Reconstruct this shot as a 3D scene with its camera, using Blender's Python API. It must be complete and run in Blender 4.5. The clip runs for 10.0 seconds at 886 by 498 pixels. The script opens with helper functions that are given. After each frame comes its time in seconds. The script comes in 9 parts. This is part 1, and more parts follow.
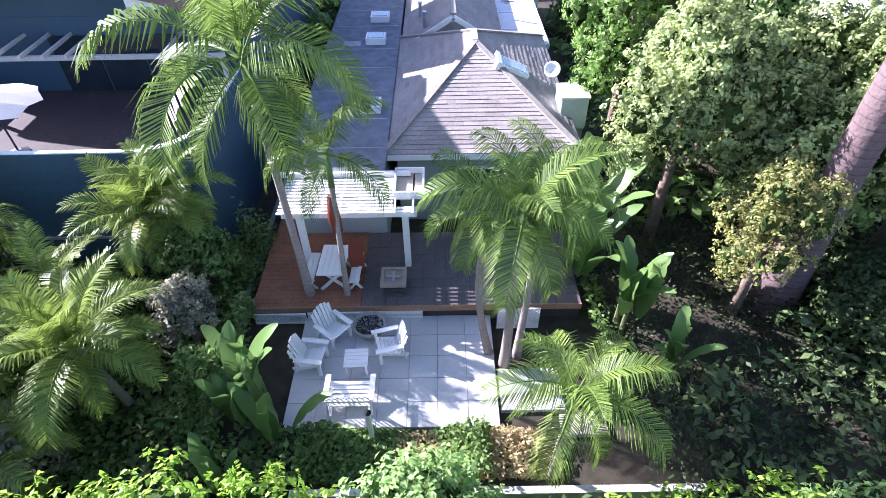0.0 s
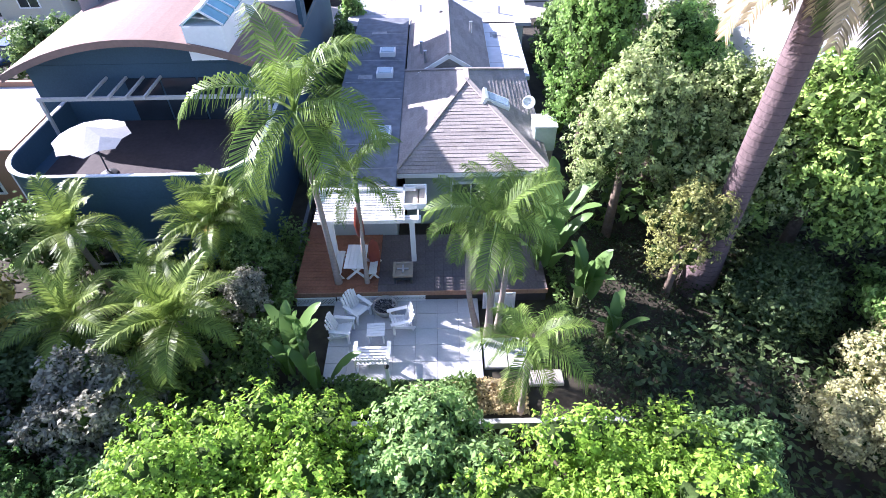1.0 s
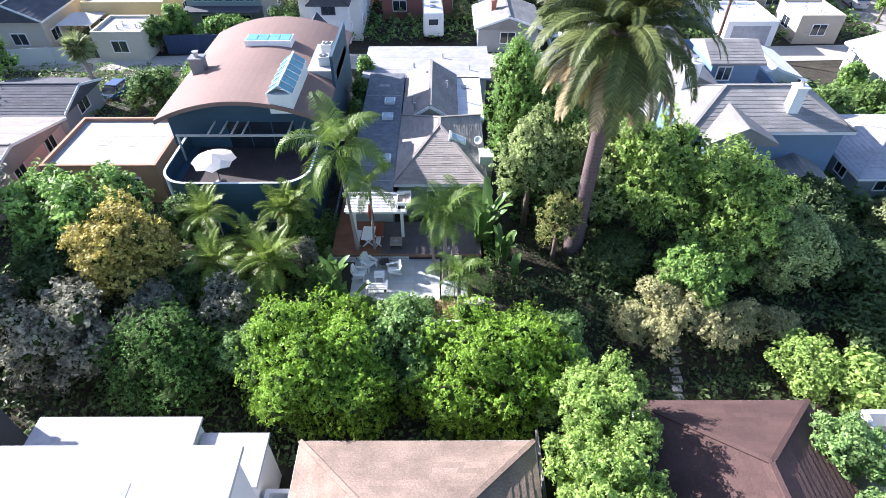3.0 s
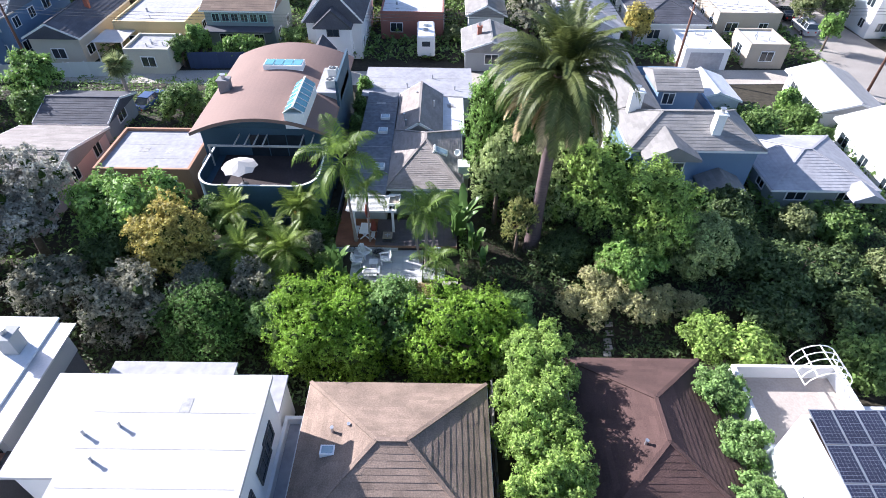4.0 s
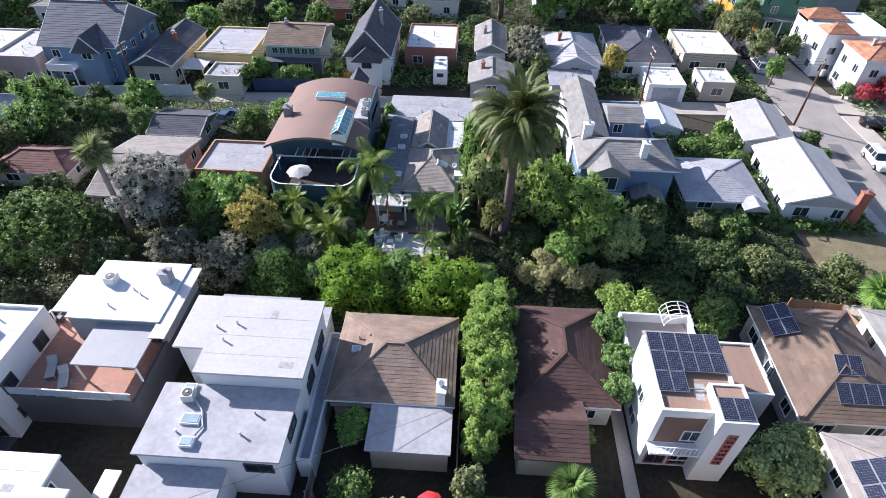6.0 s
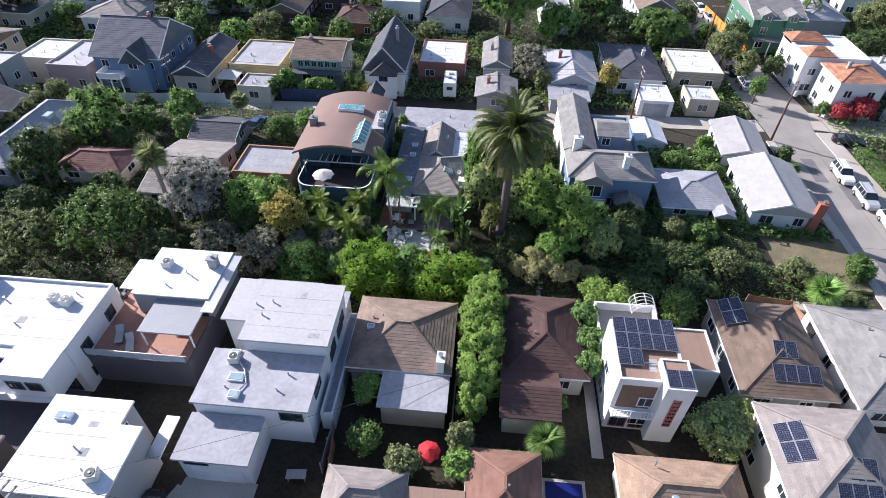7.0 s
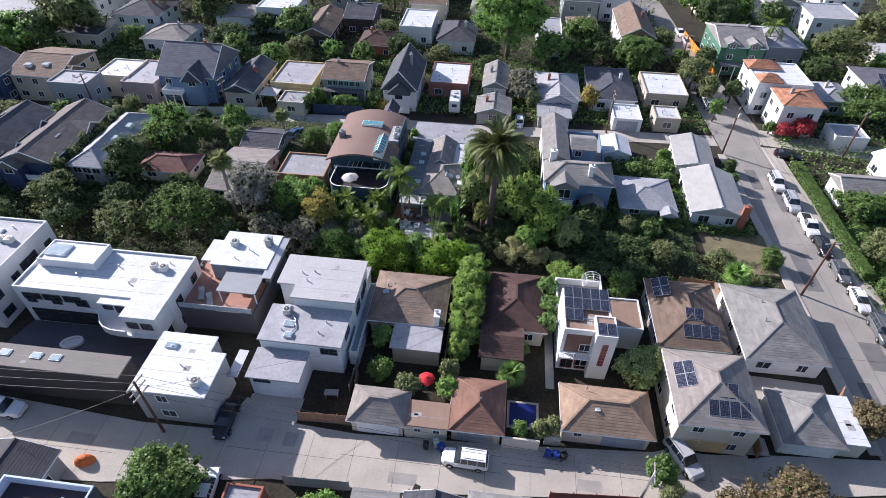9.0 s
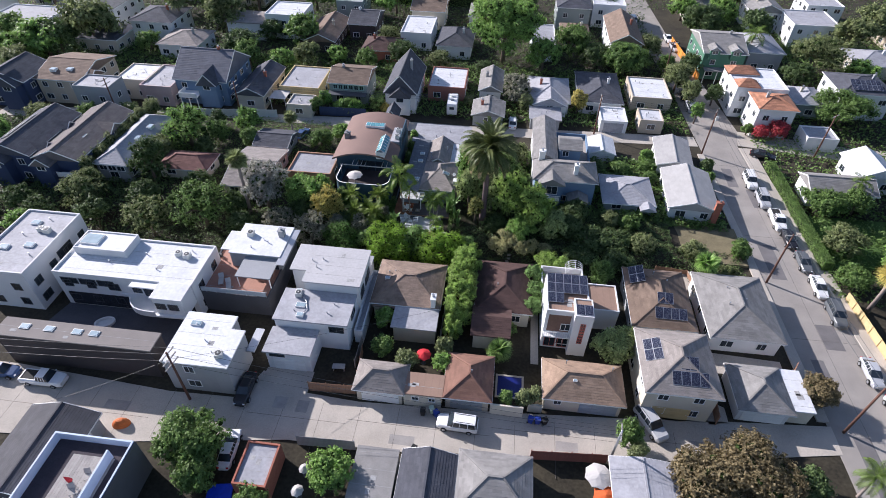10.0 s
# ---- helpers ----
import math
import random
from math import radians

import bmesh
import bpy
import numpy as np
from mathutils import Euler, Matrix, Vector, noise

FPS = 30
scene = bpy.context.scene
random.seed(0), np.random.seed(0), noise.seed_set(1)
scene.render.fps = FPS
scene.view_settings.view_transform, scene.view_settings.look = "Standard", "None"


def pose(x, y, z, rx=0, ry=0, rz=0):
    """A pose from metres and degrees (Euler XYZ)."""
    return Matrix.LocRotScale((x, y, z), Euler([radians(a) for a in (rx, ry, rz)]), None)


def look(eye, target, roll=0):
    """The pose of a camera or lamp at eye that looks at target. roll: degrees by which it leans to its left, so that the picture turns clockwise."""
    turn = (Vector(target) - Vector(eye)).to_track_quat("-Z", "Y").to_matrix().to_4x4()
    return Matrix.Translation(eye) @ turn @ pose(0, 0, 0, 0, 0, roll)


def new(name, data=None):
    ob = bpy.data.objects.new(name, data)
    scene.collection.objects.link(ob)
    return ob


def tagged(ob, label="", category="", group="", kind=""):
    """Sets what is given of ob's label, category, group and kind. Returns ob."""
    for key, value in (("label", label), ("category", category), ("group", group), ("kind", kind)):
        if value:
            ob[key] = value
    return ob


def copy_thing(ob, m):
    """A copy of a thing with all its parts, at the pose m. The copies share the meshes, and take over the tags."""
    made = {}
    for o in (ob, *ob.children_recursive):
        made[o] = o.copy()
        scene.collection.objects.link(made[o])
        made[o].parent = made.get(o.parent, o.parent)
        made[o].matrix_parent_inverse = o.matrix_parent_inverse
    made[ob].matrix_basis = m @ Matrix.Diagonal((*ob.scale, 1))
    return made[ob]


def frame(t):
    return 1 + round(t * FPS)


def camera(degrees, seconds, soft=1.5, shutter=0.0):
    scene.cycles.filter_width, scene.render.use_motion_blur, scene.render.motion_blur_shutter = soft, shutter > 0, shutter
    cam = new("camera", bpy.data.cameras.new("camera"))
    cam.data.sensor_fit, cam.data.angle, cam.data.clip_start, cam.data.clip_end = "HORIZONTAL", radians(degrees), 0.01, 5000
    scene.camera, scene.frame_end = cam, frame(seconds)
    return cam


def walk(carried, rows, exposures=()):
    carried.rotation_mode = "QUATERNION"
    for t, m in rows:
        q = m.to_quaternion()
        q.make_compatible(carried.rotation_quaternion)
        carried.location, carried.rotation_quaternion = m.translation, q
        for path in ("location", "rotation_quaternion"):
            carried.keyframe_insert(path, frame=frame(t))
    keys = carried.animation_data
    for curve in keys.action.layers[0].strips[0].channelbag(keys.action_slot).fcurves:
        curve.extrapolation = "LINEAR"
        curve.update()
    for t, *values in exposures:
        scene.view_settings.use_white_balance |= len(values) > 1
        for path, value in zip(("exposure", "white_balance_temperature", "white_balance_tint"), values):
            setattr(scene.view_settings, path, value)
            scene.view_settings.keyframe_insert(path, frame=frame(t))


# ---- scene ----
cam = camera(77.0, 10.0, soft=0.8)
PATH = [
    (0, (0.0, 0.0, 12.947), (0.0, 1.471, 11.591), -0.9),
    (0.5, (-0.083, -1.587, 14.444), (-0.073, -0.112, 13.093), -0.9),
    (1, (0.03, -3.402, 16.088), (0.034, -1.935, 14.728), -1.0),
    (1.5, (0.094, -5.764, 17.86), (0.1, -4.3, 16.498), -0.9),
    (2, (0.335, -8.405, 19.796), (0.342, -6.933, 18.441), -0.7),
    (2.5, (0.79, -11.258, 21.982), (0.794, -9.783, 20.631), -0.6),
    (3.8, (2.453, -19.621, 28.266), (2.458, -18.138, 26.924), 0.9),
    (4, (2.584, -20.627, 29.136), (2.593, -19.146, 27.792), 1.0),
    (4.5, (3.145, -23.907, 31.709), (3.157, -22.428, 30.362), 1.2),
    (5, (3.763, -27.22, 34.357), (3.751, -25.743, 33.009), 1.3),
    (5.5, (4.404, -30.617, 36.833), (4.362, -29.137, 35.488), 1.2),
    (6.8, (6.287, -39.581, 43.355), (6.18, -38.097, 42.017), 1.0),
    (7, (6.34, -40.747, 44.488), (6.232, -39.266, 43.149), 1.3),
    (7.5, (6.968, -44.178, 47.093), (6.842, -42.697, 45.754), 1.3),
    (8, (7.815, -47.796, 49.868), (7.675, -46.317, 48.529), 1.2),
    (8.5, (8.565, -51.36, 52.516), (8.418, -49.882, 51.177), 1.1),
    (9, (9.253, -54.879, 55.085), (9.101, -53.401, 53.745), 1.2),
    (9.5, (10.072, -58.341, 57.224), (9.913, -56.862, 55.886), 1.2),
    (10, (10.672, -61.18, 59.127), (10.515, -59.704, 57.787), 1.2),
]
walk(cam, [(t, look(eye, target, roll)) for t, eye, target, roll in PATH],
     exposures=((0, 2.12, 5600, 30), (1.5, 2.02, 5650, 26), (2.5, 1.8, 5750, 19), (4.5, 1.25, 5800, 18), (7.5, 0.8, 5900, 19), (10, 0.58, 5920, 19)))

# ---- world and sun ----
SUN_AZ, SUN_EL = -62.0, 26.5
world = bpy.data.worlds.new("sky")
scene.world = world
world.use_nodes = True
sky = world.node_tree.nodes.new("ShaderNodeTexSky")
sky.sky_type, sky.sun_disc = "NISHITA", False
sky.sun_elevation, sky.sun_rotation = radians(SUN_EL), radians(SUN_AZ)
world.node_tree.links.new(sky.outputs[0], world.node_tree.nodes["Background"].inputs[0])
world.node_tree.nodes["Background"].inputs[1].default_value = 0.089
sun = new("sun", bpy.data.lights.new("sun", "SUN"))
sun.data.energy, sun.data.angle, sun.data.color = 5.0, radians(0.5), (1.0, 0.94, 0.84)
sun_way = Vector((math.sin(radians(SUN_AZ)) * math.cos(radians(SUN_EL)), math.cos(radians(SUN_AZ)) * math.cos(radians(SUN_EL)), math.sin(radians(SUN_EL))))
sun.matrix_world = look(sun_way * 300, (0, 0, 0))

# ---- materials ----
MATS = {}


def mat(name, color, rough=0.8, vary=0.15, fine=20.0, coarse=0.6, bump=0.2, metal=0.0, bands=None, spec=0.4, obj=True, island=0.0):
    """A surface with grain and stains at two scales; bands: (axis, width in metres, depth) for courses and seams."""
    if name in MATS:
        return MATS[name]
    m = bpy.data.materials.new(name)
    m.use_nodes = True
    nt = m.node_tree
    N, L = nt.nodes, nt.links
    b = N["Principled BSDF"]
    b.inputs["Roughness"].default_value, b.inputs["Metallic"].default_value = rough, metal
    b.inputs["Specular IOR Level"].default_value = spec
    co = N.new("ShaderNodeTexCoord")
    n1, n2 = N.new("ShaderNodeTexNoise"), N.new("ShaderNodeTexNoise")
    n1.inputs["Scale"].default_value, n1.inputs["Detail"].default_value = fine, 4
    n2.inputs["Scale"].default_value, n2.inputs["Detail"].default_value = coarse, 6
    for n in (n1, n2):
        L.new(co.outputs["Object"], n.inputs["Vector"])
    add = N.new("ShaderNodeMath")
    add.operation = "ADD"
    L.new(n1.outputs[0], add.inputs[0]), L.new(n2.outputs[0], add.inputs[1])
    height = add.outputs[0]
    if bands:
        axis, width, depth = bands
        sep = N.new("ShaderNodeSeparateXYZ")
        L.new(co.outputs["Object"], sep.inputs[0])
        mul, fr, gt = N.new("ShaderNodeMath"), N.new("ShaderNodeMath"), N.new("ShaderNodeMath")
        mul.operation, fr.operation, gt.operation = "MULTIPLY", "FRACT", "GREATER_THAN"
        mul.inputs[1].default_value, gt.inputs[1].default_value = 1 / width, 0.14
        L.new(sep.outputs["XYZ".index(axis)], mul.inputs[0]), L.new(mul.outputs[0], fr.inputs[0]), L.new(fr.outputs[0], gt.inputs[0])
        up = N.new("ShaderNodeMath")
        up.operation = "MULTIPLY_ADD"
        up.inputs[1].default_value = depth
        L.new(gt.outputs[0], up.inputs[0]), L.new(height, up.inputs[2])
        height = up.outputs[0]
    ran = N.new("ShaderNodeMapRange")
    lo, hi = (0.7, 1.3 + (bands[2] if bands else 0))
    ran.inputs[1].default_value, ran.inputs[2].default_value = lo, hi
    ran.inputs[3].default_value, ran.inputs[4].default_value = 1 - vary, 1 + vary
    L.new(height, ran.inputs[0])
    info = N.new("ShaderNodeObjectInfo")
    r2 = N.new("ShaderNodeMapRange")
    r2.inputs[3].default_value, r2.inputs[4].default_value = (0.93, 1.07) if obj else (1, 1)
    L.new(info.outputs["Random"], r2.inputs[0])
    both = N.new("ShaderNodeMath")
    both.operation = "MULTIPLY"
    L.new(ran.outputs[0], both.inputs[0]), L.new(r2.outputs[0], both.inputs[1])
    tone = both.outputs[0]
    if island:
        geo, r3, times = N.new("ShaderNodeNewGeometry"), N.new("ShaderNodeMapRange"), N.new("ShaderNodeMath")
        r3.inputs[3].default_value, r3.inputs[4].default_value = 1 - island, 1 + island
        times.operation = "MULTIPLY"
        L.new(geo.outputs["Random Per Island"], r3.inputs[0])
        L.new(tone, times.inputs[0]), L.new(r3.outputs[0], times.inputs[1])
        tone = times.outputs[0]
    hs = N.new("ShaderNodeHueSaturation")
    hs.inputs["Color"].default_value = (*color, 1)
    L.new(tone, hs.inputs["Value"])
    L.new(hs.outputs[0], b.inputs["Base Color"])
    if bump:
        bp = N.new("ShaderNodeBump")
        bp.inputs["Strength"].default_value, bp.inputs["Distance"].default_value = bump, 0.03
        L.new(height, bp.inputs["Height"]), L.new(bp.outputs[0], b.inputs["Normal"])
    MATS[name] = m
    return m


def leaf_mat(name, dark, light, gloss=0.45, through_light=0.4, gain=2.9, spec=0.25):
    """Foliage: each leaf has its own tone between two, and lets some light through."""
    if name in MATS:
        return MATS[name]
    m = bpy.data.materials.new(name)
    m.use_nodes = True
    N, L = m.node_tree.nodes, m.node_tree.links
    b = N["Principled BSDF"]
    b.inputs["Roughness"].default_value, b.inputs["Specular IOR Level"].default_value = gloss + 0.05, spec
    geo, ramp, co, nz = N.new("ShaderNodeNewGeometry"), N.new("ShaderNodeValToRGB"), N.new("ShaderNodeTexCoord"), N.new("ShaderNodeTexNoise")
    nz.inputs["Scale"].default_value = 0.8
    L.new(co.outputs["Object"], nz.inputs["Vector"])
    mix = N.new("ShaderNodeMath")
    mix.operation = "MULTIPLY_ADD"
    mix.inputs[1].default_value = 0.55
    off = N.new("ShaderNodeMath")
    off.operation = "MULTIPLY_ADD"
    off.inputs[1].default_value, off.inputs[2].default_value = 0.9, -0.2
    L.new(nz.outputs[0], off.inputs[0])
    L.new(geo.outputs["Random Per Island"], mix.inputs[0]), L.new(off.outputs[0], mix.inputs[2])
    L.new(mix.outputs[0], ramp.inputs[0])
    toned = []
    for tone, gain in ((dark, 0.85), (light, gain)):
        grey = sum(tone) / 3
        toned.append([min(0.9, gain * (c * 0.84 + grey * 0.16)) for c in tone])
    dark, light = [(r * 1.03, g, b) for r, g, b in toned]
    ramp.color_ramp.elements[0].color, ramp.color_ramp.elements[1].color = (*dark, 1), (*light, 1)
    L.new(ramp.outputs[0], b.inputs["Base Color"])
    tr, ms = N.new("ShaderNodeBsdfTranslucent"), N.new("ShaderNodeMixShader")
    L.new(ramp.outputs[0], tr.inputs[0])
    ms.inputs[0].default_value = through_light
    L.new(b.outputs[0], ms.inputs[1]), L.new(tr.outputs[0], ms.inputs[2])
    L.new(ms.outputs[0], N["Material Output"].inputs[0])
    MATS[name] = m
    return m


def glass_mat():
    if "window_glass" in MATS:
        return MATS["window_glass"]
    m = mat("window_glass", (0.03, 0.04, 0.05), 0.06, 0.3, 1.0, 0.3, 0.0, spec=0.8)
    return m


WHITE = mat("white_paint", (0.8, 0.8, 0.79), 0.6, 0.04, 8, 0.5, 0.05)
WHITEROOF = mat("white_roof_coating", (0.64, 0.65, 0.67), 0.7, 0.13, 2.2, 0.35, 0.1)
GREYROOF = mat("pale_grey_roof_membrane", (0.36, 0.36, 0.385), 0.75, 0.18, 2.5, 0.4, 0.15)
STUCCO = mat("white_stucco", (0.72, 0.72, 0.72), 0.85, 0.05, 30, 0.5, 0.2)
TAN = mat("tan_stucco", (0.5, 0.43, 0.34), 0.85, 0.08, 30, 0.5, 0.2)
YELLOW = mat("yellow_stucco", (0.6, 0.46, 0.24), 0.85, 0.08, 30, 0.5, 0.2)
PINK = mat("pinkish_stucco", (0.55, 0.42, 0.4), 0.85, 0.08, 30, 0.5, 0.2)
CREAM = mat("cream_stucco", (0.62, 0.57, 0.47), 0.85, 0.07, 30, 0.5, 0.2)
GREYWALL = mat("grey_stucco", (0.32, 0.33, 0.34), 0.85, 0.08, 30, 0.5, 0.2)
SAGE = mat("sage_siding", (0.27, 0.31, 0.3), 0.7, 0.06, 8, 0.4, 0.3, bands=("Z", 0.18, 0.15))
BLUE = mat("blue_grey_siding", (0.16, 0.24, 0.35), 0.7, 0.07, 8, 0.4, 0.3, bands=("Z", 0.18, 0.15))
NAVY = mat("dark_blue_siding", (0.05, 0.07, 0.14), 0.7, 0.1, 8, 0.4, 0.3, bands=("Z", 0.18, 0.15))
TEAL = mat("dark_teal_stucco", (0.045, 0.09, 0.13), 0.75, 0.12, 14, 0.4, 0.15)
GREEN = mat("green_siding", (0.08, 0.2, 0.13), 0.7, 0.07, 8, 0.4, 0.3, bands=("Z", 0.18, 0.15))
DARKWALL = mat("dark_brown_siding", (0.06, 0.05, 0.05), 0.75, 0.12, 8, 0.4, 0.3, bands=("Z", 0.25, 0.15))
BROWNROOF = mat("brown_shingles", (0.2, 0.145, 0.11), 0.9, 0.22, 14, 0.8, 0.6, island=0.13)
DARKROOF = mat("dark_shingles", (0.085, 0.088, 0.105), 0.9, 0.22, 14, 0.8, 0.6, island=0.13)
GREYSHING = mat("grey_shingles", (0.25, 0.24, 0.23), 0.9, 0.2, 14, 0.8, 0.6, island=0.13)
TILEGREY = mat("weathered_concrete_roof_tiles", (0.28, 0.25, 0.23), 0.9, 0.22, 12, 0.7, 0.6, island=0.13)
# maroon darkened to hold the tree shadow on the bungalow roof
MAROON = mat("maroon_shingles", (0.095, 0.055, 0.048), 0.9, 0.2, 14, 0.8, 0.6, island=0.13)
RUST = mat("reddish_brown_roof_coating", (0.235, 0.155, 0.13), 0.85, 0.1, 8, 0.3, 0.2)
BROWNFLAT = mat("brown_rolled_roofing", (0.3, 0.2, 0.15), 0.9, 0.15, 12, 0.5, 0.3, bands=("X", 0.9, 0.15))
CLAY = mat("terracotta_roof_tiles", (0.42, 0.2, 0.12), 0.85, 0.2, 10, 0.8, 0.6, island=0.25)
CONCRETE = mat("concrete_paving", (0.47, 0.425, 0.37), 0.9, 0.2, 10, 0.25, 0.25)
ASPHALT = mat("worn_pale_asphalt", (0.3, 0.275, 0.25), 0.95, 0.18, 30, 0.3, 0.3)
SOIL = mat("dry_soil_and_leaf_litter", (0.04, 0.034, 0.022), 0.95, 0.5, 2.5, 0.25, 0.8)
LAWN = mat("mown_lawn", (0.07, 0.13, 0.03), 0.95, 0.3, 12, 0.7, 0.8)
BARK = mat("rough_bark", (0.16, 0.12, 0.09), 0.95, 0.3, 10, 1.5, 0.8)
PALMBARK = mat("ringed_palm_bark", (0.3, 0.25, 0.22), 0.9, 0.22, 12, 1.5, 0.6, bands=("Z", 0.14, 0.4))
POLEWOOD = mat("tarred_pole_wood", (0.14, 0.07, 0.05), 0.9, 0.25, 14, 1.5, 0.4)
METAL = mat("galvanised_metal", (0.5, 0.51, 0.53), 0.4, 0.1, 10, 1.0, 0.1, metal=0.8)
BLACK = mat("black_rubber", (0.02, 0.02, 0.02), 0.8, 0.2, 10, 1, 0.1)
CHARCOAL = mat("dark_grey_metal", (0.06, 0.065, 0.07), 0.5, 0.15, 10, 1, 0.1)
REDWOOD = mat("red_cedar_boards", (0.26, 0.11, 0.06), 0.75, 0.3, 18, 1.2, 0.3)
FENCEWOOD = mat("weathered_fence_boards", (0.33, 0.19, 0.12), 0.85, 0.25, 18, 1.2, 0.3)
GREYWOOD = mat("grey_weathered_wood", (0.35, 0.33, 0.31), 0.85, 0.2, 18, 1.2, 0.3)
BRICK = mat("red_brick", (0.33, 0.12, 0.08), 0.9, 0.25, 14, 1.2, 0.4, bands=("Z", 0.08, 0.3))
SOLAR = mat("solar_cells", (0.018, 0.022, 0.045), 0.3, 0.45, 1, 0.5, 0.0, spec=0.3, bands=("X", 0.167, 0.6))
GLASS = glass_mat()
ACMETAL = mat("beige_metal_casing", (0.6, 0.6, 0.57), 0.5, 0.06, 8, 1, 0.05)

# ---- building blocks ----


class Solid:
    """Collects vertices and faces of one mesh."""

    def __init__(self):
        self.v, self.f, self.courses = [], [], None

    def box(self, x0, x1, y0, y1, z0, z1):
        n = len(self.v)
        self.v += [(x0, y0, z0), (x1, y0, z0), (x1, y1, z0), (x0, y1, z0), (x0, y0, z1), (x1, y0, z1), (x1, y1, z1), (x0, y1, z1)]
        self.f += [tuple(n + i for i in q) for q in ((3, 2, 1, 0), (4, 5, 6, 7), (0, 1, 5, 4), (1, 2, 6, 5), (2, 3, 7, 6), (3, 0, 4, 7))]
        return self

    def parapet(self, x0, x1, y0, y1, z0, floor, top, t):
        """A block whose upper rim stands round a sunken floor."""
        n = len(self.v)
        out, inn = [(x0, y0), (x1, y0), (x1, y1), (x0, y1)], [(x0 + t, y0 + t), (x1 - t, y0 + t), (x1 - t, y1 - t), (x0 + t, y1 - t)]
        self.v += [(x, y, z0) for x, y in out] + [(x, y, top) for x, y in out] + [(x, y, top) for x, y in inn] + [(x, y, floor) for x, y in inn]
        self.f += [(n + 3, n + 2, n + 1, n), (n + 12, n + 13, n + 14, n + 15)]
        for i in range(4):
            j = (i + 1) % 4
            self.f += [(n + i, n + j, n + 4 + j, n + 4 + i), (n + 4 + i, n + 4 + j, n + 8 + j, n + 8 + i), (n + 8 + i, n + 8 + j, n + 12 + j, n + 12 + i)]
        return self

    def ring(self, x0, x1, z0, z1, t, y0, y1):
        """An upright rectangular frame of bar width t, standing in the x-z plane."""
        n = len(self.v)
        out, inn = [(x0 - t, z0 - t), (x1 + t, z0 - t), (x1 + t, z1 + t), (x0 - t, z1 + t)], [(x0, z0), (x1, z0), (x1, z1), (x0, z1)]
        self.v += [(x, y, z) for y in (y0, y1) for x, z in out + inn]
        for i in range(4):
            j = (i + 1) % 4
            self.f += [(n + i, n + j, n + 4 + j, n + 4 + i), (n + 8 + j, n + 8 + i, n + 12 + i, n + 12 + j), (n + j, n + i, n + 8 + i, n + 8 + j), (n + 4 + i, n + 4 + j, n + 12 + j, n + 12 + i)]
        return self

    def bar(self, a, b, w, h):
        """A straight bar of width w and height h from a to b."""
        a, b = Vector(a), Vector(b)
        d = (b - a).normalized()
        s = d.cross(Vector((0, 0, 1)))
        s = s.normalized() if s.length > 1e-3 else Vector((1, 0, 0))
        u = s.cross(d).normalized()
        n = len(self.v)
        for p in (a, b):
            self.v += [tuple(p + s * i * w / 2 + u * j * h / 2) for i, j in ((-1, -1), (1, -1), (1, 1), (-1, 1))]
        self.f += [tuple(n + i for i in q) for q in ((0, 1, 2, 3), (7, 6, 5, 4), (1, 0, 4, 5), (2, 1, 5, 6), (3, 2, 6, 7), (0, 3, 7, 4))]
        return self

    def tube(self, points, radii, sides=10):
        n, rings = len(self.v), len(points)
        for k, p in enumerate(points):
            p = Vector(p)
            d = (Vector(points[min(k + 1, rings - 1)]) - Vector(points[max(k - 1, 0)])).normalized()
            s = d.cross(Vector((0.13, 1, 0.07))).normalized()
            u = d.cross(s)
            for j in range(sides):
                a = 2 * math.pi * j / sides
                self.v.append(tuple(p + (s * math.cos(a) + u * math.sin(a)) * radii[k]))
        for k in range(rings - 1):
            for j in range(sides):
                j2 = (j + 1) % sides
                self.f.append((n + k * sides + j, n + k * sides + j2, n + (k + 1) * sides + j2, n + (k + 1) * sides + j))
        self.f += [tuple(n + j for j in reversed(range(sides))), tuple(n + (rings - 1) * sides + j for j in range(sides))]
        return self

    def prism(self, outline, z0, z1):
        """An upright prism on an outline that runs anticlockwise."""
        n, k = len(self.v), len(outline)
        self.v += [(x, y, z0) for x, y in outline] + [(x, y, z1) for x, y in outline]
        self.f += [tuple(n + i for i in reversed(range(k))), tuple(n + k + i for i in range(k))]
        self.f += [(n + i, n + (i + 1) % k, n + k + (i + 1) % k, n + k + i) for i in range(k)]
        return self

    def lathe(self, profile, sides=24):
        n = len(self.v)
        for r, z in profile:
            self.v += [(r * math.cos(2 * math.pi * j / sides), r * math.sin(2 * math.pi * j / sides), z) for j in range(sides)]
        for k in range(len(profile) - 1):
            self.f += [(n + k * sides + j, n + k * sides + (j + 1) % sides, n + (k + 1) * sides + (j + 1) % sides, n + (k + 1) * sides + j) for j in range(sides)]
        self.f += [tuple(n + j for j in reversed(range(sides))), tuple(n + (len(profile) - 1) * sides + j for j in range(sides))]
        return self

    def mesh(self, name, material, smooth=False, bevel=0.0):
        me = bpy.data.meshes.new(name)
        me.from_pydata(self.v, [], self.f)
        if bevel:
            bm = bmesh.new()
            bm.from_mesh(me)
            bmesh.ops.bevel(bm, geom=list(bm.edges), offset=bevel, segments=1, affect="EDGES", clamp_overlap=True)
            bm.to_mesh(me)
            bm.free()
        me.materials.append(material)
        if smooth:
            me.polygons.foreach_set("use_smooth", [True] * len(me.polygons))
        return me


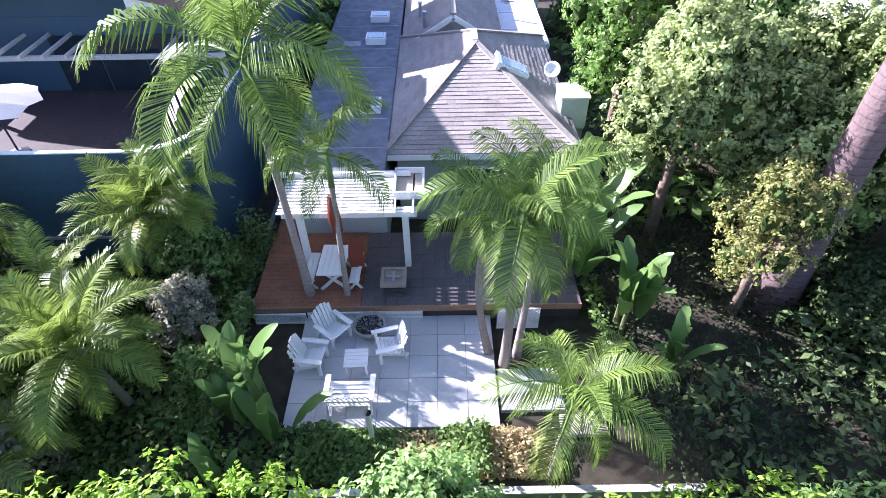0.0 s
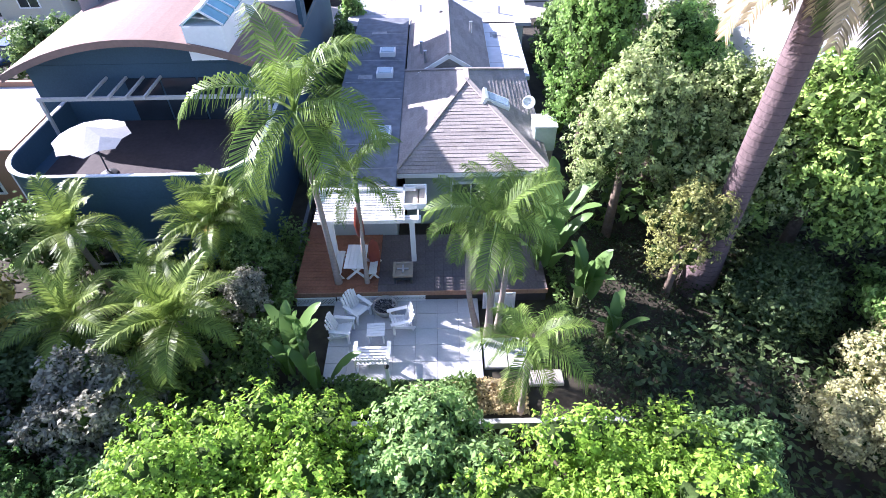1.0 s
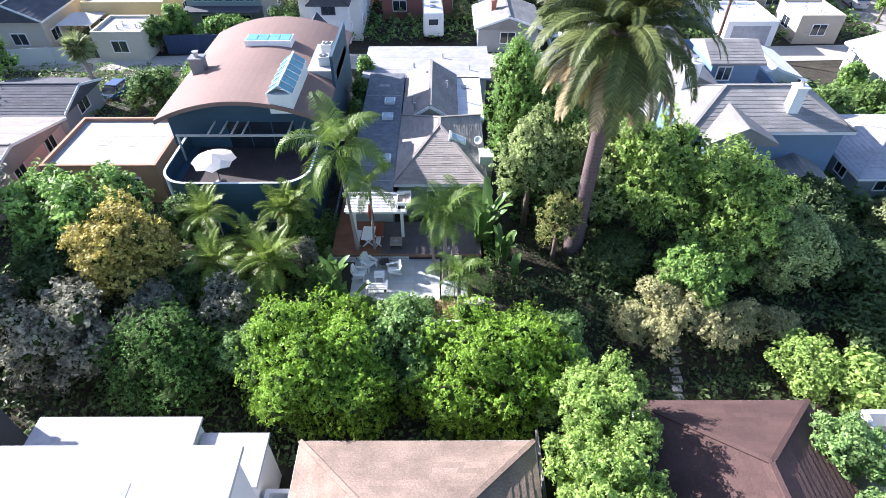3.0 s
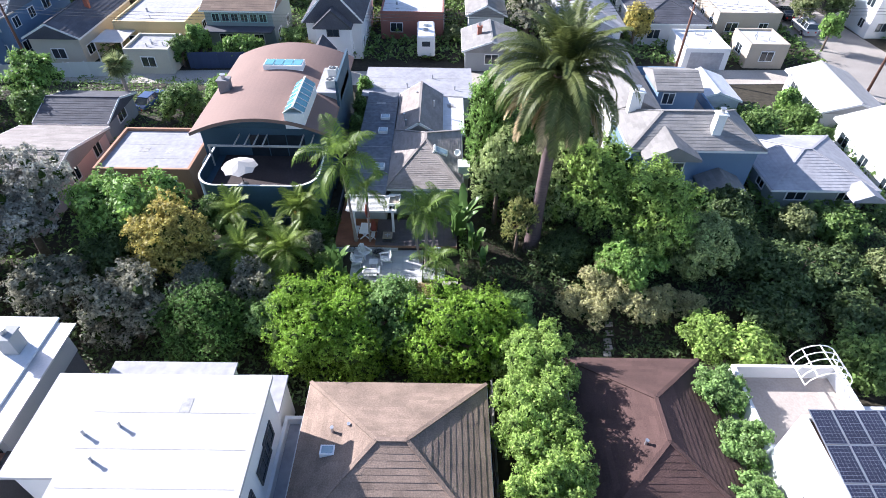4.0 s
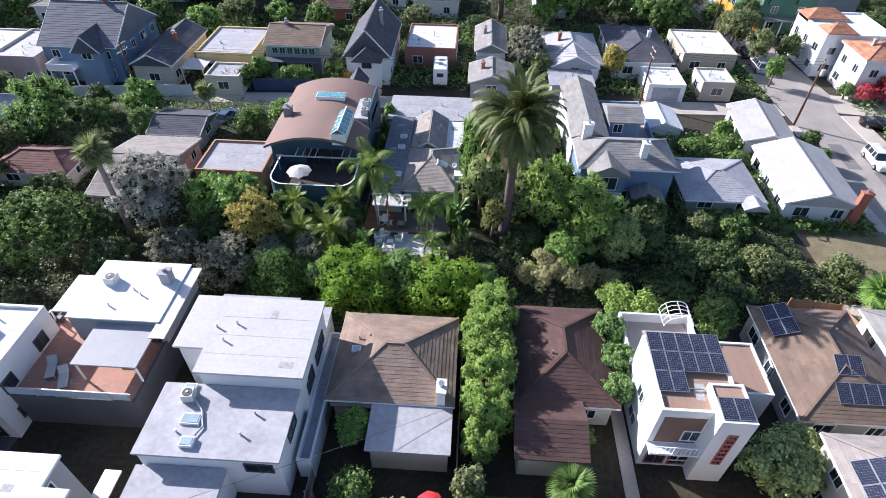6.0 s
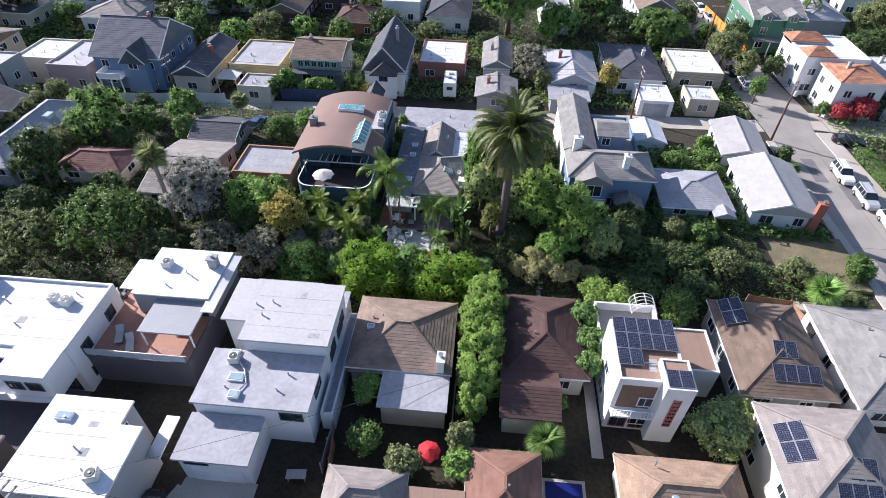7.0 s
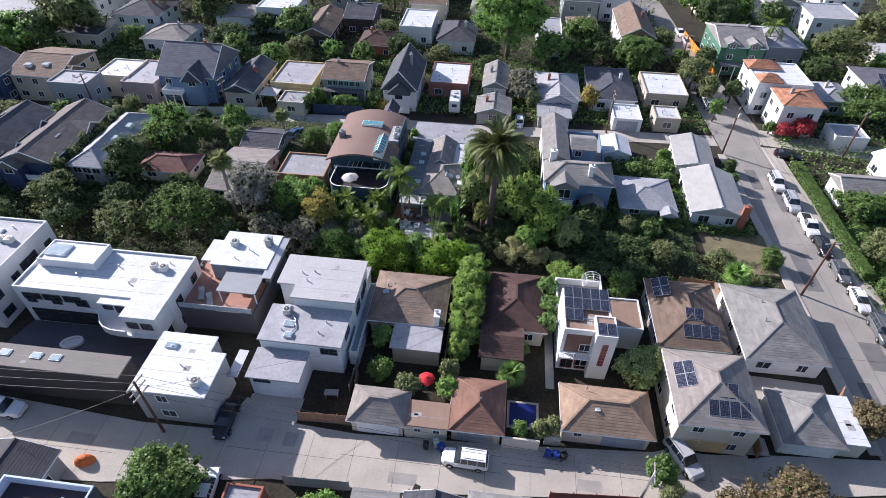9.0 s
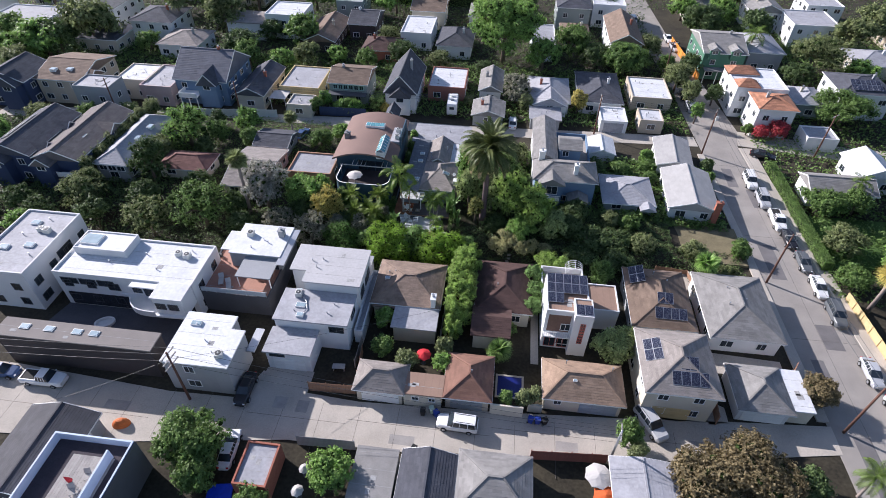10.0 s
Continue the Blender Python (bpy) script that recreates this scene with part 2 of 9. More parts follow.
def part(name, solid, material, parent, label="", smooth=False, bevel=0.0, m=None):
    """One mesh object under a thing or under a part. solid may be a ready mesh."""
    me = solid if isinstance(solid, bpy.types.Mesh) else solid.mesh(name, material, smooth, bevel)
    ob = new(name, me)
    ob.parent = parent
    if m is not None:
        ob.matrix_basis = m
    if label:
        ob["label"] = label
    if isinstance(solid, Solid) and solid.courses:
        tagged(part("shingle_layer", solid.courses, material, ob), kind="stuff")
    return ob


def thing(name, label, category, m=None, group="", kind=""):
    ob = new(name)
    ob.empty_display_size = 0.2
    ob.matrix_basis = m if m is not None else Matrix()
    return tagged(ob, label, category, group, kind)


def single(name, solid, material, label, category, m=None, group="", kind="", smooth=False, bevel=0.0):
    ob = new(name, solid if isinstance(solid, bpy.types.Mesh) else solid.mesh(name, material, smooth, bevel))
    if m is not None:
        ob.matrix_basis = m
    return tagged(ob, label, category, group, kind)


def step01(a, b, v):
    t = min(1, max(0, (v - a) / (b - a)))
    return t * t * (3 - 2 * t)


def ground_z(x, y):
    """The gardens north of the wooded strip stand a little higher than the alley; the strip itself lies lower."""
    raised = 0.75 * step01(4.2, 5.4, y) * (1 - step01(32, 40, y)) * (1 - step01(36, 48, x)) * step01(-90, -60, x)
    return raised - 0.6 * step01(-3, -0.5, y) * (1 - step01(3.0, 4.6, y)) * (1 - step01(40, 50, x))


# ---- ground, roads ----
def build_ground():
    fine_x, fine_y = list(np.arange(-90, 112, 2.0)), list(np.arange(-50, -6, 2.0)) + list(np.arange(-6, 8, 0.4)) + list(np.arange(8, 112, 2.0))
    xs = [-1500, -900, -500, -300, -200, -140] + fine_x + [140, 200, 300, 500, 900, 1500]
    ys = [-1500, -900, -500, -250, -120, -70] + fine_y + [140, 200, 300, 500, 900, 1500]
    v = [(x, y, ground_z(x, y) - 0.02 + (0.05 * noise.noise((x * 0.3, y * 0.3, 0)) if -90 < x < 110 and -50 < y < 110 else 0)) for y in ys for x in xs]
    w = len(xs)
    f = [(j * w + i, j * w + i + 1, (j + 1) * w + i + 1, (j + 1) * w + i) for j in range(len(ys) - 1) for i in range(w - 1)]
    me = bpy.data.meshes.new("ground")
    me.from_pydata(v, [], f)
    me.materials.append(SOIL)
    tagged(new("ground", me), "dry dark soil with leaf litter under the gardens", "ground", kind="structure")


build_ground()


def slab(name, outline, z, material, label, category, thick=0.25, parent=None):
    ob = single(name, Solid().prism(outline, z - thick, z), material, label, category, kind="structure")
    return ob


alley = slab("road_alley", [(-95, -35.5), (-47, -34.4), (-27, -33.2), (-10, -30.8), (3, -30.6), (18, -29.2), (33, -27.9), (53, -24.6), (53, -21.0), (41, -21.9), (28.5, -23.1), (13, -24.2), (-3, -24.9), (-9.6, -24.5), (-16, -22.0), (-17.6, -26.2), (-26.3, -26.4), (-47, -25.0), (-95, -25.0)], 0.06, CONCRETE, "pale worn concrete alley with patched joints", "alley")
street = slab("road_street", [(53, -60), (63.6, -60), (62.2, -14), (61.2, 2), (59.4, 30), (59.0, 43), (60.5, 49), (57.8, 74), (55.2, 99), (53.5, 130), (50, 220), (40, 220), (45.4, 130), (47.6, 99), (49.6, 74), (51.3, 40), (52.3, 10)], 0.04, ASPHALT, "worn grey asphalt street with patches", "street")
back_alley = slab("road_back_alley", [(-95, 33), (-60, 35.5), (-45, 37.5), (-20, 38.8), (5, 39.5), (30, 40.5), (51, 41.5), (50.8, 45.2), (31, 44.3), (5, 42.8), (-20, 42.8), (-45, 41.3), (-95, 37)], 0.05, CONCRETE, "pale concrete back alley between garages", "alley")
east_alley = slab("road_east_alley", [(59.1, 43), (79, 40), (120, 38), (120, 43), (80, 45.5), (60.4, 48.8)], 0.05, CONCRETE, "pale concrete side alley off the street", "alley")
walk_e = slab("pavement_east", [(63.6, -60), (66, -60), (64.4, -14), (63.4, 2), (61.9, 30), (61.6, 42), (59.0, 42), (59.4, 30), (61.2, 2), (62.2, -14)], 0.16, CONCRETE, "concrete pavement with kerb beside the street", "pavement", 0.4)
walk_w = slab("pavement_west", [(51.6, -20.5), (53, -20.5), (52.3, 10), (51.4, 38.5), (50.2, 38.5), (51.0, 10)], 0.16, CONCRETE, "narrow concrete pavement with kerb", "pavement", 0.4)

def road_marks(road, name, rects, material, z):
    """Joints or repair patches laid flush into a road surface."""
    for x0, x1, y0, y1 in rects:
        part(name, Solid().box(x0, x1, y0, y1, z - 0.05, z + 0.004), material, road)


JOINT = mat("tar_filled_joint", (0.12, 0.11, 0.1), 0.9, 0.3, 8, 1, 0.1)
PATCH = mat("dark_asphalt_patch", (0.17, 0.16, 0.16), 0.95, 0.2, 20, 0.6, 0.3)
road_marks(alley, "joint", [(-44 + 4.6 * k, -43.965 + 4.6 * k, -33.0 + 0.1 * k, -26.6 + 0.14 * k) for k in range(20)], JOINT, 0.06)
road_marks(alley, "joint", [(-46, -27, -30.2, -30.16), (-16, -4, -28.0, -27.96), (-4, 13, -27.4, -27.36), (13, 28, -26.3, -26.26), (28, 44, -25.6, -25.56)], JOINT, 0.06)
road_marks(alley, "repair_patch", [(-13.2, -11.6, -27.0, -25.4), (-10.3, -8.9, -27.2, -25.6), (1.5, 4.4, -29.8, -28.6), (20.5, 23.0, -28.2, -27.0), (-33.0, -30.0, -29.6, -28.4), (36, 39, -26.2, -25.0)], mat("grey_repair_concrete", (0.34, 0.32, 0.3), 0.9, 0.2, 12, 0.8, 0.2), 0.06)
road_marks(street, "repair_patch", [(56.4, 58.6, 22.0, 27.5), (54.0, 56.2, 4.0, 12.0), (57.0, 59.5, -9.0, -4.6), (54.2, 55.8, -16.0, -11.0), (53.6, 55.4, 28.0, 34.0), (55.0, 57.0, -30.0, -22.0)], PATCH, 0.04)
road_marks(street, "joint", [(56.9, 56.94, -50, 40), (52.6, 60.8, 14.0, 14.05), (53.0, 61.5, -7.6, -7.55), (52.2, 59.6, 35.0, 35.05)], JOINT, 0.04)

# ---- houses ----
WINDOWS = {}


def add_window(parent, face, u, z, w, h, x0, x1, y0, y1, frame_mat=WHITE):
    """A framed window set on one wall; u runs along the wall from its middle."""
    key = (round(w, 1), round(h, 1), frame_mat.name)
    if key not in WINDOWS:
        fr = Solid().ring(-w / 2, w / 2, 0, h, 0.08, -0.08, 0.0)
        WINDOWS[key] = fr.mesh("window", frame_mat), Solid().box(-w / 2, w / 2, -0.03, 0.02, 0, h).mesh("pane", GLASS), Solid().box(-0.025, 0.025, -0.06, -0.03, 0, h).mesh("mullion", frame_mat)
    fm, pm, mm = WINDOWS[key]
    cx, cy = (x0 + x1) / 2, (y0 + y1) / 2
    m = {"S": pose(cx + u, y0, z), "N": pose(cx - u, y1, z, 0, 0, 180), "E": pose(x1, cy + u, z, 0, 0, 90), "W": pose(x0, cy - u, z, 0, 0, -90)}[face]
    win = part("window", fm, None, parent, m=m)
    part("pane", pm, None, win)
    part("mullion", mm, None, win)
    return win


def lay_courses(s, e0, e1, u0, u1, course, rng):
    """Overlapping shingle or tile pieces in courses up one slope, from the eave e0-e1 to the upper edge u0-u1."""
    e0, e1, u0, u1 = (Vector(q) for q in (e0, e1, u0, u1))
    along = (e1 - e0).normalized()
    up = u0 - e0
    nrm = along.cross(up).normalized()
    n = max(3, int((up - along * up.dot(along)).length / course))
    for k in range(n):
        a0, a1, b0, b1 = e0.lerp(u0, k / n), e1.lerp(u1, k / n), e0.lerp(u0, (k + 1) / n), e1.lerp(u1, (k + 1) / n)
        m = max(1, int((a1 - a0).length / (course * 3)))
        cuts = [0.0] + [(i + rng.uniform(-0.35, 0.35)) / m for i in range(1, m)] + [1.0]
        for p, q in zip(cuts, cuts[1:]):
            lift = nrm * rng.uniform(0.014, 0.026)
            c = len(s.v)
            s.v += [tuple(w) for w in (a0.lerp(a1, p) + lift, a0.lerp(a1, q) + lift, b0.lerp(b1, q) + nrm * 0.004, b0.lerp(b1, p) + nrm * 0.004, a0.lerp(a1, p), a0.lerp(a1, q))]
            s.f += [(c, c + 1, c + 2, c + 3), (c + 4, c + 5, c + 1, c)]


def roof_solid(kind, x0, x1, y0, y1, z, rise, over, course=0.3, inset=None):
    s = Solid()
    a, b, c, d = x0 - over, x1 + over, y0 - over, y1 + over
    t = 0.16
    low, high = [(a, c, z - t), (b, c, z - t), (b, d, z - t), (a, d, z - t)], [(a, c, z), (b, c, z), (b, d, z), (a, d, z)]
    if kind == "gx":
        ridge = [(a, (c + d) / 2, z + rise), (b, (c + d) / 2, z + rise)]
    elif kind == "gy":
        ridge = [((a + b) / 2, c, z + rise), ((a + b) / 2, d, z + rise)]
    else:
        w, dd = b - a, d - c
        if w >= dd:
            ridge = [(a + dd / 2 * 0.95, (c + d) / 2, z + rise), (b - dd / 2 * 0.95, (c + d) / 2, z + rise)]
        else:
            ridge = [((a + b) / 2, c + (inset or w / 2 * 0.95), z + rise), ((a + b) / 2, d - w / 2 * 0.95, z + rise)]
    s.v = low + high + ridge
    s.f = [(3, 2, 1, 0), (0, 1, 5, 4), (1, 2, 6, 5), (2, 3, 7, 6), (3, 0, 4, 7)]
    along_x = abs(ridge[0][1] - ridge[1][1]) < 1e-6
    if along_x:
        faces = [(4, 5, 9, 8), (6, 7, 8, 9), (7, 4, 8), (5, 6, 9)]
    else:
        faces = [(4, 5, 8), (6, 7, 9), (7, 4, 8, 9), (5, 6, 9, 8)]
    s.f += faces
    s.courses = Solid()
    rng = random.Random(round(a * 31 + c * 17 + z, 2))
    for q in faces:
        if kind == "hip" or len(q) == 4:
            lay_courses(s.courses, s.v[q[0]], s.v[q[1]], s.v[q[-1]], s.v[q[2]], course, rng)
    return s, ridge


SEAM = mat("grimy_membrane_lap", (0.36, 0.355, 0.35), 0.85, 0.3, 5, 0.8, 0.1)


def seams(ob, x0, x1, y0, y1, z):
    """Raised laps of a roof membrane, and a repair patch or two."""
    rng = random.Random(round(x1 * 7 + y1 * 13 + z, 2))
    y = y0 + rng.uniform(0.6, 1.6)
    while y < y1 - 0.4:
        part("membrane_lap", Solid().box(x0 + 0.02, x1 - 0.02, y, y + 0.035, z - 0.02, z + 0.008), SEAM, ob)
        y += rng.uniform(1.6, 2.4)
    for _ in range(2):
        x, y, w, d = rng.uniform(x0 + 0.3, x1 - 1.3), rng.uniform(y0 + 0.3, y1 - 1.2), rng.uniform(0.4, 1.0), rng.uniform(0.3, 0.8)
        part("repair_patch", Solid().box(x, x + w, y, y + d, z - 0.02, z + 0.012), SEAM, ob)


def house(label, x0, x1, y0, y1, eave, kind="hip", rise=1.6, wall=CREAM, roof=BROWNROOF, over=0.4, name="house", category="house", windows=True, base=None, group="", rot=0.0, frame_mat=WHITE, inset=None):
    """A house: walls, roof with eaves or a parapet, windows on the sides that show, a door."""
    cx, cy = (x0 + x1) / 2, (y0 + y1) / 2
    g = ground_z(cx, cy) if base is None else base
    ob = thing(name, label, category, pose(cx, cy, 0, 0, 0, rot), group)
    x0, x1, y0, y1 = x0 - cx, x1 - cx, y0 - cy, y1 - cy
    body = Solid()
    if kind == "flat":
        t, p = 0.2, 0.3
        body.parapet(x0, x1, y0, y1, g - 0.5, eave - p - 0.02, eave, t)
        part("wall", body, wall, ob)
        part("roof", Solid().box(x0 + t + 0.003, x1 - t - 0.003, y0 + t + 0.003, y1 - t - 0.003, eave - p - 0.05, eave - p + 0.05), roof, ob)
        seams(ob, x0 + t + 0.1, x1 - t - 0.1, y0 + t + 0.1, y1 - t - 0.1, eave - p + 0.05)
    elif kind == "slab":
        seams(ob, x0, x1, y0, y1, eave)
        body.box(x0, x1, y0, y1, g - 0.5, eave - 0.2)
        part("wall", body, wall, ob)
        part("roof", Solid().box(x0 - over, x1 + over, y0 - over, y1 + over, eave - 0.2, eave), roof, ob)
    else:
        sl, ridge = roof_solid(kind, x0, x1, y0, y1, eave, rise, over, 0.19 if abs(cx) < 5 and 12 < cy < 32 else 0.3 if cy < 45 else 0.42, inset)
        e, r, low = eave - 0.17, eave + rise - 0.14, g - 0.5
        if kind == "gx":
            body.v = [(x, y, z) for x in (x0, x1) for y, z in ((y0, low), (y1, low), (y1, e), ((y0 + y1) / 2, r), (y0, e))]
            body.f = [(4, 3, 2, 1, 0), (5, 6, 7, 8, 9), (0, 1, 6, 5), (1, 2, 7, 6), (2, 3, 8, 7), (3, 4, 9, 8), (4, 0, 5, 9)]
        elif kind == "gy":
            body.v = [(x, y, z) for y in (y0, y1) for x, z in ((x0, low), (x1, low), (x1, e), ((x0 + x1) / 2, r), (x0, e))]
            body.f = [(0, 1, 2, 3, 4), (9, 8, 7, 6, 5), (5, 6, 1, 0), (6, 7, 2, 1), (7, 8, 3, 2), (8, 9, 4, 3), (9, 5, 0, 4)]
        else:
            body.box(x0, x1, y0, y1, low, e)
        part("wall", body, wall, ob)
        rf = part("roof", sl, roof, ob)
        fa, fb, fc, fd = x0 - over, x1 + over, y0 - over, y1 + over
        if kind != "gy":
            for yy in (fc, fd):
                part("fascia", Solid().box(fa - 0.03, fb + 0.03, yy - 0.03, yy + 0.03, eave - 0.2, eave - 0.02), frame_mat, rf)
        if kind != "gx":
            for xx in (fa, fb):
                part("fascia", Solid().box(xx - 0.033, xx + 0.033, fc - 0.02, fd + 0.02, eave - 0.205, eave - 0.025), frame_mat, rf)
        if kind == "gx":
            for xx in (fa, fb):
                for yy in (fc, fd):
                    part("bargeboard", Solid().bar((xx, yy, eave - 0.09), (xx, (fc + fd) / 2, eave + rise - 0.09), 0.06, 0.2), frame_mat, rf)
        if kind == "gy":
            for yy in (fc, fd):
                for xx in (fa, fb):
                    part("bargeboard", Solid().bar((xx, yy, eave - 0.09), ((fa + fb) / 2, yy, eave + rise - 0.09), 0.06, 0.2), frame_mat, rf)
        if kind in ("hip", "gx", "gy"):
            a, b = Vector(ridge[0]), Vector(ridge[1])
            up = Vector((0, 0, 0.03))
            part("ridge_cap", Solid().bar(a + up, b + up, 0.22, 0.08), roof, rf)
            if kind == "hip":
                for q in sl.v[4:8]:
                    end = a if (Vector(q) - a).length < (Vector(q) - b).length else b
                    part("ridge_cap", Solid().bar(Vector(q) + up, end + up, 0.2, 0.07), roof, rf)
    if windows:
        storeys = max(1, int((eave - g) / 2.6))
        sides = "SE" if cx < 8 else "SW"
        for st in range(storeys):
            for face in sides:
                span = (x1 - x0) if face == "S" else (y1 - y0)
                count = max(1, int(span / 3.2))
                for k in range(count):
                    u = (k + 0.5 - count / 2) * span / count
                    add_window(ob, face, u, g + 0.95 + st * 2.75, 1.1 if (k + st) % 3 else 1.5, 1.1, x0, x1, y0, y1, frame_mat)
    return ob


def in_house(ob, x, y, z):
    """A world place in a house's own coordinates."""
    return ob.matrix_basis.inverted() @ Vector((x, y, z))


def vents(ob, places, z):
    """Small plumbing vents on a roof."""
    for x, y in places:
        p = in_house(ob, x, y, z)
        part("roof_vent", Solid().tube([p - Vector((0, 0, 0.2)), p + Vector((0, 0, 0.35)), p + Vector((0, 0, 0.42))], [0.07, 0.07, 0.1], 8), METAL, ob)


def skylight(ob, x, y, z, w, d, lift=0.2):
    p = in_house(ob, x, y, z)
    fr = part("skylight", Solid().box(-w / 2, w / 2, -d / 2, d / 2, -0.3, lift), WHITE, ob, "raised skylight with a pale frame", m=pose(*p))
    part("pane", Solid().box(-w / 2 + 0.08, w / 2 - 0.08, -d / 2 + 0.08, d / 2 - 0.08, lift, lift + 0.03), mat("skylight_glass", (0.35, 0.45, 0.5), 0.15, 0.1, 2, 1, 0, spec=0.8), fr)


def chimney(ob, x, y, z0, z1, w, d, material, label="chimney"):
    p = in_house(ob, x, y, 0)
    c = part("chimney", Solid().box(-w / 2, w / 2, -d / 2, d / 2, z0, z1).box(-w / 2 - 0.08, w / 2 + 0.08, -d / 2 - 0.08, d / 2 + 0.08, z1, z1 + 0.12), material, ob, m=pose(p.x, p.y, 0))
    part("chimney_pot", Solid().tube([(0, 0, z1 + 0.1), (0, 0, z1 + 0.45), (0, 0, z1 + 0.5)], [0.16, 0.16, 0.24], 10), METAL, c)


def air_conditioner(x, y, z, rot=0, s=0.8):
    ob = thing("air_conditioner", "beige rooftop air conditioner with a round fan grille", "air conditioner", pose(x, y, z, 0, 0, rot), "rooftop units")
    part("casing", Solid().box(-s / 2, s / 2, -s / 2, s / 2, 0, s * 0.8), ACMETAL, ob, bevel=0.03)
    part("fan_grille", Solid().tube([(0, 0, s * 0.8), (0, 0, s * 0.84)], [s * 0.4, s * 0.38], 20), CHARCOAL, ob)
    part("fan_hub", Solid().tube([(0, 0, s * 0.84), (0, 0, s * 0.9)], [s * 0.12, s * 0.1], 10), ACMETAL, ob)


PANEL = {}


def solar_array(label, m, cols, rows, w=1.0, h=1.6, skip=()):
    """Solar panels side by side on one slope; m gives the lower left corner, x along and y up the slope."""
    if not PANEL:
        cells = Solid().box(0.03, w - 0.03, 0.03, h - 0.03, 0.03, 0.05)
        PANEL["cells"] = cells.mesh("cell_sheet", SOLAR)
        fr = Solid().parapet(0, w, 0, h, 0, 0.028, 0.055, 0.035)
        PANEL["frame"] = fr.mesh("panel_frame", METAL)
        grid = Solid()
        for k in range(1, 6):
            grid.box(w * k / 6 - 0.003, w * k / 6 + 0.003, 0.04, h - 0.04, 0.045, 0.053)
        for k in range(1, 10):
            grid.box(0.04, w - 0.04, h * k / 10 - 0.003, h * k / 10 + 0.003, 0.045, 0.0525)
        PANEL["grid"] = grid.mesh("contact_grid", mat("silver_contact_lines", (0.3, 0.32, 0.36), 0.5, 0.05, 8, 1, 0.0))
    ob = thing("solar_array", label, "solar panels", m)
    for i in range(cols):
        for j in range(rows):
            if (i, j) in skip:
                continue
            p = part("solar_panel", PANEL["frame"], None, ob, m=pose(i * (w + 0.03), j * (h + 0.03), 0.1))
            part("cell_sheet", PANEL["cells"], None, p)
            tagged(part("contact_grid", PANEL["grid"], None, p), kind="stuff")
    for y in (0.3, rows * h - 0.4):
        part("mounting_rail", Solid().box(0.1, cols * w - 0.1, y, y + 0.06, 0, 0.1), METAL, ob)
    return ob


# south row, between the wooded strip and the alley
s0 = house("white modern house with a flat grey roof and parapet", -57.7, -49.6, -16.1, -3.3, 7.0, "flat", wall=STUCCO, roof=GREYROOF, frame_mat=CHARCOAL)
s1 = house("white modern house with a flat white roof", -47.0, -27.4, -14.4, -6.6, 6.2, "flat", wall=STUCCO, roof=WHITEROOF, frame_mat=CHARCOAL)
s1b = house("long dark garage building with a flat brown-grey roof", -48.0, -28.0, -24.6, -22.0, 5.4, "slab", wall=DARKWALL, roof=mat("grey_brown_roofing", (0.24, 0.215, 0.2), 0.9, 0.12, 10, 0.4, 0.2), over=0.1, category="garage", name="garage", windows=False)
s2 = house("three level house with a red tiled roof terrace", -28.2, -18.0, -13.0, -1.2, 3.6, "flat", windows=False, wall=mat("charcoal_stucco", (0.1, 0.1, 0.11), 0.85, 0.15, 14, 0.5, 0.2), roof=mat("terracotta_terrace_tiles", (0.42, 0.22, 0.16), 0.8, 0.12, 4, 0.6, 0.1, bands=("X", 0.4, 0.15)))
s2b = house("white flat-roofed alley building with a stepped outline", -25.9, -19.8, -25.8, -18.3, 5.5, "slab", wall=GREYWALL, roof=WHITEROOF, over=0.15)
s3 = house("large pale flat-roofed house in stepped blocks", -12.9, -5.6, -12.0, -5.3, 6.7, "slab", wall=STUCCO, roof=mat("off_white_roof_membrane", (0.46, 0.45, 0.455), 0.75, 0.1, 3, 0.3, 0.1), over=0.25, frame_mat=CHARCOAL)
s4 = house("brown shingled bungalow with a hipped roof", -4.0, 4.8, -11.2, -3.4, 3.2, "hip", 1.7, wall=TAN, roof=mat("faded_brown_shingles", (0.25, 0.185, 0.145), 0.9, 0.32, 14, 0.8, 0.6, island=0.13))
s5 = house("maroon shingled bungalow with a hipped roof", 10.1, 17.1, -10.4, -1.4, 3.0, "hip", 1.7, wall=CREAM, roof=MAROON)
s6 = house("white stucco house with solar panels on its flat roof", 18.8, 24.2, -13.4, -7.1, 7.2, "flat", wall=STUCCO, roof=BROWNFLAT)
s7 = house("bungalow with a brown hipped roof and solar panels", 30.9, 38.6, -10.5, 0.0, 3.0, "hip", 1.7, wall=GREYWALL, roof=BROWNROOF)
s8 = house("grey shingled bungalow with a hipped roof", 40.8, 49.6, -11.0, 0.4, 2.9, "hip", 1.9, wall=STUCCO, roof=GREYSHING)
# alley garages
g1 = house("garage with a grey-brown hipped tile roof and white door", -3.3, 2.2, -24.5, -20.8, 2.5, "hip", 1.5, wall=CREAM, roof=TILEGREY, name="garage", category="garage", windows=False)
g2 = house("low garage with a flat brown roof", 2.4, 6.9, -24.5, -21.7, 2.6, "slab", wall=CREAM, roof=BROWNFLAT, over=0.15, name="garage", category="garage", windows=False)
g3 = house("garage with a reddish brown hipped roof", 7.4, 12.5, -24.2, -18.3, 2.5, "hip", 1.5, wall=TAN, roof=mat("reddish_shingles", (0.24, 0.13, 0.095), 0.9, 0.2, 14, 0.8, 0.6, island=0.13), name="garage", category="garage", windows=False)
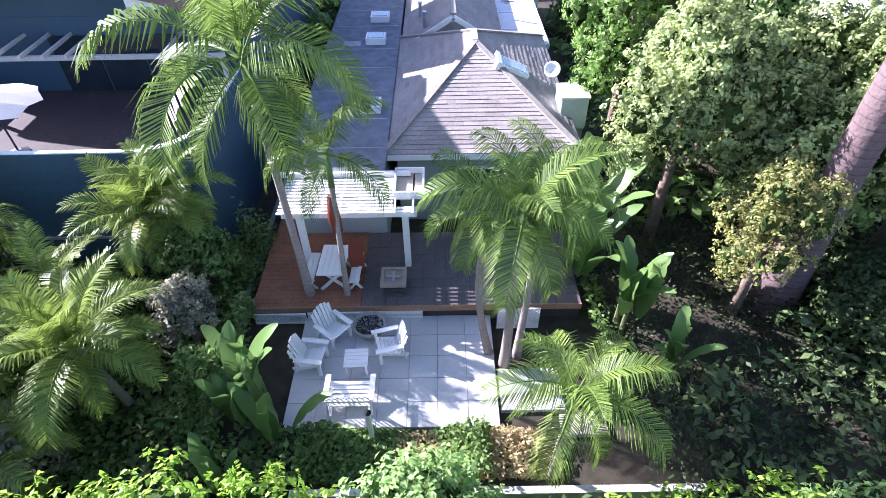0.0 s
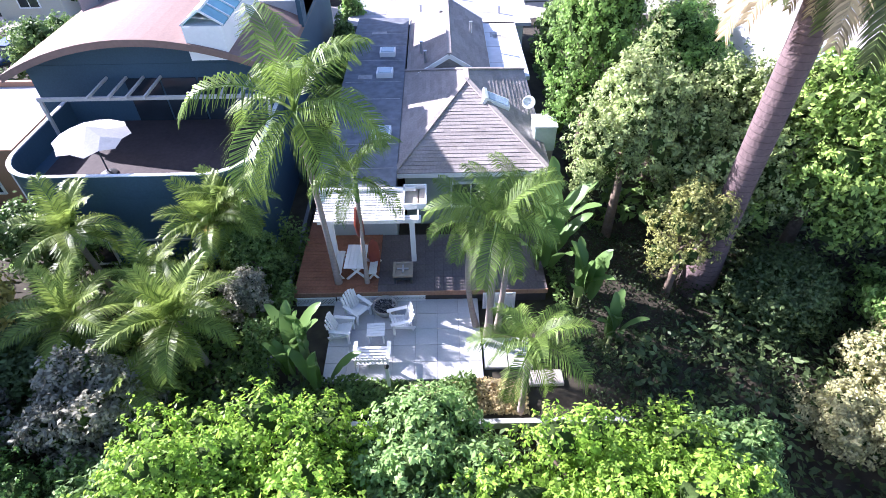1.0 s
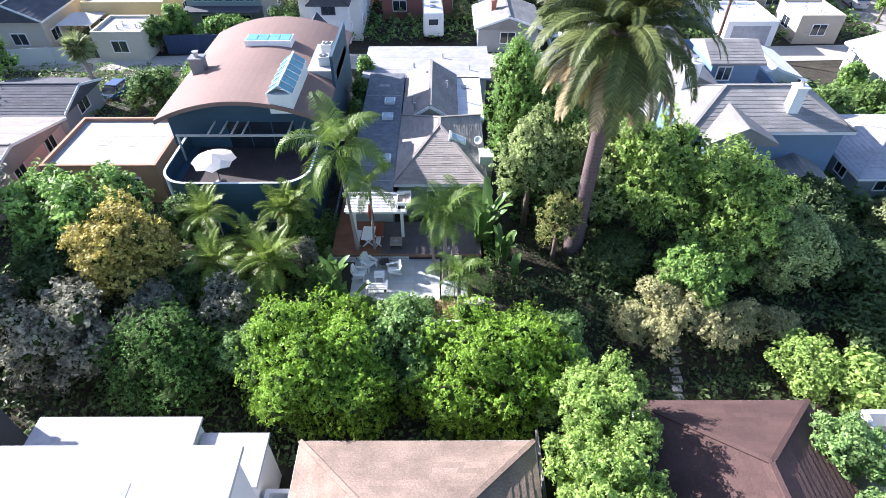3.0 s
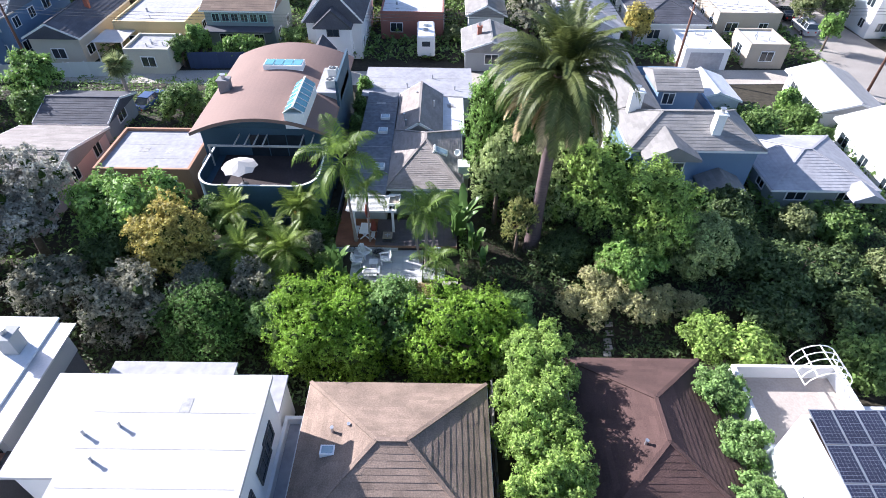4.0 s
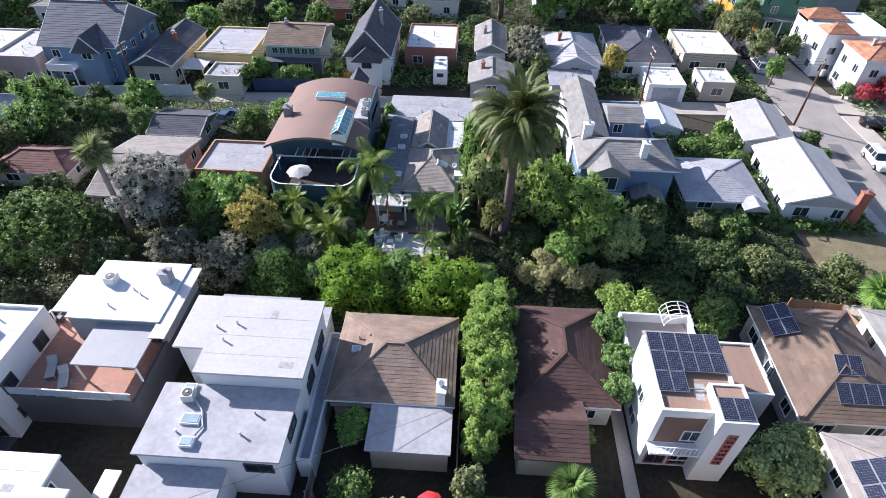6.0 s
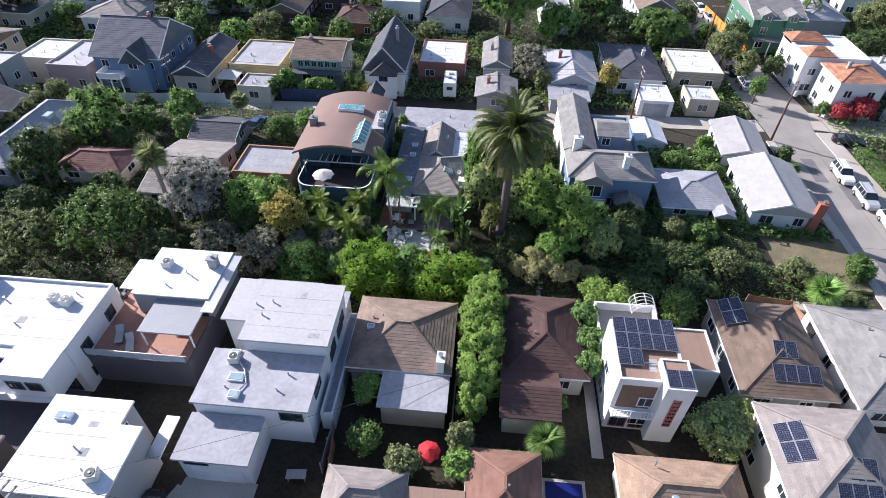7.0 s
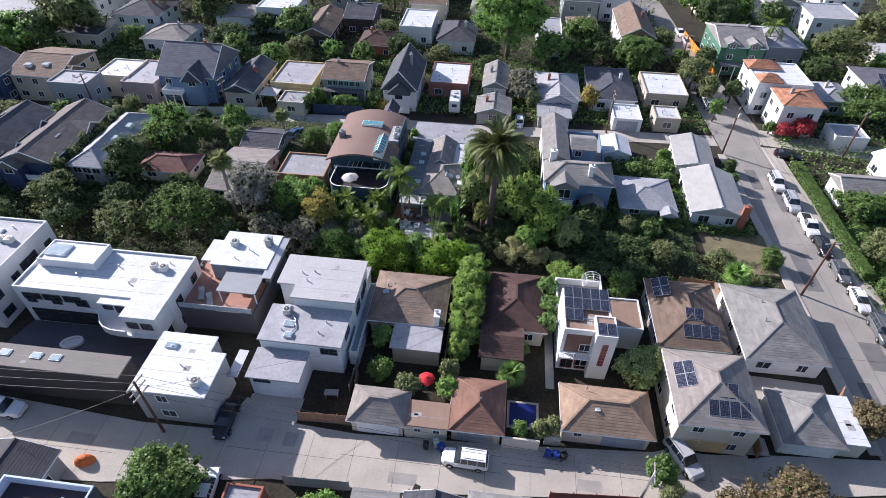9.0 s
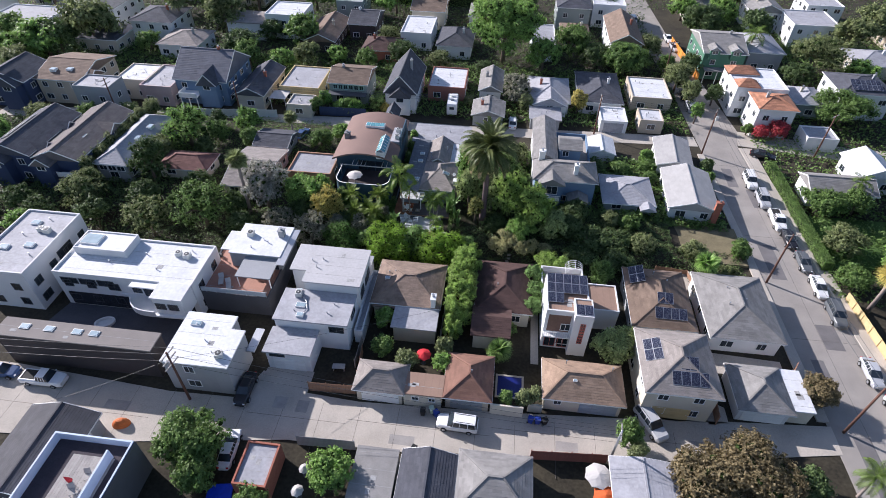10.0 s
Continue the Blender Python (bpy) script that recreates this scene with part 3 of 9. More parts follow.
g4 = house("double garage with a tan shingled roof", 19.1, 28.0, -22.9, -17.8, 2.7, "hip", 1.7, wall=CREAM, roof=mat("tan_shingles", (0.3, 0.21, 0.15), 0.9, 0.25, 10, 0.9, 0.6, island=0.13), name="garage", category="garage", windows=False)
g5 = house("two-storey garage apartment with a hipped roof and solar panels", 30.3, 38.3, -22.3, -13.6, 5.3, "hip", 2.1, wall=CREAM, roof=TILEGREY)
g6 = house("garage with a grey shingled hipped roof", 41.8, 47.5, -21.4, -15.4, 2.5, "hip", 1.6, wall=STUCCO, roof=GREYSHING, name="garage", category="garage", windows=False)
# south of the alley
a1 = house("house with a dark ribbed tile roof", -38.5, -31.0, -41.5, -32.2, 3.0, "gy", 1.3, wall=GREYWALL, roof=mat("dark_ribbed_tiles", (0.06, 0.06, 0.07), 0.8, 0.3, 10, 0.8, 0.5, bands=("X", 0.3, 0.4), island=0.1))
a3 = house("small flat-roofed shed with a brick parapet", -13.1, -9.5, -37.7, -32.9, 3.0, "flat", wall=BRICK, roof=GREYROOF, name="shed", category="shed", windows=False)
a4 = house("garage with a flat grey roof", -1.2, 3.2, -38.5, -31.8, 2.6, "slab", wall=GREYWALL, roof=GREYSHING, over=0.1, name="garage", category="garage", windows=False)
a4b = house("garage with a grey gabled roof", 4.0, 9.2, -38.5, -31.9, 2.6, "gy", 1.1, wall=GREYWALL, roof=DARKROOF, name="garage", category="garage", windows=False)
a4c = house("garage with a dark grey hipped roof", 10.1, 17.2, -37.0, -31.1, 2.6, "hip", 1.4, wall=GREYWALL, roof=GREYSHING, name="garage", category="garage", windows=False)
a5 = house("garage with a grey metal roof", 26.1, 32.2, -36.5, -30.0, 2.8, "gy", 0.5, wall=GREYWALL, roof=GREYROOF, name="garage", category="garage", windows=False)
# north of the wooded strip
n1flat = house("low stucco house with a flat pale roof and parapet", -25.2, -17.5, 16.3, 22.7, 3.8, "flat", wall=mat("orange_stucco", (0.45, 0.25, 0.16), 0.85, 0.1, 20, 0.6, 0.2), roof=GREYROOF)
n3 = house("blue-grey two-storey house with a grey hipped roof", 17.6, 27.6, 17.2, 23.0, 5.9, "hip", 1.6, wall=BLUE, roof=GREYSHING)
n4 = house("sage cottage with a pale hipped roof", 29.6, 37.6, 16.3, 24.1, 2.9, "hip", 1.2, wall=SAGE, roof=GREYROOF)
n5 = house("white house with a pale gabled roof and brick chimney", 40.6, 48.2, 16.3, 27.4, 2.9, "gy", 1.5, wall=STUCCO, roof=mat("pale_roof_shingles", (0.4, 0.39, 0.38), 0.85, 0.12, 12, 0.6, 0.3, island=0.05), rot=-3)
n6 = house("small white house with a pale gabled roof", 41.0, 46.9, 29.6, 38.8, 2.6, "gy", 1.1, wall=STUCCO, roof=MATS["pale_roof_shingles"], rot=-5)
# houses beyond the back alley
ROWS_NORTH = [
    ("white garage with a flat pale roof", 31.5, 36.9, 44.6, 50.7, 2.7, "flat", 0, STUCCO, WHITEROOF),
    ("tan garage with a flat white roof", 39.5, 44.2, 45.4, 50.5, 3.0, "flat", 0, TAN, WHITEROOF),
    ("tan stucco house with a flat white roof", 39.0, 47.4, 54.8, 65.1, 3.4, "flat", 0, TAN, WHITEROOF),
    ("cottage with a dark hipped roof", 27.7, 36.5, 52.0, 66.5, 3.0, "hip", 1.6, STUCCO, DARKROOF),
    ("cottage with a pale grey hipped roof", 16.8, 25.2, 50.6, 62.1, 3.0, "hip", 1.8, STUCCO, GREYROOF),
    ("grey garage with a flat pale roof", 17.2, 23.1, 43.7, 48.6, 2.6, "slab", 0, GREYWALL, GREYROOF),
    ("white cottage with a grey gabled roof", 5.9, 10.5, 53.8, 64.0, 3.0, "gy", 1.3, STUCCO, GREYSHING),
    ("garage with a grey gabled roof", 5.2, 11.4, 43.4, 49.5, 2.6, "gy", 1.2, GREYWALL, GREYSHING),
    ("brick-red trimmed house with a flat white roof", -5.6, 2.6, 53.0, 63.3, 3.5, "flat", 0, mat("dusty_red_stucco", (0.3, 0.13, 0.1), 0.85, 0.1, 20, 0.6, 0.2), WHITEROOF),
    ("white storybook house with a steep dark gabled roof", -13.8, -7.3, 46.5, 59.8, 4.6, "gy", 4.0, STUCCO, DARKROOF),
    ("teal-windowed house with a brown gabled roof", -26.5, -18.3, 48.5, 57.5, 5.0, "gx", 1.5, SAGE, BROWNROOF),
    ("yellow stucco house with a flat pale roof", -37.5, -28.7, 47.5, 58.2, 3.8, "flat", 0, YELLOW, GREYROOF),
    ("cream garage with a flat roof", -33.9, -28.8, 41.3, 46.0, 3.0, "flat", 0, CREAM, GREYROOF),
    ("bungalow with a dark gabled roof", -45.5, -39.7, 43.2, 57.0, 3.5, "gy", 1.6, CREAM, DARKROOF),
    # slate colour lightened to carry low sun glare on the shingles
    ("blue two-storey house with a steep dark roof", -59.0, -47.7, 44.0, 57.0, 5.6, "gx", 4.2, BLUE, mat("slate_blue_shingles", (0.15, 0.155, 0.185), 0.8, 0.2, 14, 0.8, 0.5, island=0.13)),
    ("pink stucco house with a flat roof", -66.3, -59.3, 42.0, 52.5, 4.5, "flat", 0, PINK, GREYROOF),
    ("cream house with a flat white roof", -73.0, -65.8, 44.0, 52.0, 4.6, "flat", 0, CREAM, WHITEROOF),
    ("grey three-storey stucco block with a flat roof", -76.0, -68.3, 35.1, 40.5, 7.0, "flat", 0, GREYWALL, GREYROOF),
    ("tan house with a brown gabled roof", -88.0, -78.0, 40.0, 53.0, 5.5, "gx", 1.8, TAN, BROWNROOF),
    ("dark blue two-storey house with gables", -98.0, -88.5, 37.0, 46.0, 6.0, "gy", 2.2, NAVY, DARKROOF),
    ("dark blue two-storey house with solar panels", -76.5, -68.6, 11.2, 25.4, 6.3, "gy", 1.9, NAVY, DARKROOF),
    ("dark two-storey house with a brown-grey gabled roof", -68.0, -60.0, 11.5, 28.5, 5.8, "gy", 1.8, NAVY, mat("brown_grey_shingles", (0.16, 0.14, 0.135), 0.9, 0.2, 14, 0.8, 0.6, island=0.13)),
    ("grey house with a pale hipped roof", -58.4, -52.8, 13.1, 30.0, 4.5, "hip", 1.6, GREYWALL, GREYROOF),
    ("low bungalow with a red-brown roof", -48.5, -40.0, 15.5, 20.6, 3.0, "hip", 1.3, CREAM, mat("red_brown_shingles", (0.2, 0.1, 0.085), 0.9, 0.2, 14, 0.8, 0.6, island=0.13)),
    ("pink cottage with a grey-brown roof", -35.0, -27.8, 11.8, 23.4, 3.2, "gx", 1.4, PINK, TILEGREY),
    ("garage with a dark gabled roof", -34.5, -28.4, 25.0, 30.6, 3.0, "gx", 1.0, GREYWALL, DARKROOF),
    ("white mission house with a terracotta roof", 62.5, 69.6, 47.5, 54.4, 6.3, "hip", 1.3, STUCCO, CLAY),
    ("white two-storey mission house with flat and tiled roofs", 60.0, 70.5, 55.5, 66.0, 6.8, "flat", 0, STUCCO, WHITEROOF),
    ("white garage with a flat roof", 71.5, 77.5, 43.0, 48.0, 3.0, "flat", 0, STUCCO, GREYROOF),
    ("cottage with a grey gabled roof", 65.5, 76.0, 24.0, 29.5, 3.2, "gx", 1.4, STUCCO, GREYSHING),
    ("white cottage with steep gables", 75.5, 82.0, 29.5, 37.0, 3.4, "gy", 1.8, STUCCO, WHITEROOF),
    ("green two-storey house with a grey gambrel roof", 57.5, 67.0, 74.0, 88.0, 6.6, "gx", 2.0, GREEN, GREYSHING),
    ("white two-storey house with a brown gabled roof", 36.5, 44.0, 79.0, 97.0, 5.6, "gy", 2.2, STUCCO, BROWNROOF),
    ("grey house with a blue-shaded flat roof", 70.0, 78.0, 80.0, 92.0, 5.0, "hip", 1.6, GREYWALL, GREYROOF),
    ("white two-storey house with a flat pale roof", 86.0, 98.0, 98.0, 110.0, 6.0, "flat", 0, STUCCO, GREYROOF),
    ("house with solar panels on a dark roof", 82.5, 93.0, 58.0, 68.0, 6.0, "hip", 1.8, STUCCO, DARKROOF),
    ("low house with a pale roof", 74.0, 80.0, 57.0, 65.0, 3.4, "hip", 1.4, SAGE, GREYROOF),
    ("cottage with a pale hipped roof", 96.0, 106.0, 80.0, 90.0, 3.4, "hip", 1.6, CREAM, GREYROOF),
    ("white house with a brown roof", 78.0, 87.0, 108.0, 118.0, 5.6, "gy", 2.0, STUCCO, GREYSHING),
    ("pale modern house with skylights in a flat roof", -124.0, -108.0, 70.0, 82.0, 5.0, "flat", 0, STUCCO, GREYROOF),
    ("white house with a grey gabled roof", -106.0, -94.0, 80.0, 94.0, 6.0, "gy", 2.0, STUCCO, GREYSHING),
    ("low house with a dark hipped roof", -97.0, -86.0, 66.0, 76.0, 3.6, "hip", 1.6, CREAM, DARKROOF),
    ("white house with a dark hipped roof and chimney", -86.0, -75.0, 74.0, 85.0, 5.6, "hip", 1.8, STUCCO, DARKROOF),
    ("white cottage with a brown-grey roof", -75.0, -65.0, 66.0, 76.0, 3.4, "hip", 1.6, STUCCO, TILEGREY),
    ("house with a flat brown roof", -63.0, -53.0, 80.0, 88.0, 4.6, "slab", 0, STUCCO, TILEGREY),
    ("white modern house with a stepped flat roof", -53.0, -43.0, 82.0, 92.0, 6.4, "flat", 0, STUCCO, WHITEROOF),
    ("brown bungalow with crossing gables", -40.0, -32.5, 74.0, 90.0, 3.4, "gy", 1.8, DARKWALL, BROWNROOF),
    ("brown bungalow with a dark gabled roof", -31.0, -24.0, 84.0, 95.0, 4.4, "gx", 1.8, DARKWALL, DARKROOF),
    ("red-brown cottage with a hipped roof", -24.5, -16.0, 71.0, 79.0, 3.2, "hip", 1.8, BRICK, MAROON),
    ("sage house with a flat dark roof", -37.5, -30.0, 96.0, 106.0, 6.0, "flat", 0, SAGE, GREYROOF),
    ("white house with a flat roof and a tiled back part", -16.5, -8.5, 80.0, 92.0, 4.6, "flat", 0, STUCCO, WHITEROOF),
    ("house with a red-brown gabled roof", -16.0, -7.0, 95.0, 105.0, 5.0, "gx", 1.4, CREAM, BROWNROOF),
    ("cottage with a dark hipped roof", -6.5, 2.0, 76.0, 88.0, 3.4, "hip", 1.8, STUCCO, DARKROOF),
    ("white van-shed with a flat pale roof", 17.0, 23.0, 78.0, 92.0, 4.4, "flat", 0, STUCCO, GREYROOF),
    ("tan cottage with a hipped roof", 25.0, 32.0, 88.0, 96.0, 3.4, "hip", 1.4, TAN, BROWNROOF),
    ("sage two-storey house with a dark roof", 24.0, 33.0, 100.0, 112.0, 6.4, "hip", 1.6, SAGE, DARKROOF),
    ("white two-storey house with a flat roof", 34.0, 43.0, 104.0, 114.0, 6.4, "flat", 0, STUCCO, WHITEROOF),
    ("low house with a grey hipped roof", 62.0, 72.0, 112.0, 122.0, 4.0, "hip", 1.6, CREAM, GREYSHING),
    ("white house with a flat grey roof", 96.0, 106.0, 116.0, 126.0, 5.6, "flat", 0, STUCCO, GREYROOF),
    ("tan house with a brown hipped roof", 112.0, 122.0, 98.0, 108.0, 3.8, "hip", 1.6, TAN, BROWNROOF),
    ("grey house with a gabled roof", 108.0, 118.0, 64.0, 74.0, 3.8, "gx", 1.6, GREYWALL, GREYSHING),
    ("grey bungalow with a hipped roof", -72.0, -62.0, 104.0, 114.0, 3.8, "hip", 1.6, CREAM, DARKROOF),
    ("white house with a flat pale roof", -92.0, -80.0, 106.0, 116.0, 5.2, "flat", 0, STUCCO, GREYROOF),
    ("dark house with a hipped roof", -128.0, -116.0, 94.0, 106.0, 4.4, "hip", 1.8, GREYWALL, DARKROOF),
    ("pale house with a flat roof", -142.0, -130.0, 78.0, 90.0, 5.0, "flat", 0, STUCCO, GREYROOF),
    ("pale cottage with a gabled roof", 0.0, 8.0, 96.0, 106.0, 4.0, "hip", 1.6, CREAM, GREYSHING),
]
BUILT = {}
for label, x0, x1, y0, y1, eave, kind, rise, wall, roof in ROWS_NORTH:
    hs = BUILT[label] = house(label, x0, x1, y0, y1, eave, kind, rise, wall, roof, category="garage" if "garage" in label else "house", name="garage" if "garage" in label else "house", windows="white garage with" not in label)
    rng = random.Random(label)
    zt = eave - 0.25 if kind == "flat" else eave + 0.1
    if kind in ("flat", "slab"):
        vents(hs, [(rng.uniform(x0 + 1, x1 - 1), rng.uniform(y0 + 1, y1 - 1)) for _ in range(4)], zt if kind == "flat" else eave)
    elif y0 > 40:
        chimney(hs, x0 + (x1 - x0) * rng.choice((0.28, 0.72)), (y0 + y1) / 2, eave - 0.5, eave + rise + 0.35, 0.5, 0.45, rng.choice((GREYWALL, STUCCO, BRICK, CREAM)))
# ---- trees ----
def leaf_mesh(name, pos, nor, size, material, seed, aspect=0.5, along=None):
    """Many small leaves, each a folded diamond, from places, facings and sizes."""
    rng = np.random.default_rng(seed)
    n = len(pos)
    r = rng.normal(size=(n, 3)) if along is None else np.cross(along, nor)
    a = np.cross(nor, r)
    a /= np.linalg.norm(a, axis=1)[:, None] + 1e-9
    b = np.cross(nor, a)
    s = (size * rng.uniform(0.6, 1.3, n))[:, None]
    v = np.empty((n, 4, 3))
    v[:, 0], v[:, 2] = pos - a * s, pos + a * s
    v[:, 1], v[:, 3] = pos - b * s * aspect + nor * s * 0.18, pos + b * s * aspect + nor * s * 0.18
    me = bpy.data.meshes.new(name)
    me.vertices.add(4 * n), me.loops.add(4 * n), me.polygons.add(n)
    me.vertices.foreach_set("co", v.ravel())
    me.loops.foreach_set("vertex_index", np.arange(4 * n))
    me.polygons.foreach_set("loop_start", np.arange(0, 4 * n, 4))
    me.materials.append(material)
    me.update(calc_edges=True)
    return me


def crown_mesh(rx, ry, rz, leaves, size, material, seed, clumps=40, clump=0.34, low=-0.55, ragged=0.25, boxy=1.0):
    """A crown of leaf clumps round its middle, uneven, with gaps between the clumps."""
    rng = np.random.default_rng(seed)
    d = rng.normal(size=(clumps, 3))
    d /= np.linalg.norm(d, axis=1)[:, None]
    d[:, 2] = np.where(d[:, 2] < low, -d[:, 2], d[:, 2])
    d = np.sign(d) * np.abs(d) ** boxy
    rad = rng.uniform(1 - ragged - 0.15, 1.0, clumps) ** 0.8
    inner = rng.random(clumps) < 0.2
    rad[inner] *= 0.5
    c = d * (rad * (1 - clump * 0.7))[:, None]
    cr = clump * rng.uniform(0.65, 1.25, clumps)
    w = cr**2
    per = 9
    tufts = leaves // per
    k = rng.choice(clumps, tufts, p=w / w.sum())
    q = rng.normal(size=(tufts, 3))
    q /= np.linalg.norm(q, axis=1)[:, None]
    q[:, 2] = np.where(rng.random(tufts) < 0.4, np.abs(q[:, 2]), q[:, 2])
    rr = rng.uniform(0.35, 1.08, tufts) ** 0.6
    rr[rng.random(tufts) < 0.06] *= 1.3
    radii = np.array([rx, ry, rz])
    tip = (c[k] + q * (cr[k] * rr)[:, None]) * radii
    axis = q + 0.5 * c[k] + np.array([0, 0, 0.5]) + rng.normal(size=(tufts, 3)) * 0.45
    axis /= np.linalg.norm(axis, axis=1)[:, None]
    tip, axis = np.repeat(tip, per, 0), np.repeat(axis, per, 0)
    leaves = tufts * per
    out = np.cross(axis, rng.normal(size=(leaves, 3)))
    out /= np.linalg.norm(out, axis=1)[:, None] + 1e-9
    pos = tip + out * size * rng.uniform(0.6, 1.3, leaves)[:, None] + axis * size * rng.normal(size=leaves)[:, None] * 0.9
    nor = axis * 0.9 + out * 0.45 + rng.normal(size=(leaves, 3)) * 0.34
    nor /= np.linalg.norm(nor, axis=1)[:, None]
    return leaf_mesh("crown", pos, nor, size, material, seed + 1, along=out), c * radii, cr[:, None] * radii


ICO = bmesh.new()
bmesh.ops.create_icosphere(ICO, subdivisions=1, radius=1.0)
ICO_V, ICO_F = np.array([v.co[:] for v in ICO.verts]), [[v.index for v in f.verts] for f in ICO.faces]
ICO.free()


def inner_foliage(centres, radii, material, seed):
    """Dark lumps added in each clump to stand in for shade between leaves."""
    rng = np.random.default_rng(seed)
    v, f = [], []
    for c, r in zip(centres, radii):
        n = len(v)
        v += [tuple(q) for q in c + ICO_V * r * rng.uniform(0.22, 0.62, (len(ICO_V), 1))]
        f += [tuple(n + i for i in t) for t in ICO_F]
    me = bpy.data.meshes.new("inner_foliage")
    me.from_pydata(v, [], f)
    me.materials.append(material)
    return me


def limbs(height, radius, spread, seed, lean=(0, 0), forks=5):
    """A tapered trunk with forking limbs, rooted at the origin."""
    rng = random.Random(seed)
    s = Solid()
    top = Vector((lean[0], lean[1], height * 0.55))
    s.tube([(0, 0, -0.3), (lean[0] * 0.2, lean[1] * 0.2, height * 0.2), tuple(top)], [radius * 1.25, radius, radius * 0.75], 9)
    for k in range(forks):
        a = 2 * math.pi * (k + rng.random() * 0.6) / forks
        end = top + Vector((math.cos(a) * spread, math.sin(a) * spread, height * rng.uniform(0.2, 0.42)))
        mid = (top + end) / 2 + Vector((rng.uniform(-0.2, 0.2), rng.uniform(-0.2, 0.2), 0.2))
        s.tube([tuple(top - Vector((0, 0, 0.15))), tuple(mid), tuple(end)], [radius * 0.55, radius * 0.35, radius * 0.1], 6)
        for _ in range(2):
            e2 = mid + Vector((rng.uniform(-1, 1), rng.uniform(-1, 1), rng.uniform(0.2, 0.9))) * spread * 0.6
            s.tube([tuple(mid), tuple(e2)], [radius * 0.28, radius * 0.07], 5)
    return s


# dark colour of the lumps that put shade inside the crowns
INNER = mat("crown_shade_dark", (0.04, 0.065, 0.018), 0.95, 0.6, 9, 2, 0.8, spec=0.1)
LEAF_BRIGHT = leaf_mat("bright_green_leaves", (0.03, 0.085, 0.002), (0.165, 0.285, 0.01))
LEAF_SAGE = leaf_mat("pale_sage_leaves", (0.045, 0.08, 0.025), (0.24, 0.3, 0.1))
LEAF_FRESH = leaf_mat("fresh_green_leaves", (0.035, 0.085, 0.018), (0.15, 0.26, 0.045))
LEAF_LIME = leaf_mat("lime_green_leaves", (0.035, 0.085, 0.012), (0.2, 0.3, 0.05))
LEAF_BLUE = leaf_mat("blue_green_leaves", (0.03, 0.075, 0.018), (0.155, 0.26, 0.065))
LEAF_MID = leaf_mat("mid_green_leaves", (0.025, 0.06, 0.012), (0.1, 0.17, 0.035))
# dark green species, its tones also lowered for shade in dense canopy
LEAF_DARK = leaf_mat("dark_green_leaves", (0.018, 0.04, 0.012), (0.08, 0.125, 0.036), gain=2.4, through_light=0.3)
LEAF_OLIVE = leaf_mat("olive_green_leaves", (0.035, 0.055, 0.02), (0.14, 0.17, 0.06))
LEAF_GREY = leaf_mat("silver_grey_leaves", (0.05, 0.062, 0.04), (0.2, 0.2, 0.14), 0.6)
LEAF_YELLOW = leaf_mat("yellowing_leaves", (0.09, 0.09, 0.015), (0.34, 0.28, 0.05))
LEAF_BROWN = leaf_mat("brown_dry_leaves", (0.05, 0.045, 0.02), (0.15, 0.12, 0.055))
LEAF_PALE = leaf_mat("pale_straw_green_leaves", (0.12, 0.12, 0.045), (0.31, 0.31, 0.14))
LEAF_RED = leaf_mat("crimson_leaves", (0.16, 0.01, 0.015), (0.5, 0.03, 0.04))
LEAF_PALM = leaf_mat("palm_leaflets", (0.014, 0.05, 0.006), (0.09, 0.145, 0.016), 0.4, 0.4, spec=0.25)
LEAF_DATE = leaf_mat("date_palm_leaflets", (0.025, 0.07, 0.006), (0.12, 0.17, 0.018), 0.4, 0.4, spec=0.25)
LEAF_CANARY = leaf_mat("canary_palm_leaflets", (0.018, 0.036, 0.008), (0.075, 0.095, 0.022), 0.45, 0.25)
LEAF_DRY = leaf_mat("dry_palm_leaflets", (0.1, 0.075, 0.035), (0.28, 0.22, 0.11), 0.6, 0.25)
LEAF_BANANA = leaf_mat("banana_leaves", (0.015, 0.05, 0.012), (0.075, 0.14, 0.03), 0.3, 0.35)


def tree(label, x, y, r, top, leaf, leaves=9000, size=0.16, seed=1, bottom=None, category="tree", name="tree", ry=None, clumps=40, clump=0.34, low=-0.55, ragged=0.25, trunk=True, base=None, boxy=1.0):
    g = ground_z(x, y) if base is None else base
    bottom = g + (top - g) * 0.25 if bottom is None else bottom
    if -17 < x < 22 and -15 < y < 22:
        leaves, size = int(leaves * 1.7), size * 0.68
    ob = thing(name, label, category, pose(x, y, g))
    rz = (top - bottom) / 2
    if trunk:
        part("trunk", limbs((bottom + top) / 2 - g + rz * 0.4, 0.08 + r * 0.045, r * 0.6, seed), BARK, ob, smooth=True)
    crown, centres, radii = crown_mesh(r, ry or r, rz, leaves, size, leaf, seed, clumps, clump, low, ragged, boxy)
    mid = pose(0, 0, (top + bottom) / 2 - g)
    part("crown", crown, None, ob, m=mid)
    part("inner_foliage", inner_foliage(centres, radii, INNER, seed), None, ob, "dark lumps added to shade the inner crown", m=mid)
    return ob


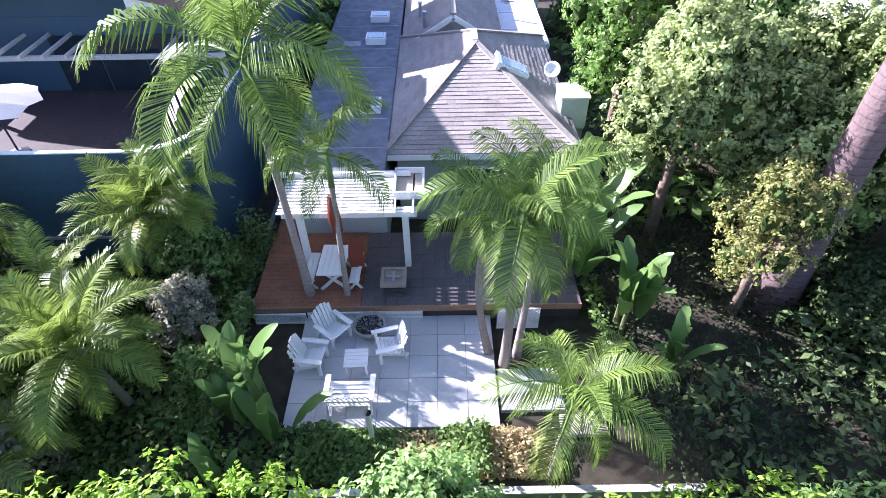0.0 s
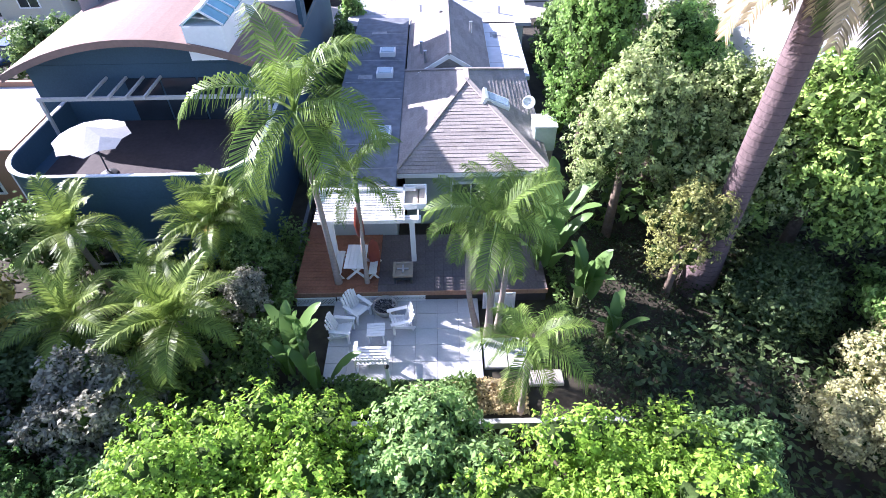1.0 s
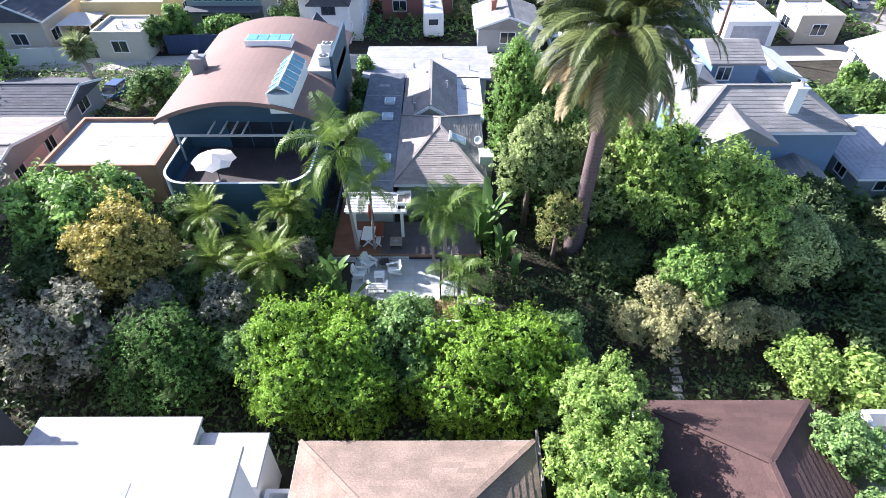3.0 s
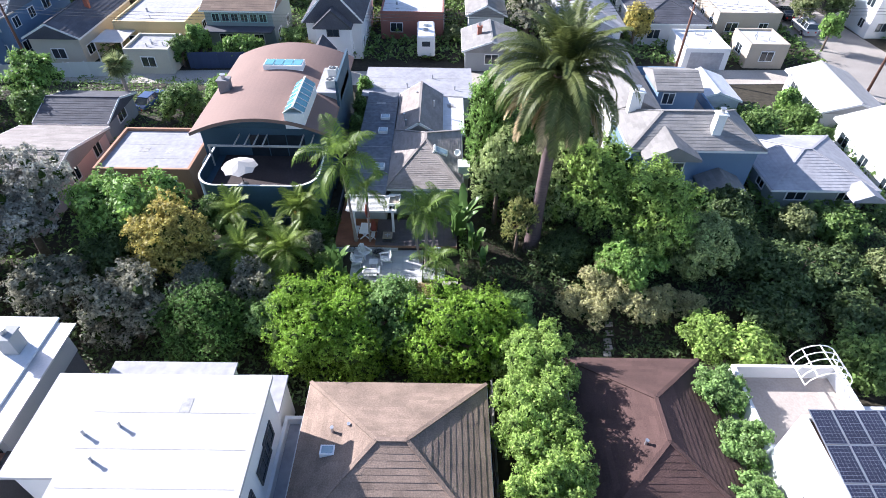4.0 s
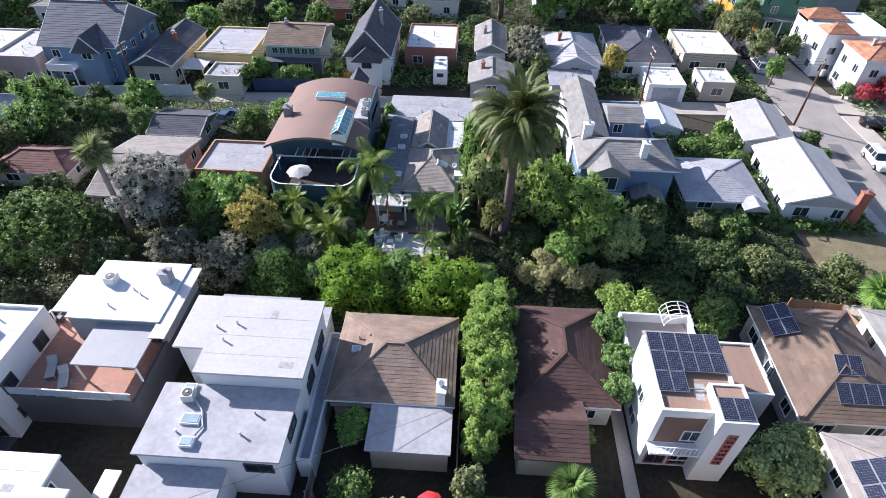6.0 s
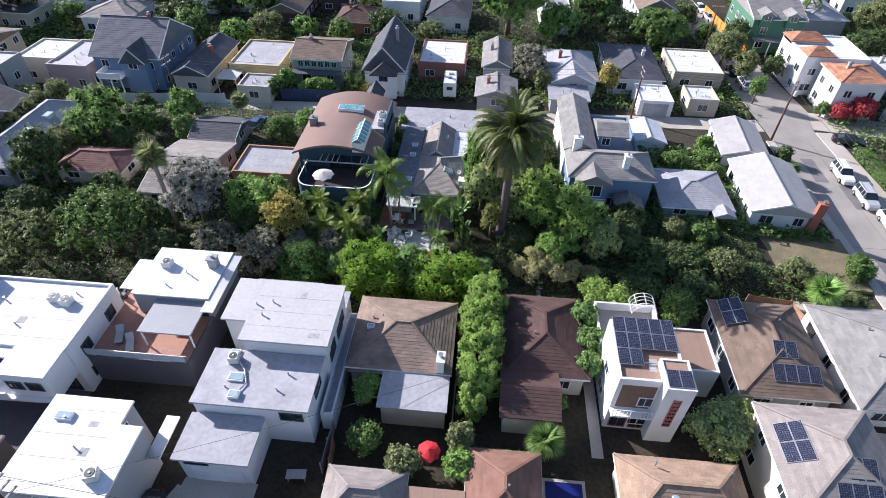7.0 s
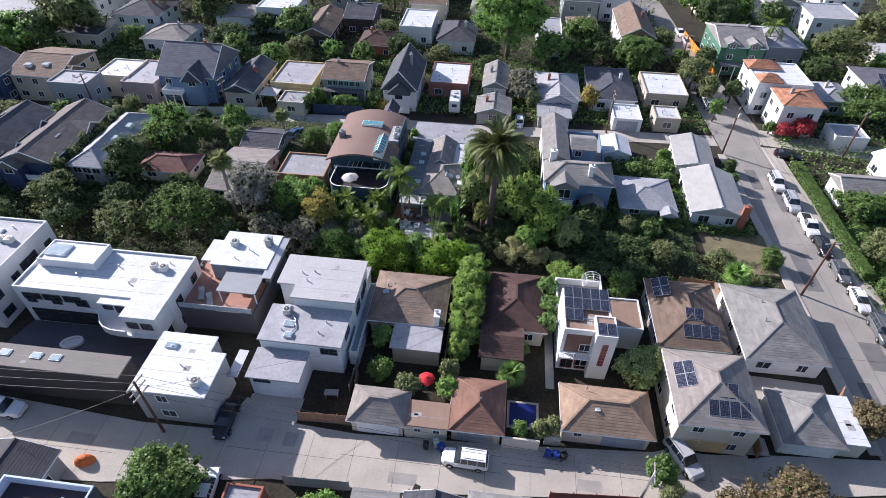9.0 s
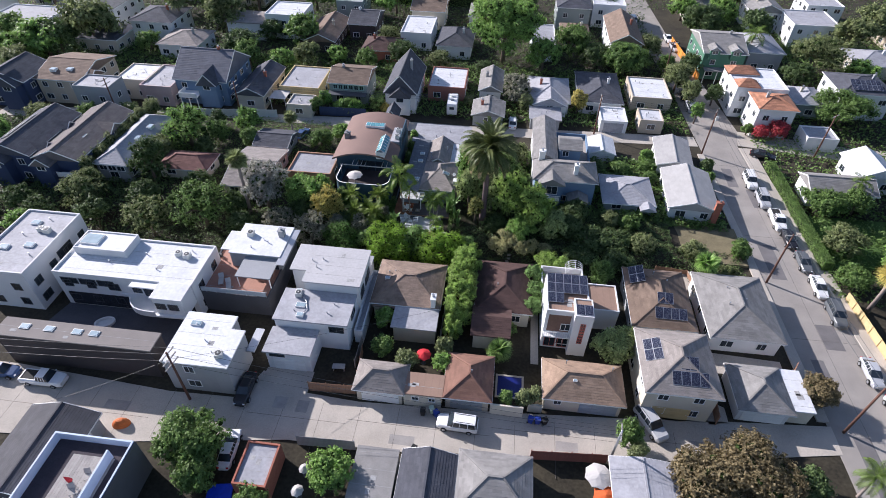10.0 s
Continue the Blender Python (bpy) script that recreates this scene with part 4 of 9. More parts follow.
# the two bright broadleaf trees before the patio, and the hedge between
tree("dense bright green broadleaf tree with rounded crown", -4.4, 1.3, 4.0, 6.1, LEAF_BRIGHT, 52000, 0.1, 11, bottom=-1.9, ry=3.4, clumps=170, clump=0.2, low=-0.9, ragged=0.35, boxy=0.75)
tree("dense bright green broadleaf tree with rounded crown", 3.6, 1.2, 4.3, 5.7, LEAF_BRIGHT, 52000, 0.1, 12, bottom=-1.9, ry=3.5, clumps=170, clump=0.2, low=-0.9, ragged=0.35, boxy=0.75)
tree("blue-green shrub between two brighter trees", -0.3, 2.9, 2.5, 4.7, LEAF_BLUE, 14000, 0.12, 13, bottom=-0.6, name="shrub", category="shrub", clumps=50, clump=0.27)
tree("blue-green shrub beside two brighter trees", 7.2, 3.2, 1.8, 3.5, LEAF_BLUE, 11000, 0.12, 14, bottom=-0.6, name="shrub", category="shrub", clumps=50, clump=0.27)
tree("blue-green shrub beside two brighter trees", -8.2, 2.4, 1.8, 3.8, LEAF_BLUE, 9000, 0.12, 15, bottom=-0.6, name="shrub", category="shrub", clumps=50, clump=0.27)
# tall screen of blue-green trees between the bungalows
for k, (x, y, r, top) in enumerate(((7.9, -2.1, 2.5, 6.2), (7.7, -5.4, 2.5, 6.9), (7.7, -8.6, 2.4, 6.8), (7.6, -11.4, 2.2, 6.0), (7.2, -13.4, 1.5, 4.4))):
    tree("tall blue-green screening tree beside a bungalow", x, y, r, top, LEAF_LIME, 22000, 0.1, 20 + k, bottom=0.2, clumps=75, clump=0.2, ragged=0.35, boxy=0.8)
for k, (x, y, r, top) in enumerate(((17.6, -3.6, 1.6, 4.8), (18.0, -6.4, 1.4, 4.6), (17.4, -9.0, 1.3, 4.2))):
    tree("small blue-green tree between a bungalow and a white wall", x, y, r, top, LEAF_BLUE, 11000, 0.13, 30 + k, bottom=0.6, clumps=90, clump=0.19, boxy=0.8)
# west of the patio
tree("soft green feathery rounded bush", -11.9, 1.9, 3.4, 5.2, leaf_mat("feathery_green_leaves", (0.02, 0.06, 0.01), (0.075, 0.16, 0.025)), 22000, 0.07, 40, bottom=-0.6, clumps=60, clump=0.3, name="bush", category="bush")
tree("yellowing broadleaf tree with dense crown", -15.4, 7.2, 2.9, 7.4, LEAF_YELLOW, 18000, 0.14, 41, bottom=1.0, clumps=60, clump=0.28)
tree("bright green leafy garden tree", -17.7, 9.8, 2.9, 7.8, LEAF_FRESH, 12000, 0.15, 42, bottom=1.2, clumps=55, clump=0.3)
tree("bright green leafy garden tree", -21.0, 10.4, 2.7, 7.1, LEAF_FRESH, 11000, 0.15, 43, bottom=1.2, clumps=55, clump=0.3)
tree("silver-grey eucalyptus tree with open crown", -26.3, 9.2, 4.6, 10.2, leaf_mat("eucalyptus_leaves", (0.08, 0.085, 0.07), (0.24, 0.245, 0.21), 0.55), 30000, 0.12, 44, bottom=0.8, clumps=150, clump=0.15, ragged=0.55)
tree("silver-grey shrub in the wooded strip", -17.2, 2.8, 3.0, 5.6, LEAF_GREY, 14000, 0.12, 45, bottom=-0.4, clumps=70, clump=0.25, ragged=0.4, name="shrub", category="shrub")
tree("silver-grey shrub in the wooded strip", -9.6, 5.0, 2.0, 4.6, LEAF_GREY, 9000, 0.11, 46, bottom=0.0, clumps=50, clump=0.25, ragged=0.4, name="shrub", category="shrub")
tree("silver-green shrub beside the deck", -6.6, 9.4, 1.0, 3.2, LEAF_GREY, 7000, 0.08, 47, bottom=0.8, clumps=40, clump=0.3, name="shrub", category="shrub")
tree("dark green shrub beside the deck", -6.9, 11.4, 1.2, 3.6, LEAF_MID, 7000, 0.08, 48, bottom=0.8, clumps=40, clump=0.3, name="shrub", category="shrub")
for k, (x, y, r, top, lf, lab) in enumerate((
    (-35.4, 4.6, 5.5, 8.2, LEAF_MID, "broad green tree with sunlit uneven crown"), (-43.0, 1.6, 4.0, 6.6, LEAF_OLIVE, "rounded olive green tree behind a white house"), (-47.8, 26.0, 5.2, 9.2, LEAF_FRESH, "broad yellow-green tree in a rear garden"), (-49.0, 14.1, 3.9, 9.6, LEAF_DARK, "tall dark green tree with dense crown"),
    (-57.3, 7.0, 4.6, 6.2, LEAF_OLIVE, "willowy olive green tree at a hedge end"), (-67.3, 4.3, 3.0, 4.6, LEAF_DARK, "dark garden tree in the shade"), (-31.0, 7.6, 2.4, 4.8, LEAF_DARK, "dark garden tree in the shade"), (-22.6, 4.2, 2.8, 4.8, LEAF_GREY, "grey-green shrubby tree in the wooded strip"),
    (-28.6, 3.0, 2.8, 4.0, LEAF_DARK, "dark garden tree in the shade"), (-39.6, 12.0, 2.6, 5.2, LEAF_DARK, "dark garden tree in the shade"), (-53.0, 2.6, 3.0, 4.8, LEAF_DARK, "dark garden tree in the shade"), (-62.4, 1.6, 3.0, 4.6, LEAF_DARK, "dark garden tree in the shade"),
    (-38.4, 32.0, 2.8, 6.9, LEAF_FRESH, "bright green tree beside the back alley"), (-36.4, 27.4, 2.0, 5.0, LEAF_MID, "small leafy tree in a rear garden"), (-23.0, 29.4, 2.8, 4.4, LEAF_MID, "spreading green shrub beside the barrel roof"), (-20.0, 33.2, 2.3, 3.6, LEAF_FRESH, "spreading green shrub beside the barrel roof"),
    (-43.6, 23.6, 2.2, 4.6, LEAF_DARK, "dark garden tree in the shade"), (-43.0, 28.8, 2.6, 5.2, LEAF_MID, "leafy tree in a rear garden"), (-45.6, 33.0, 2.2, 4.8, LEAF_DARK, "dark garden tree in the shade"), (-50.6, 20.8, 2.6, 6.0, LEAF_OLIVE, "olive green tree beside a grey house"), (-14.0, 11.4, 1.6, 4.8, LEAF_MID, "small leafy tree below a terrace wall"), (-12.8, 6.4, 2.0, 3.6, LEAF_DARK, "dark shrub among palms"), (-13.6, 4.6, 2.0, 4.2, LEAF_GREY, "silver-grey shrub in the wooded strip"), (-47.0, 7.6, 2.8, 5.6, LEAF_DARK, "dark garden tree in the shade"), (-20.0, 7.2, 2.2, 4.6, LEAF_DARK, "dark garden tree in the shade"),
)):
    tree(lab, x, y, r, top, lf, int(4500 + 1300 * r), 0.13, 50 + k, bottom=0.4, clumps=90, clump=0.22, ragged=0.4)
# hedge strip along the grey house
for k in range(7):
    tree("clipped willowy hedge beside a grey house", -59.5 + k * 0.1, 12.5 + k * 3.5, 1.5, 6.4, LEAF_OLIVE, 5000, 0.14, 80 + k, bottom=0.4, ry=2.2, trunk=False, name="hedge", category="hedge")
# east of the patio
tree("tall narrow green conifer-like tree beside the house", 6.2, 18.0, 2.2, 11.7, LEAF_FRESH, 20000, 0.11, 90, bottom=0.8, clumps=80, clump=0.25)
tree("tall olive green tree beside the house", 6.8, 13.8, 2.4, 9.2, LEAF_SAGE, 20000, 0.1, 91, bottom=0.6, clumps=80, clump=0.25)
tree("grey-green tree with yellow patches", 8.2, 10.4, 1.4, 6.0, leaf_mat("olive_yellow_leaves", (0.04, 0.07, 0.02), (0.2, 0.21, 0.05)), 6000, 0.08, 92, bottom=1.2, clumps=36, clump=0.28, ragged=0.5)
tree("large green tree with full ragged crown", 13.5, 12.6, 3.5, 9.7, LEAF_LIME, 26000, 0.14, 93, bottom=0.6, clumps=120, clump=0.2, ragged=0.45)
tree("large green tree with full ragged crown", 17.4, 10.2, 3.7, 8.9, LEAF_LIME, 28000, 0.14, 94, bottom=0.2, clumps=120, clump=0.2, ragged=0.45)
tree("green tree with ragged crown", 20.8, 8.4, 2.7, 5.8, LEAF_SAGE, 18000, 0.14, 95, bottom=0.2, clumps=90, clump=0.22, ragged=0.45)
tree("green tree with ragged crown", 15.6, 7.6, 2.7, 5.0, LEAF_FRESH, 18000, 0.14, 96, bottom=0.0, clumps=90, clump=0.22, ragged=0.45)
for k, (x, y, r, top, lf) in enumerate(((27.0, 7.6, 3.4, 3.2, LEAF_DARK), (31.0, 8.5, 3.2, 2.8, LEAF_DARK), (25.0, 4.0, 3.0, 2.6, LEAF_DARK), (30.5, 3.6, 2.8, 2.6, LEAF_DARK), (34.6, 7.6, 2.6, 3.0, LEAF_OLIVE), (42.6, 7.2, 2.0, 3.0, LEAF_OLIVE), (50.0, 8.6, 1.7, 3.0, LEAF_MID), (46.6, 2.6, 2.2, 2.2, LEAF_OLIVE), (19.6, 2.2, 2.0, 2.4, LEAF_LIME), (22.0, 1.0, 2.0, 2.6, LEAF_LIME), (27.6, -0.6, 1.9, 4.6, LEAF_MID), (33.5, 12.6, 1.9, 3.4, LEAF_MID), (30.3, 13.0, 1.6, 3.2, LEAF_OLIVE), (50.4, 32.8, 1.2, 2.4, LEAF_DARK), (49.6, 28.2, 1.3, 2.6, LEAF_MID), (39.0, 30.0, 1.5, 3.0, LEAF_MID), (39.4, 34.0, 1.4, 2.8, LEAF_FRESH), (38.6, 26.5, 1.4, 2.8, LEAF_MID))):
    tree("garden shrub in front of the houses", x, y, r, top, lf, 7000, 0.14, 100 + k, bottom=-0.3, clumps=45, clump=0.3, name="shrub", category="shrub", trunk=r > 1.6)
for k, (x, y, r, top, lf, n) in enumerate(((10.6, 13.6, 3.2, 8.4, LEAF_SAGE, 18000), (9.4, 17.4, 2.8, 9.0, LEAF_FRESH, 12000), (11.8, 9.6, 2.0, 3.2, LEAF_DARK, 9000), (23.4, 9.6, 2.6, 4.4, LEAF_DARK, 10000), (24.4, 13.4, 2.2, 4.6, LEAF_DARK, 8000), (11.4, 19.6, 2.6, 6.0, LEAF_DARK, 9000), (13.0, 24.0, 2.6, 5.4, LEAF_MID, 8000), (14.5, 29.0, 2.4, 5.0, LEAF_OLIVE, 8000), (9.0, 26.0, 2.2, 5.0, LEAF_DARK, 8000), (8.0, 31.0, 2.0, 4.6, LEAF_MID, 7000), (29.0, 27.5, 2.0, 3.6, LEAF_DARK, 6000), (33.5, 28.0, 2.0, 3.4, LEAF_MID, 6000), (-5.2, 24.5, 0.7, 4.4, LEAF_MID, 5000), (-5.2, 28.0, 0.7, 4.6, LEAF_MID, 5000), (-5.2, 32.0, 0.8, 4.4, LEAF_FRESH, 5000))):
    tree("leafy garden tree with uneven crown", x, y, r, top, lf, n if k > 5 else int(n * 1.5), 0.14 if k > 5 else 0.11, 230 + k, bottom=0.5, clumps=80, clump=0.26)
# alley and street trees
for k, (x, y, r, top, lf, n, lab) in enumerate((
    (-19.4, -33.2, 4.0, 5.2, LEAF_MID, 18000, "round leafy green tree beside the alley"), (-17.6, -36.6, 2.6, 4.0, LEAF_MID, 9000, "round leafy green tree beside the alley"),
    (-3.6, -34.8, 2.6, 4.6, LEAF_FRESH, 9000, "lacy green pepper tree behind a fence"), (-10.8, -39.0, 1.9, 3.6, LEAF_MID, 6000, "leafy green shrub behind a shed"),
    (28.3, -26.6, 1.5, 4.6, LEAF_MID, 6000, "small street tree with open crown"), (29.2, -28.4, 1.1, 3.6, LEAF_OLIVE, 4000, "small street tree with open crown"),
    (40.4, -29.6, 5.4, 5.6, LEAF_BROWN, 32000, "broad brown-leaved tree beside the alley"), (35.2, -31.0, 4.0, 5.2, LEAF_BROWN, 16000, "broad brown-leaved tree beside the alley"),
    (52.0, -17.6, 2.4, 3.6, LEAF_BROWN, 9000, "olive-brown garden tree at the street corner"), (47.0, -29.6, 2.2, 3.0, LEAF_DARK, 6000, "dark green leafy garden shrub"),
    (27.6, -14.6, 2.6, 5.4, LEAF_SAGE, 13000, "pale green tree with feathery foliage"), (29.6, -12.6, 1.8, 4.4, LEAF_SAGE, 7000, "pale green tree with feathery foliage"),
    (-1.9, -13.0, 1.5, 3.4, LEAF_FRESH, 7000, "small green tree beside a bungalow wall"), (-1.6, -17.4, 1.4, 3.0, LEAF_MID, 6000, "small green tree beside a bungalow wall"),
    (1.9, -19.4, 1.5, 3.4, LEAF_OLIVE, 6000, "small grey-green tree behind a garage"), (6.6, -19.2, 1.4, 3.2, LEAF_FRESH, 6000, "small green tree behind a garage"), (6.4, -17.0, 1.2, 3.6, LEAF_OLIVE, 5000, "grey-green shrub behind a garage"),
    (14.4, -12.4, 1.2, 2.6, LEAF_MID, 4000, "shrub in a narrow garden"), (16.6, -23.0, 0.9, 3.0, LEAF_OLIVE, 4000, "pale shrub over a garden wall"), (14.6, -23.2, 0.8, 2.8, LEAF_MID, 3000, "shrub over a garden wall"), (18.0, -22.4, 0.8, 3.0, LEAF_OLIVE, 3000, "shrub over a garden wall"),
    (66.5, 12.0, 3.4, 4.4, LEAF_OLIVE, 10000, "leafy garden tree beside the street"), (65.0, 4.0, 2.6, 3.2, LEAF_MID, 8000, "leafy shrub beside the street"), (67.2, 22.6, 4.2, 4.6, LEAF_MID, 14000, "spreading green tree in front of a cottage"), (72.5, 22.5, 2.8, 4.6, LEAF_MID, 8000, "spreading green tree in front of a cottage"),
    (67.0, 46.5, 2.4, 4.2, LEAF_RED, 9000, "crimson bougainvillea over a wall"), (63.8, 46.0, 1.6, 3.0, LEAF_RED, 5000, "crimson bougainvillea over a wall"), (61.8, 47.6, 1.2, 2.4, LEAF_MID, 3000, "green shrub at the alley corner"),
    (52.0, 51.0, 1.4, 5.0, LEAF_FRESH, 5000, "narrow green tree beside the street"), (52.2, 58.6, 2.6, 6.4, LEAF_OLIVE, 7000, "olive green tree beside the street"), (50.4, 65.4, 3.8, 7.4, LEAF_OLIVE, 12000, "olive green tree beside the street"), (54.6, 73.0, 3.0, 6.5, LEAF_DARK, 8000, "dark leafy tree beside the street"), (57.5, 60.0, 2.2, 5.0, LEAF_DARK, 6000, "dark leafy tree beside the street"),
    (82.6, 54.6, 6.6, 7.4, LEAF_MID, 20000, "flat-topped spreading green tree"), (86.6, 81.0, 7.0, 9.6, LEAF_OLIVE, 18000, "large olive green spreading tree"), (79.5, 73.0, 4.0, 6.0, LEAF_DARK, 8000, "large dark leafy garden tree"),
    (27.2, 51.6, 1.9, 5.6, LEAF_YELLOW, 7000, "yellow-green upright tree behind a garage"), (13.8, 54.4, 3.8, 6.8, LEAF_GREY, 10000, "sparse grey-leaved tree in a garden"), (16.0, 50.0, 1.8, 4.6, LEAF_OLIVE, 5000, "grey-green leafy tree in a garden"),
)):
    tree(lab, x, y, r, top, lf, n, 0.16, 140 + k, bottom=0.6, clumps=55, clump=0.28)
tree("very large spreading green tree", 10.2, 75.4, 10.0, 16.8, LEAF_FRESH, 44000, 0.26, 190, bottom=2.0, clumps=170, clump=0.18, ragged=0.35)
tree("large green tree behind a garden", 39.6, 73.4, 6.2, 7.6, LEAF_MID, 14000, 0.22, 191, bottom=1.0, clumps=70, clump=0.26)
tree("large green tree behind a garden", 63.0, 100.0, 6.0, 9.4, LEAF_DARK, 14000, 0.24, 192, bottom=1.0, clumps=70, clump=0.26)
# clipped block hedge before the brown-roofed house
tree("clipped rectangular bright green hedge", -21.3, 44.8, 3.9, 3.2, LEAF_FRESH, 12000, 0.14, 195, bottom=-0.4, ry=1.6, clumps=120, clump=0.22, low=-0.9, ragged=0.05, trunk=False, name="hedge", category="hedge")
for k, (x, y, r, top, lf) in enumerate(((-28.4, 43.6, 1.6, 3.6, LEAF_MID), (-15.6, 46.5, 1.8, 3.8, LEAF_MID), (-14.0, 46.0, 1.2, 2.4, LEAF_YELLOW), (-27.0, 46.0, 1.5, 4.2, LEAF_FRESH), (3.8, 52.0, 1.2, 2.0, LEAF_OLIVE))):
    tree("leafy shrub in a back garden", x, y, r, top, lf, 5000, 0.14, 200 + k, bottom=0.0, name="shrub", category="shrub")
# distance: garden trees copied with turns and sizes
far_models = [tree("distant broad garden tree with leafy crown", -104, 62, 5.0, 8.0, lf, 5000, 0.3, 210 + k, bottom=0.6, clumps=60, clump=0.27) for k, lf in enumerate((LEAF_MID, LEAF_DARK, LEAF_OLIVE, LEAF_FRESH))]
far_rng = random.Random(5)
FAR = [(-114, 68, 1), (-97, 61, 1.1), (-92, 67, 1.45), (-100, 60, 1.3), (-79, 69, 0.7), (-54, 68.6, 1), (-65, 84, 1.2), (-60, 62, 0.6), (-40.3, 75.5, 1.1), (-51, 80.5, 0.75), (-37, 66, 0.7), (-30, 68, 0.6), (-22, 66, 0.6), (-14, 70, 0.8), (-5, 70, 0.6), (20, 72, 0.9), (27, 80, 1.0), (33, 76, 0.8), (47, 84, 0.7), (-42, 62, 0.7), (-50, 62, 0.8), (-57, 66, 0.6), (100, 95, 1.1), (95, 76, 0.8), (105, 72, 0.9), (76, 98, 1), (110, 105, 1.2), (-108, 58, 0.9), (-120, 92, 1.4), (-70, 92, 1.3), (-20, 82, 0.6), (-22, 104, 1.2), (-46, 104, 1.3), (14, 104, 1.1), (-62, 100, 1.4), (-84, 98, 1.4), (50, 76, 0.5), (6, 66.5, 0.5), (-102, 52, 0.8), (70, 108, 1), (-72, 32, 0.5), (-64, 33, 0.5), (-81, 30, 0.6), (-84, 20, 0.8), (-86, 8, 0.9), (-80, 0, 0.8), (-72, -2, 0.7), (-62, -2, 0.6), (90, 40, 0.7), (86, 24, 0.8), (80, 14, 0.9), (74, 8, 0.8), (72, -6, 0.8), (78, -14, 0.9), (88, 6, 1.0)]
for row in range(2):
    FAR += [(far_rng.uniform(-260, 260), 118 + row * 16 + far_rng.uniform(-6, 6), far_rng.uniform(0.9, 1.7)) for _ in range(14)]
for k, (x, y, s) in enumerate(FAR):
    t = copy_thing(far_models[k % 4], pose(x, y, ground_z(x, y), 0, 0, far_rng.uniform(0, 360)) @ Matrix.Diagonal((s, s, s * far_rng.uniform(0.85, 1.15), 1)))
# ---- the barrel-roofed house ----
def barrel_house():
    ob = thing("house", "dark teal house with a reddish barrel roof", "house", pose(-11.6, 0, 0))
    x0, x1, y0, y1 = -5.0, 5.2, 18.2, 31.4
    g = 0.75
    part("wall", Solid().box(x0, x1, y0, y1, g - 0.5, 6.5), TEAL, ob)
    arc, n, rise = [], 22, 1.35
    half = x1 + 0.3
    for k in range(n + 1):
        x = -half + 2 * half * k / n
        arc.append((x, 6.5 + rise * (1 - (x / half) ** 2)))
    roof = Solid()
    for y in (17.3, 31.9):
        roof.v += [(x, y, z) for x, z in arc] + [(x, y, z - 0.28) for x, z in reversed(arc)]
    m = 2 * (n + 1)
    roof.f = [tuple(range(m)), tuple(range(2 * m - 1, m - 1, -1))] + [(i, m + i, m + (i + 1) % m, (i + 1) % m) for i in range(m)]
    part("roof", roof, RUST, ob)
    # gable wall under the arch
    gab = Solid()
    for y in (18.22, 18.4):
        gab.v += [(x * 0.93, y, z - 0.28) for x, z in arc]
    k = n + 1
    gab.f = [tuple(range(k)), tuple(range(2 * k - 1, k - 1, -1))] + [(i, k + i, k + i + 1, i + 1) for i in range(k - 1)]
    part("gable", gab, TEAL, ob)
    chimney(ob, -15.8, 23.4, 6.2, 8.0, 0.9, 0.8, mat("grey_render", (0.2, 0.2, 0.21), 0.8, 0.1, 10, 1, 0.2))
    # glazed roof lantern with a ridge
    teal = mat("teal_glazing", (0.12, 0.32, 0.36), 0.12, 0.15, 2, 1, 0, spec=0.8)
    lan = part("roof_lantern", Solid().box(-0.75, 0.75, -2.6, 2.6, -1.1, 0.2), WHITE, ob, "white glazed roof lantern", m=pose(2.9, 20.0, 8.05))
    for side in (-1, 1):
        for k in range(6):
            y = -2.55 + k * 0.85
            s = Solid()
            s.v = [(side * 0.78, y + 0.05, 0.21), (side * 0.78, y + 0.8, 0.21), (0.03 * side, y + 0.8, 0.72), (0.03 * side, y + 0.05, 0.72), (side * 0.78, y + 0.05, 0.16), (side * 0.78, y + 0.8, 0.16), (0.03 * side, y + 0.8, 0.66), (0.03 * side, y + 0.05, 0.66)]
            s.f = [(0, 1, 2, 3), (7, 6, 5, 4), (0, 4, 5, 1), (1, 5, 6, 2), (2, 6, 7, 3), (3, 7, 4, 0)]
            part("glass_pane", s, teal, lan)
            part("glazing_bar", Solid().bar((side * 0.8, y, 0.22), (0, y, 0.76), 0.06, 0.06), WHITE, lan)
    part("lantern_ridge", Solid().box(-0.06, 0.06, -2.6, 2.6, 0.7, 0.8), WHITE, lan)
    sk = part("skylight", Solid().box(-1.7, 1.7, -0.65, 0.65, -0.8, 0.25), WHITE, ob, "long white-framed teal skylight", m=pose(0.2, 26.6, 7.95))
    for k in range(4):
        part("glass_pane", Solid().box(-1.6 + k * 0.82, -0.86 + k * 0.82, -0.55, 0.55, 0.25, 0.29), teal, sk)
    part("roof_platform", Solid().box(3.4, 5.6, 22.8, 27.6, 6.6, 7.3), GREYROOF, ob)
    part("screen_wall", Solid().box(5.4, 5.6, 22.0, 28.4, 6.4, 8.7), TEAL, ob)
    # terrace with a rounded parapet
    out = [(-4.1, 18.2)]
    for k in range(9):
        a = math.pi + k / 8 * math.pi / 2
        out.append((-2.4 + 1.7 * math.cos(a), 14.3 + 1.7 * math.sin(a)))
    for k in range(9):
        a = 1.5 * math.pi + k / 8 * math.pi / 2
        out.append((3.3 + 1.7 * math.cos(a), 14.3 + 1.7 * math.sin(a)))
    out.append((5.0, 18.2))
    part("terrace", Solid().prism(out, 0.2, 3.95), TEAL, ob, "dark teal terrace storey")
    par, cap = Solid(), Solid()
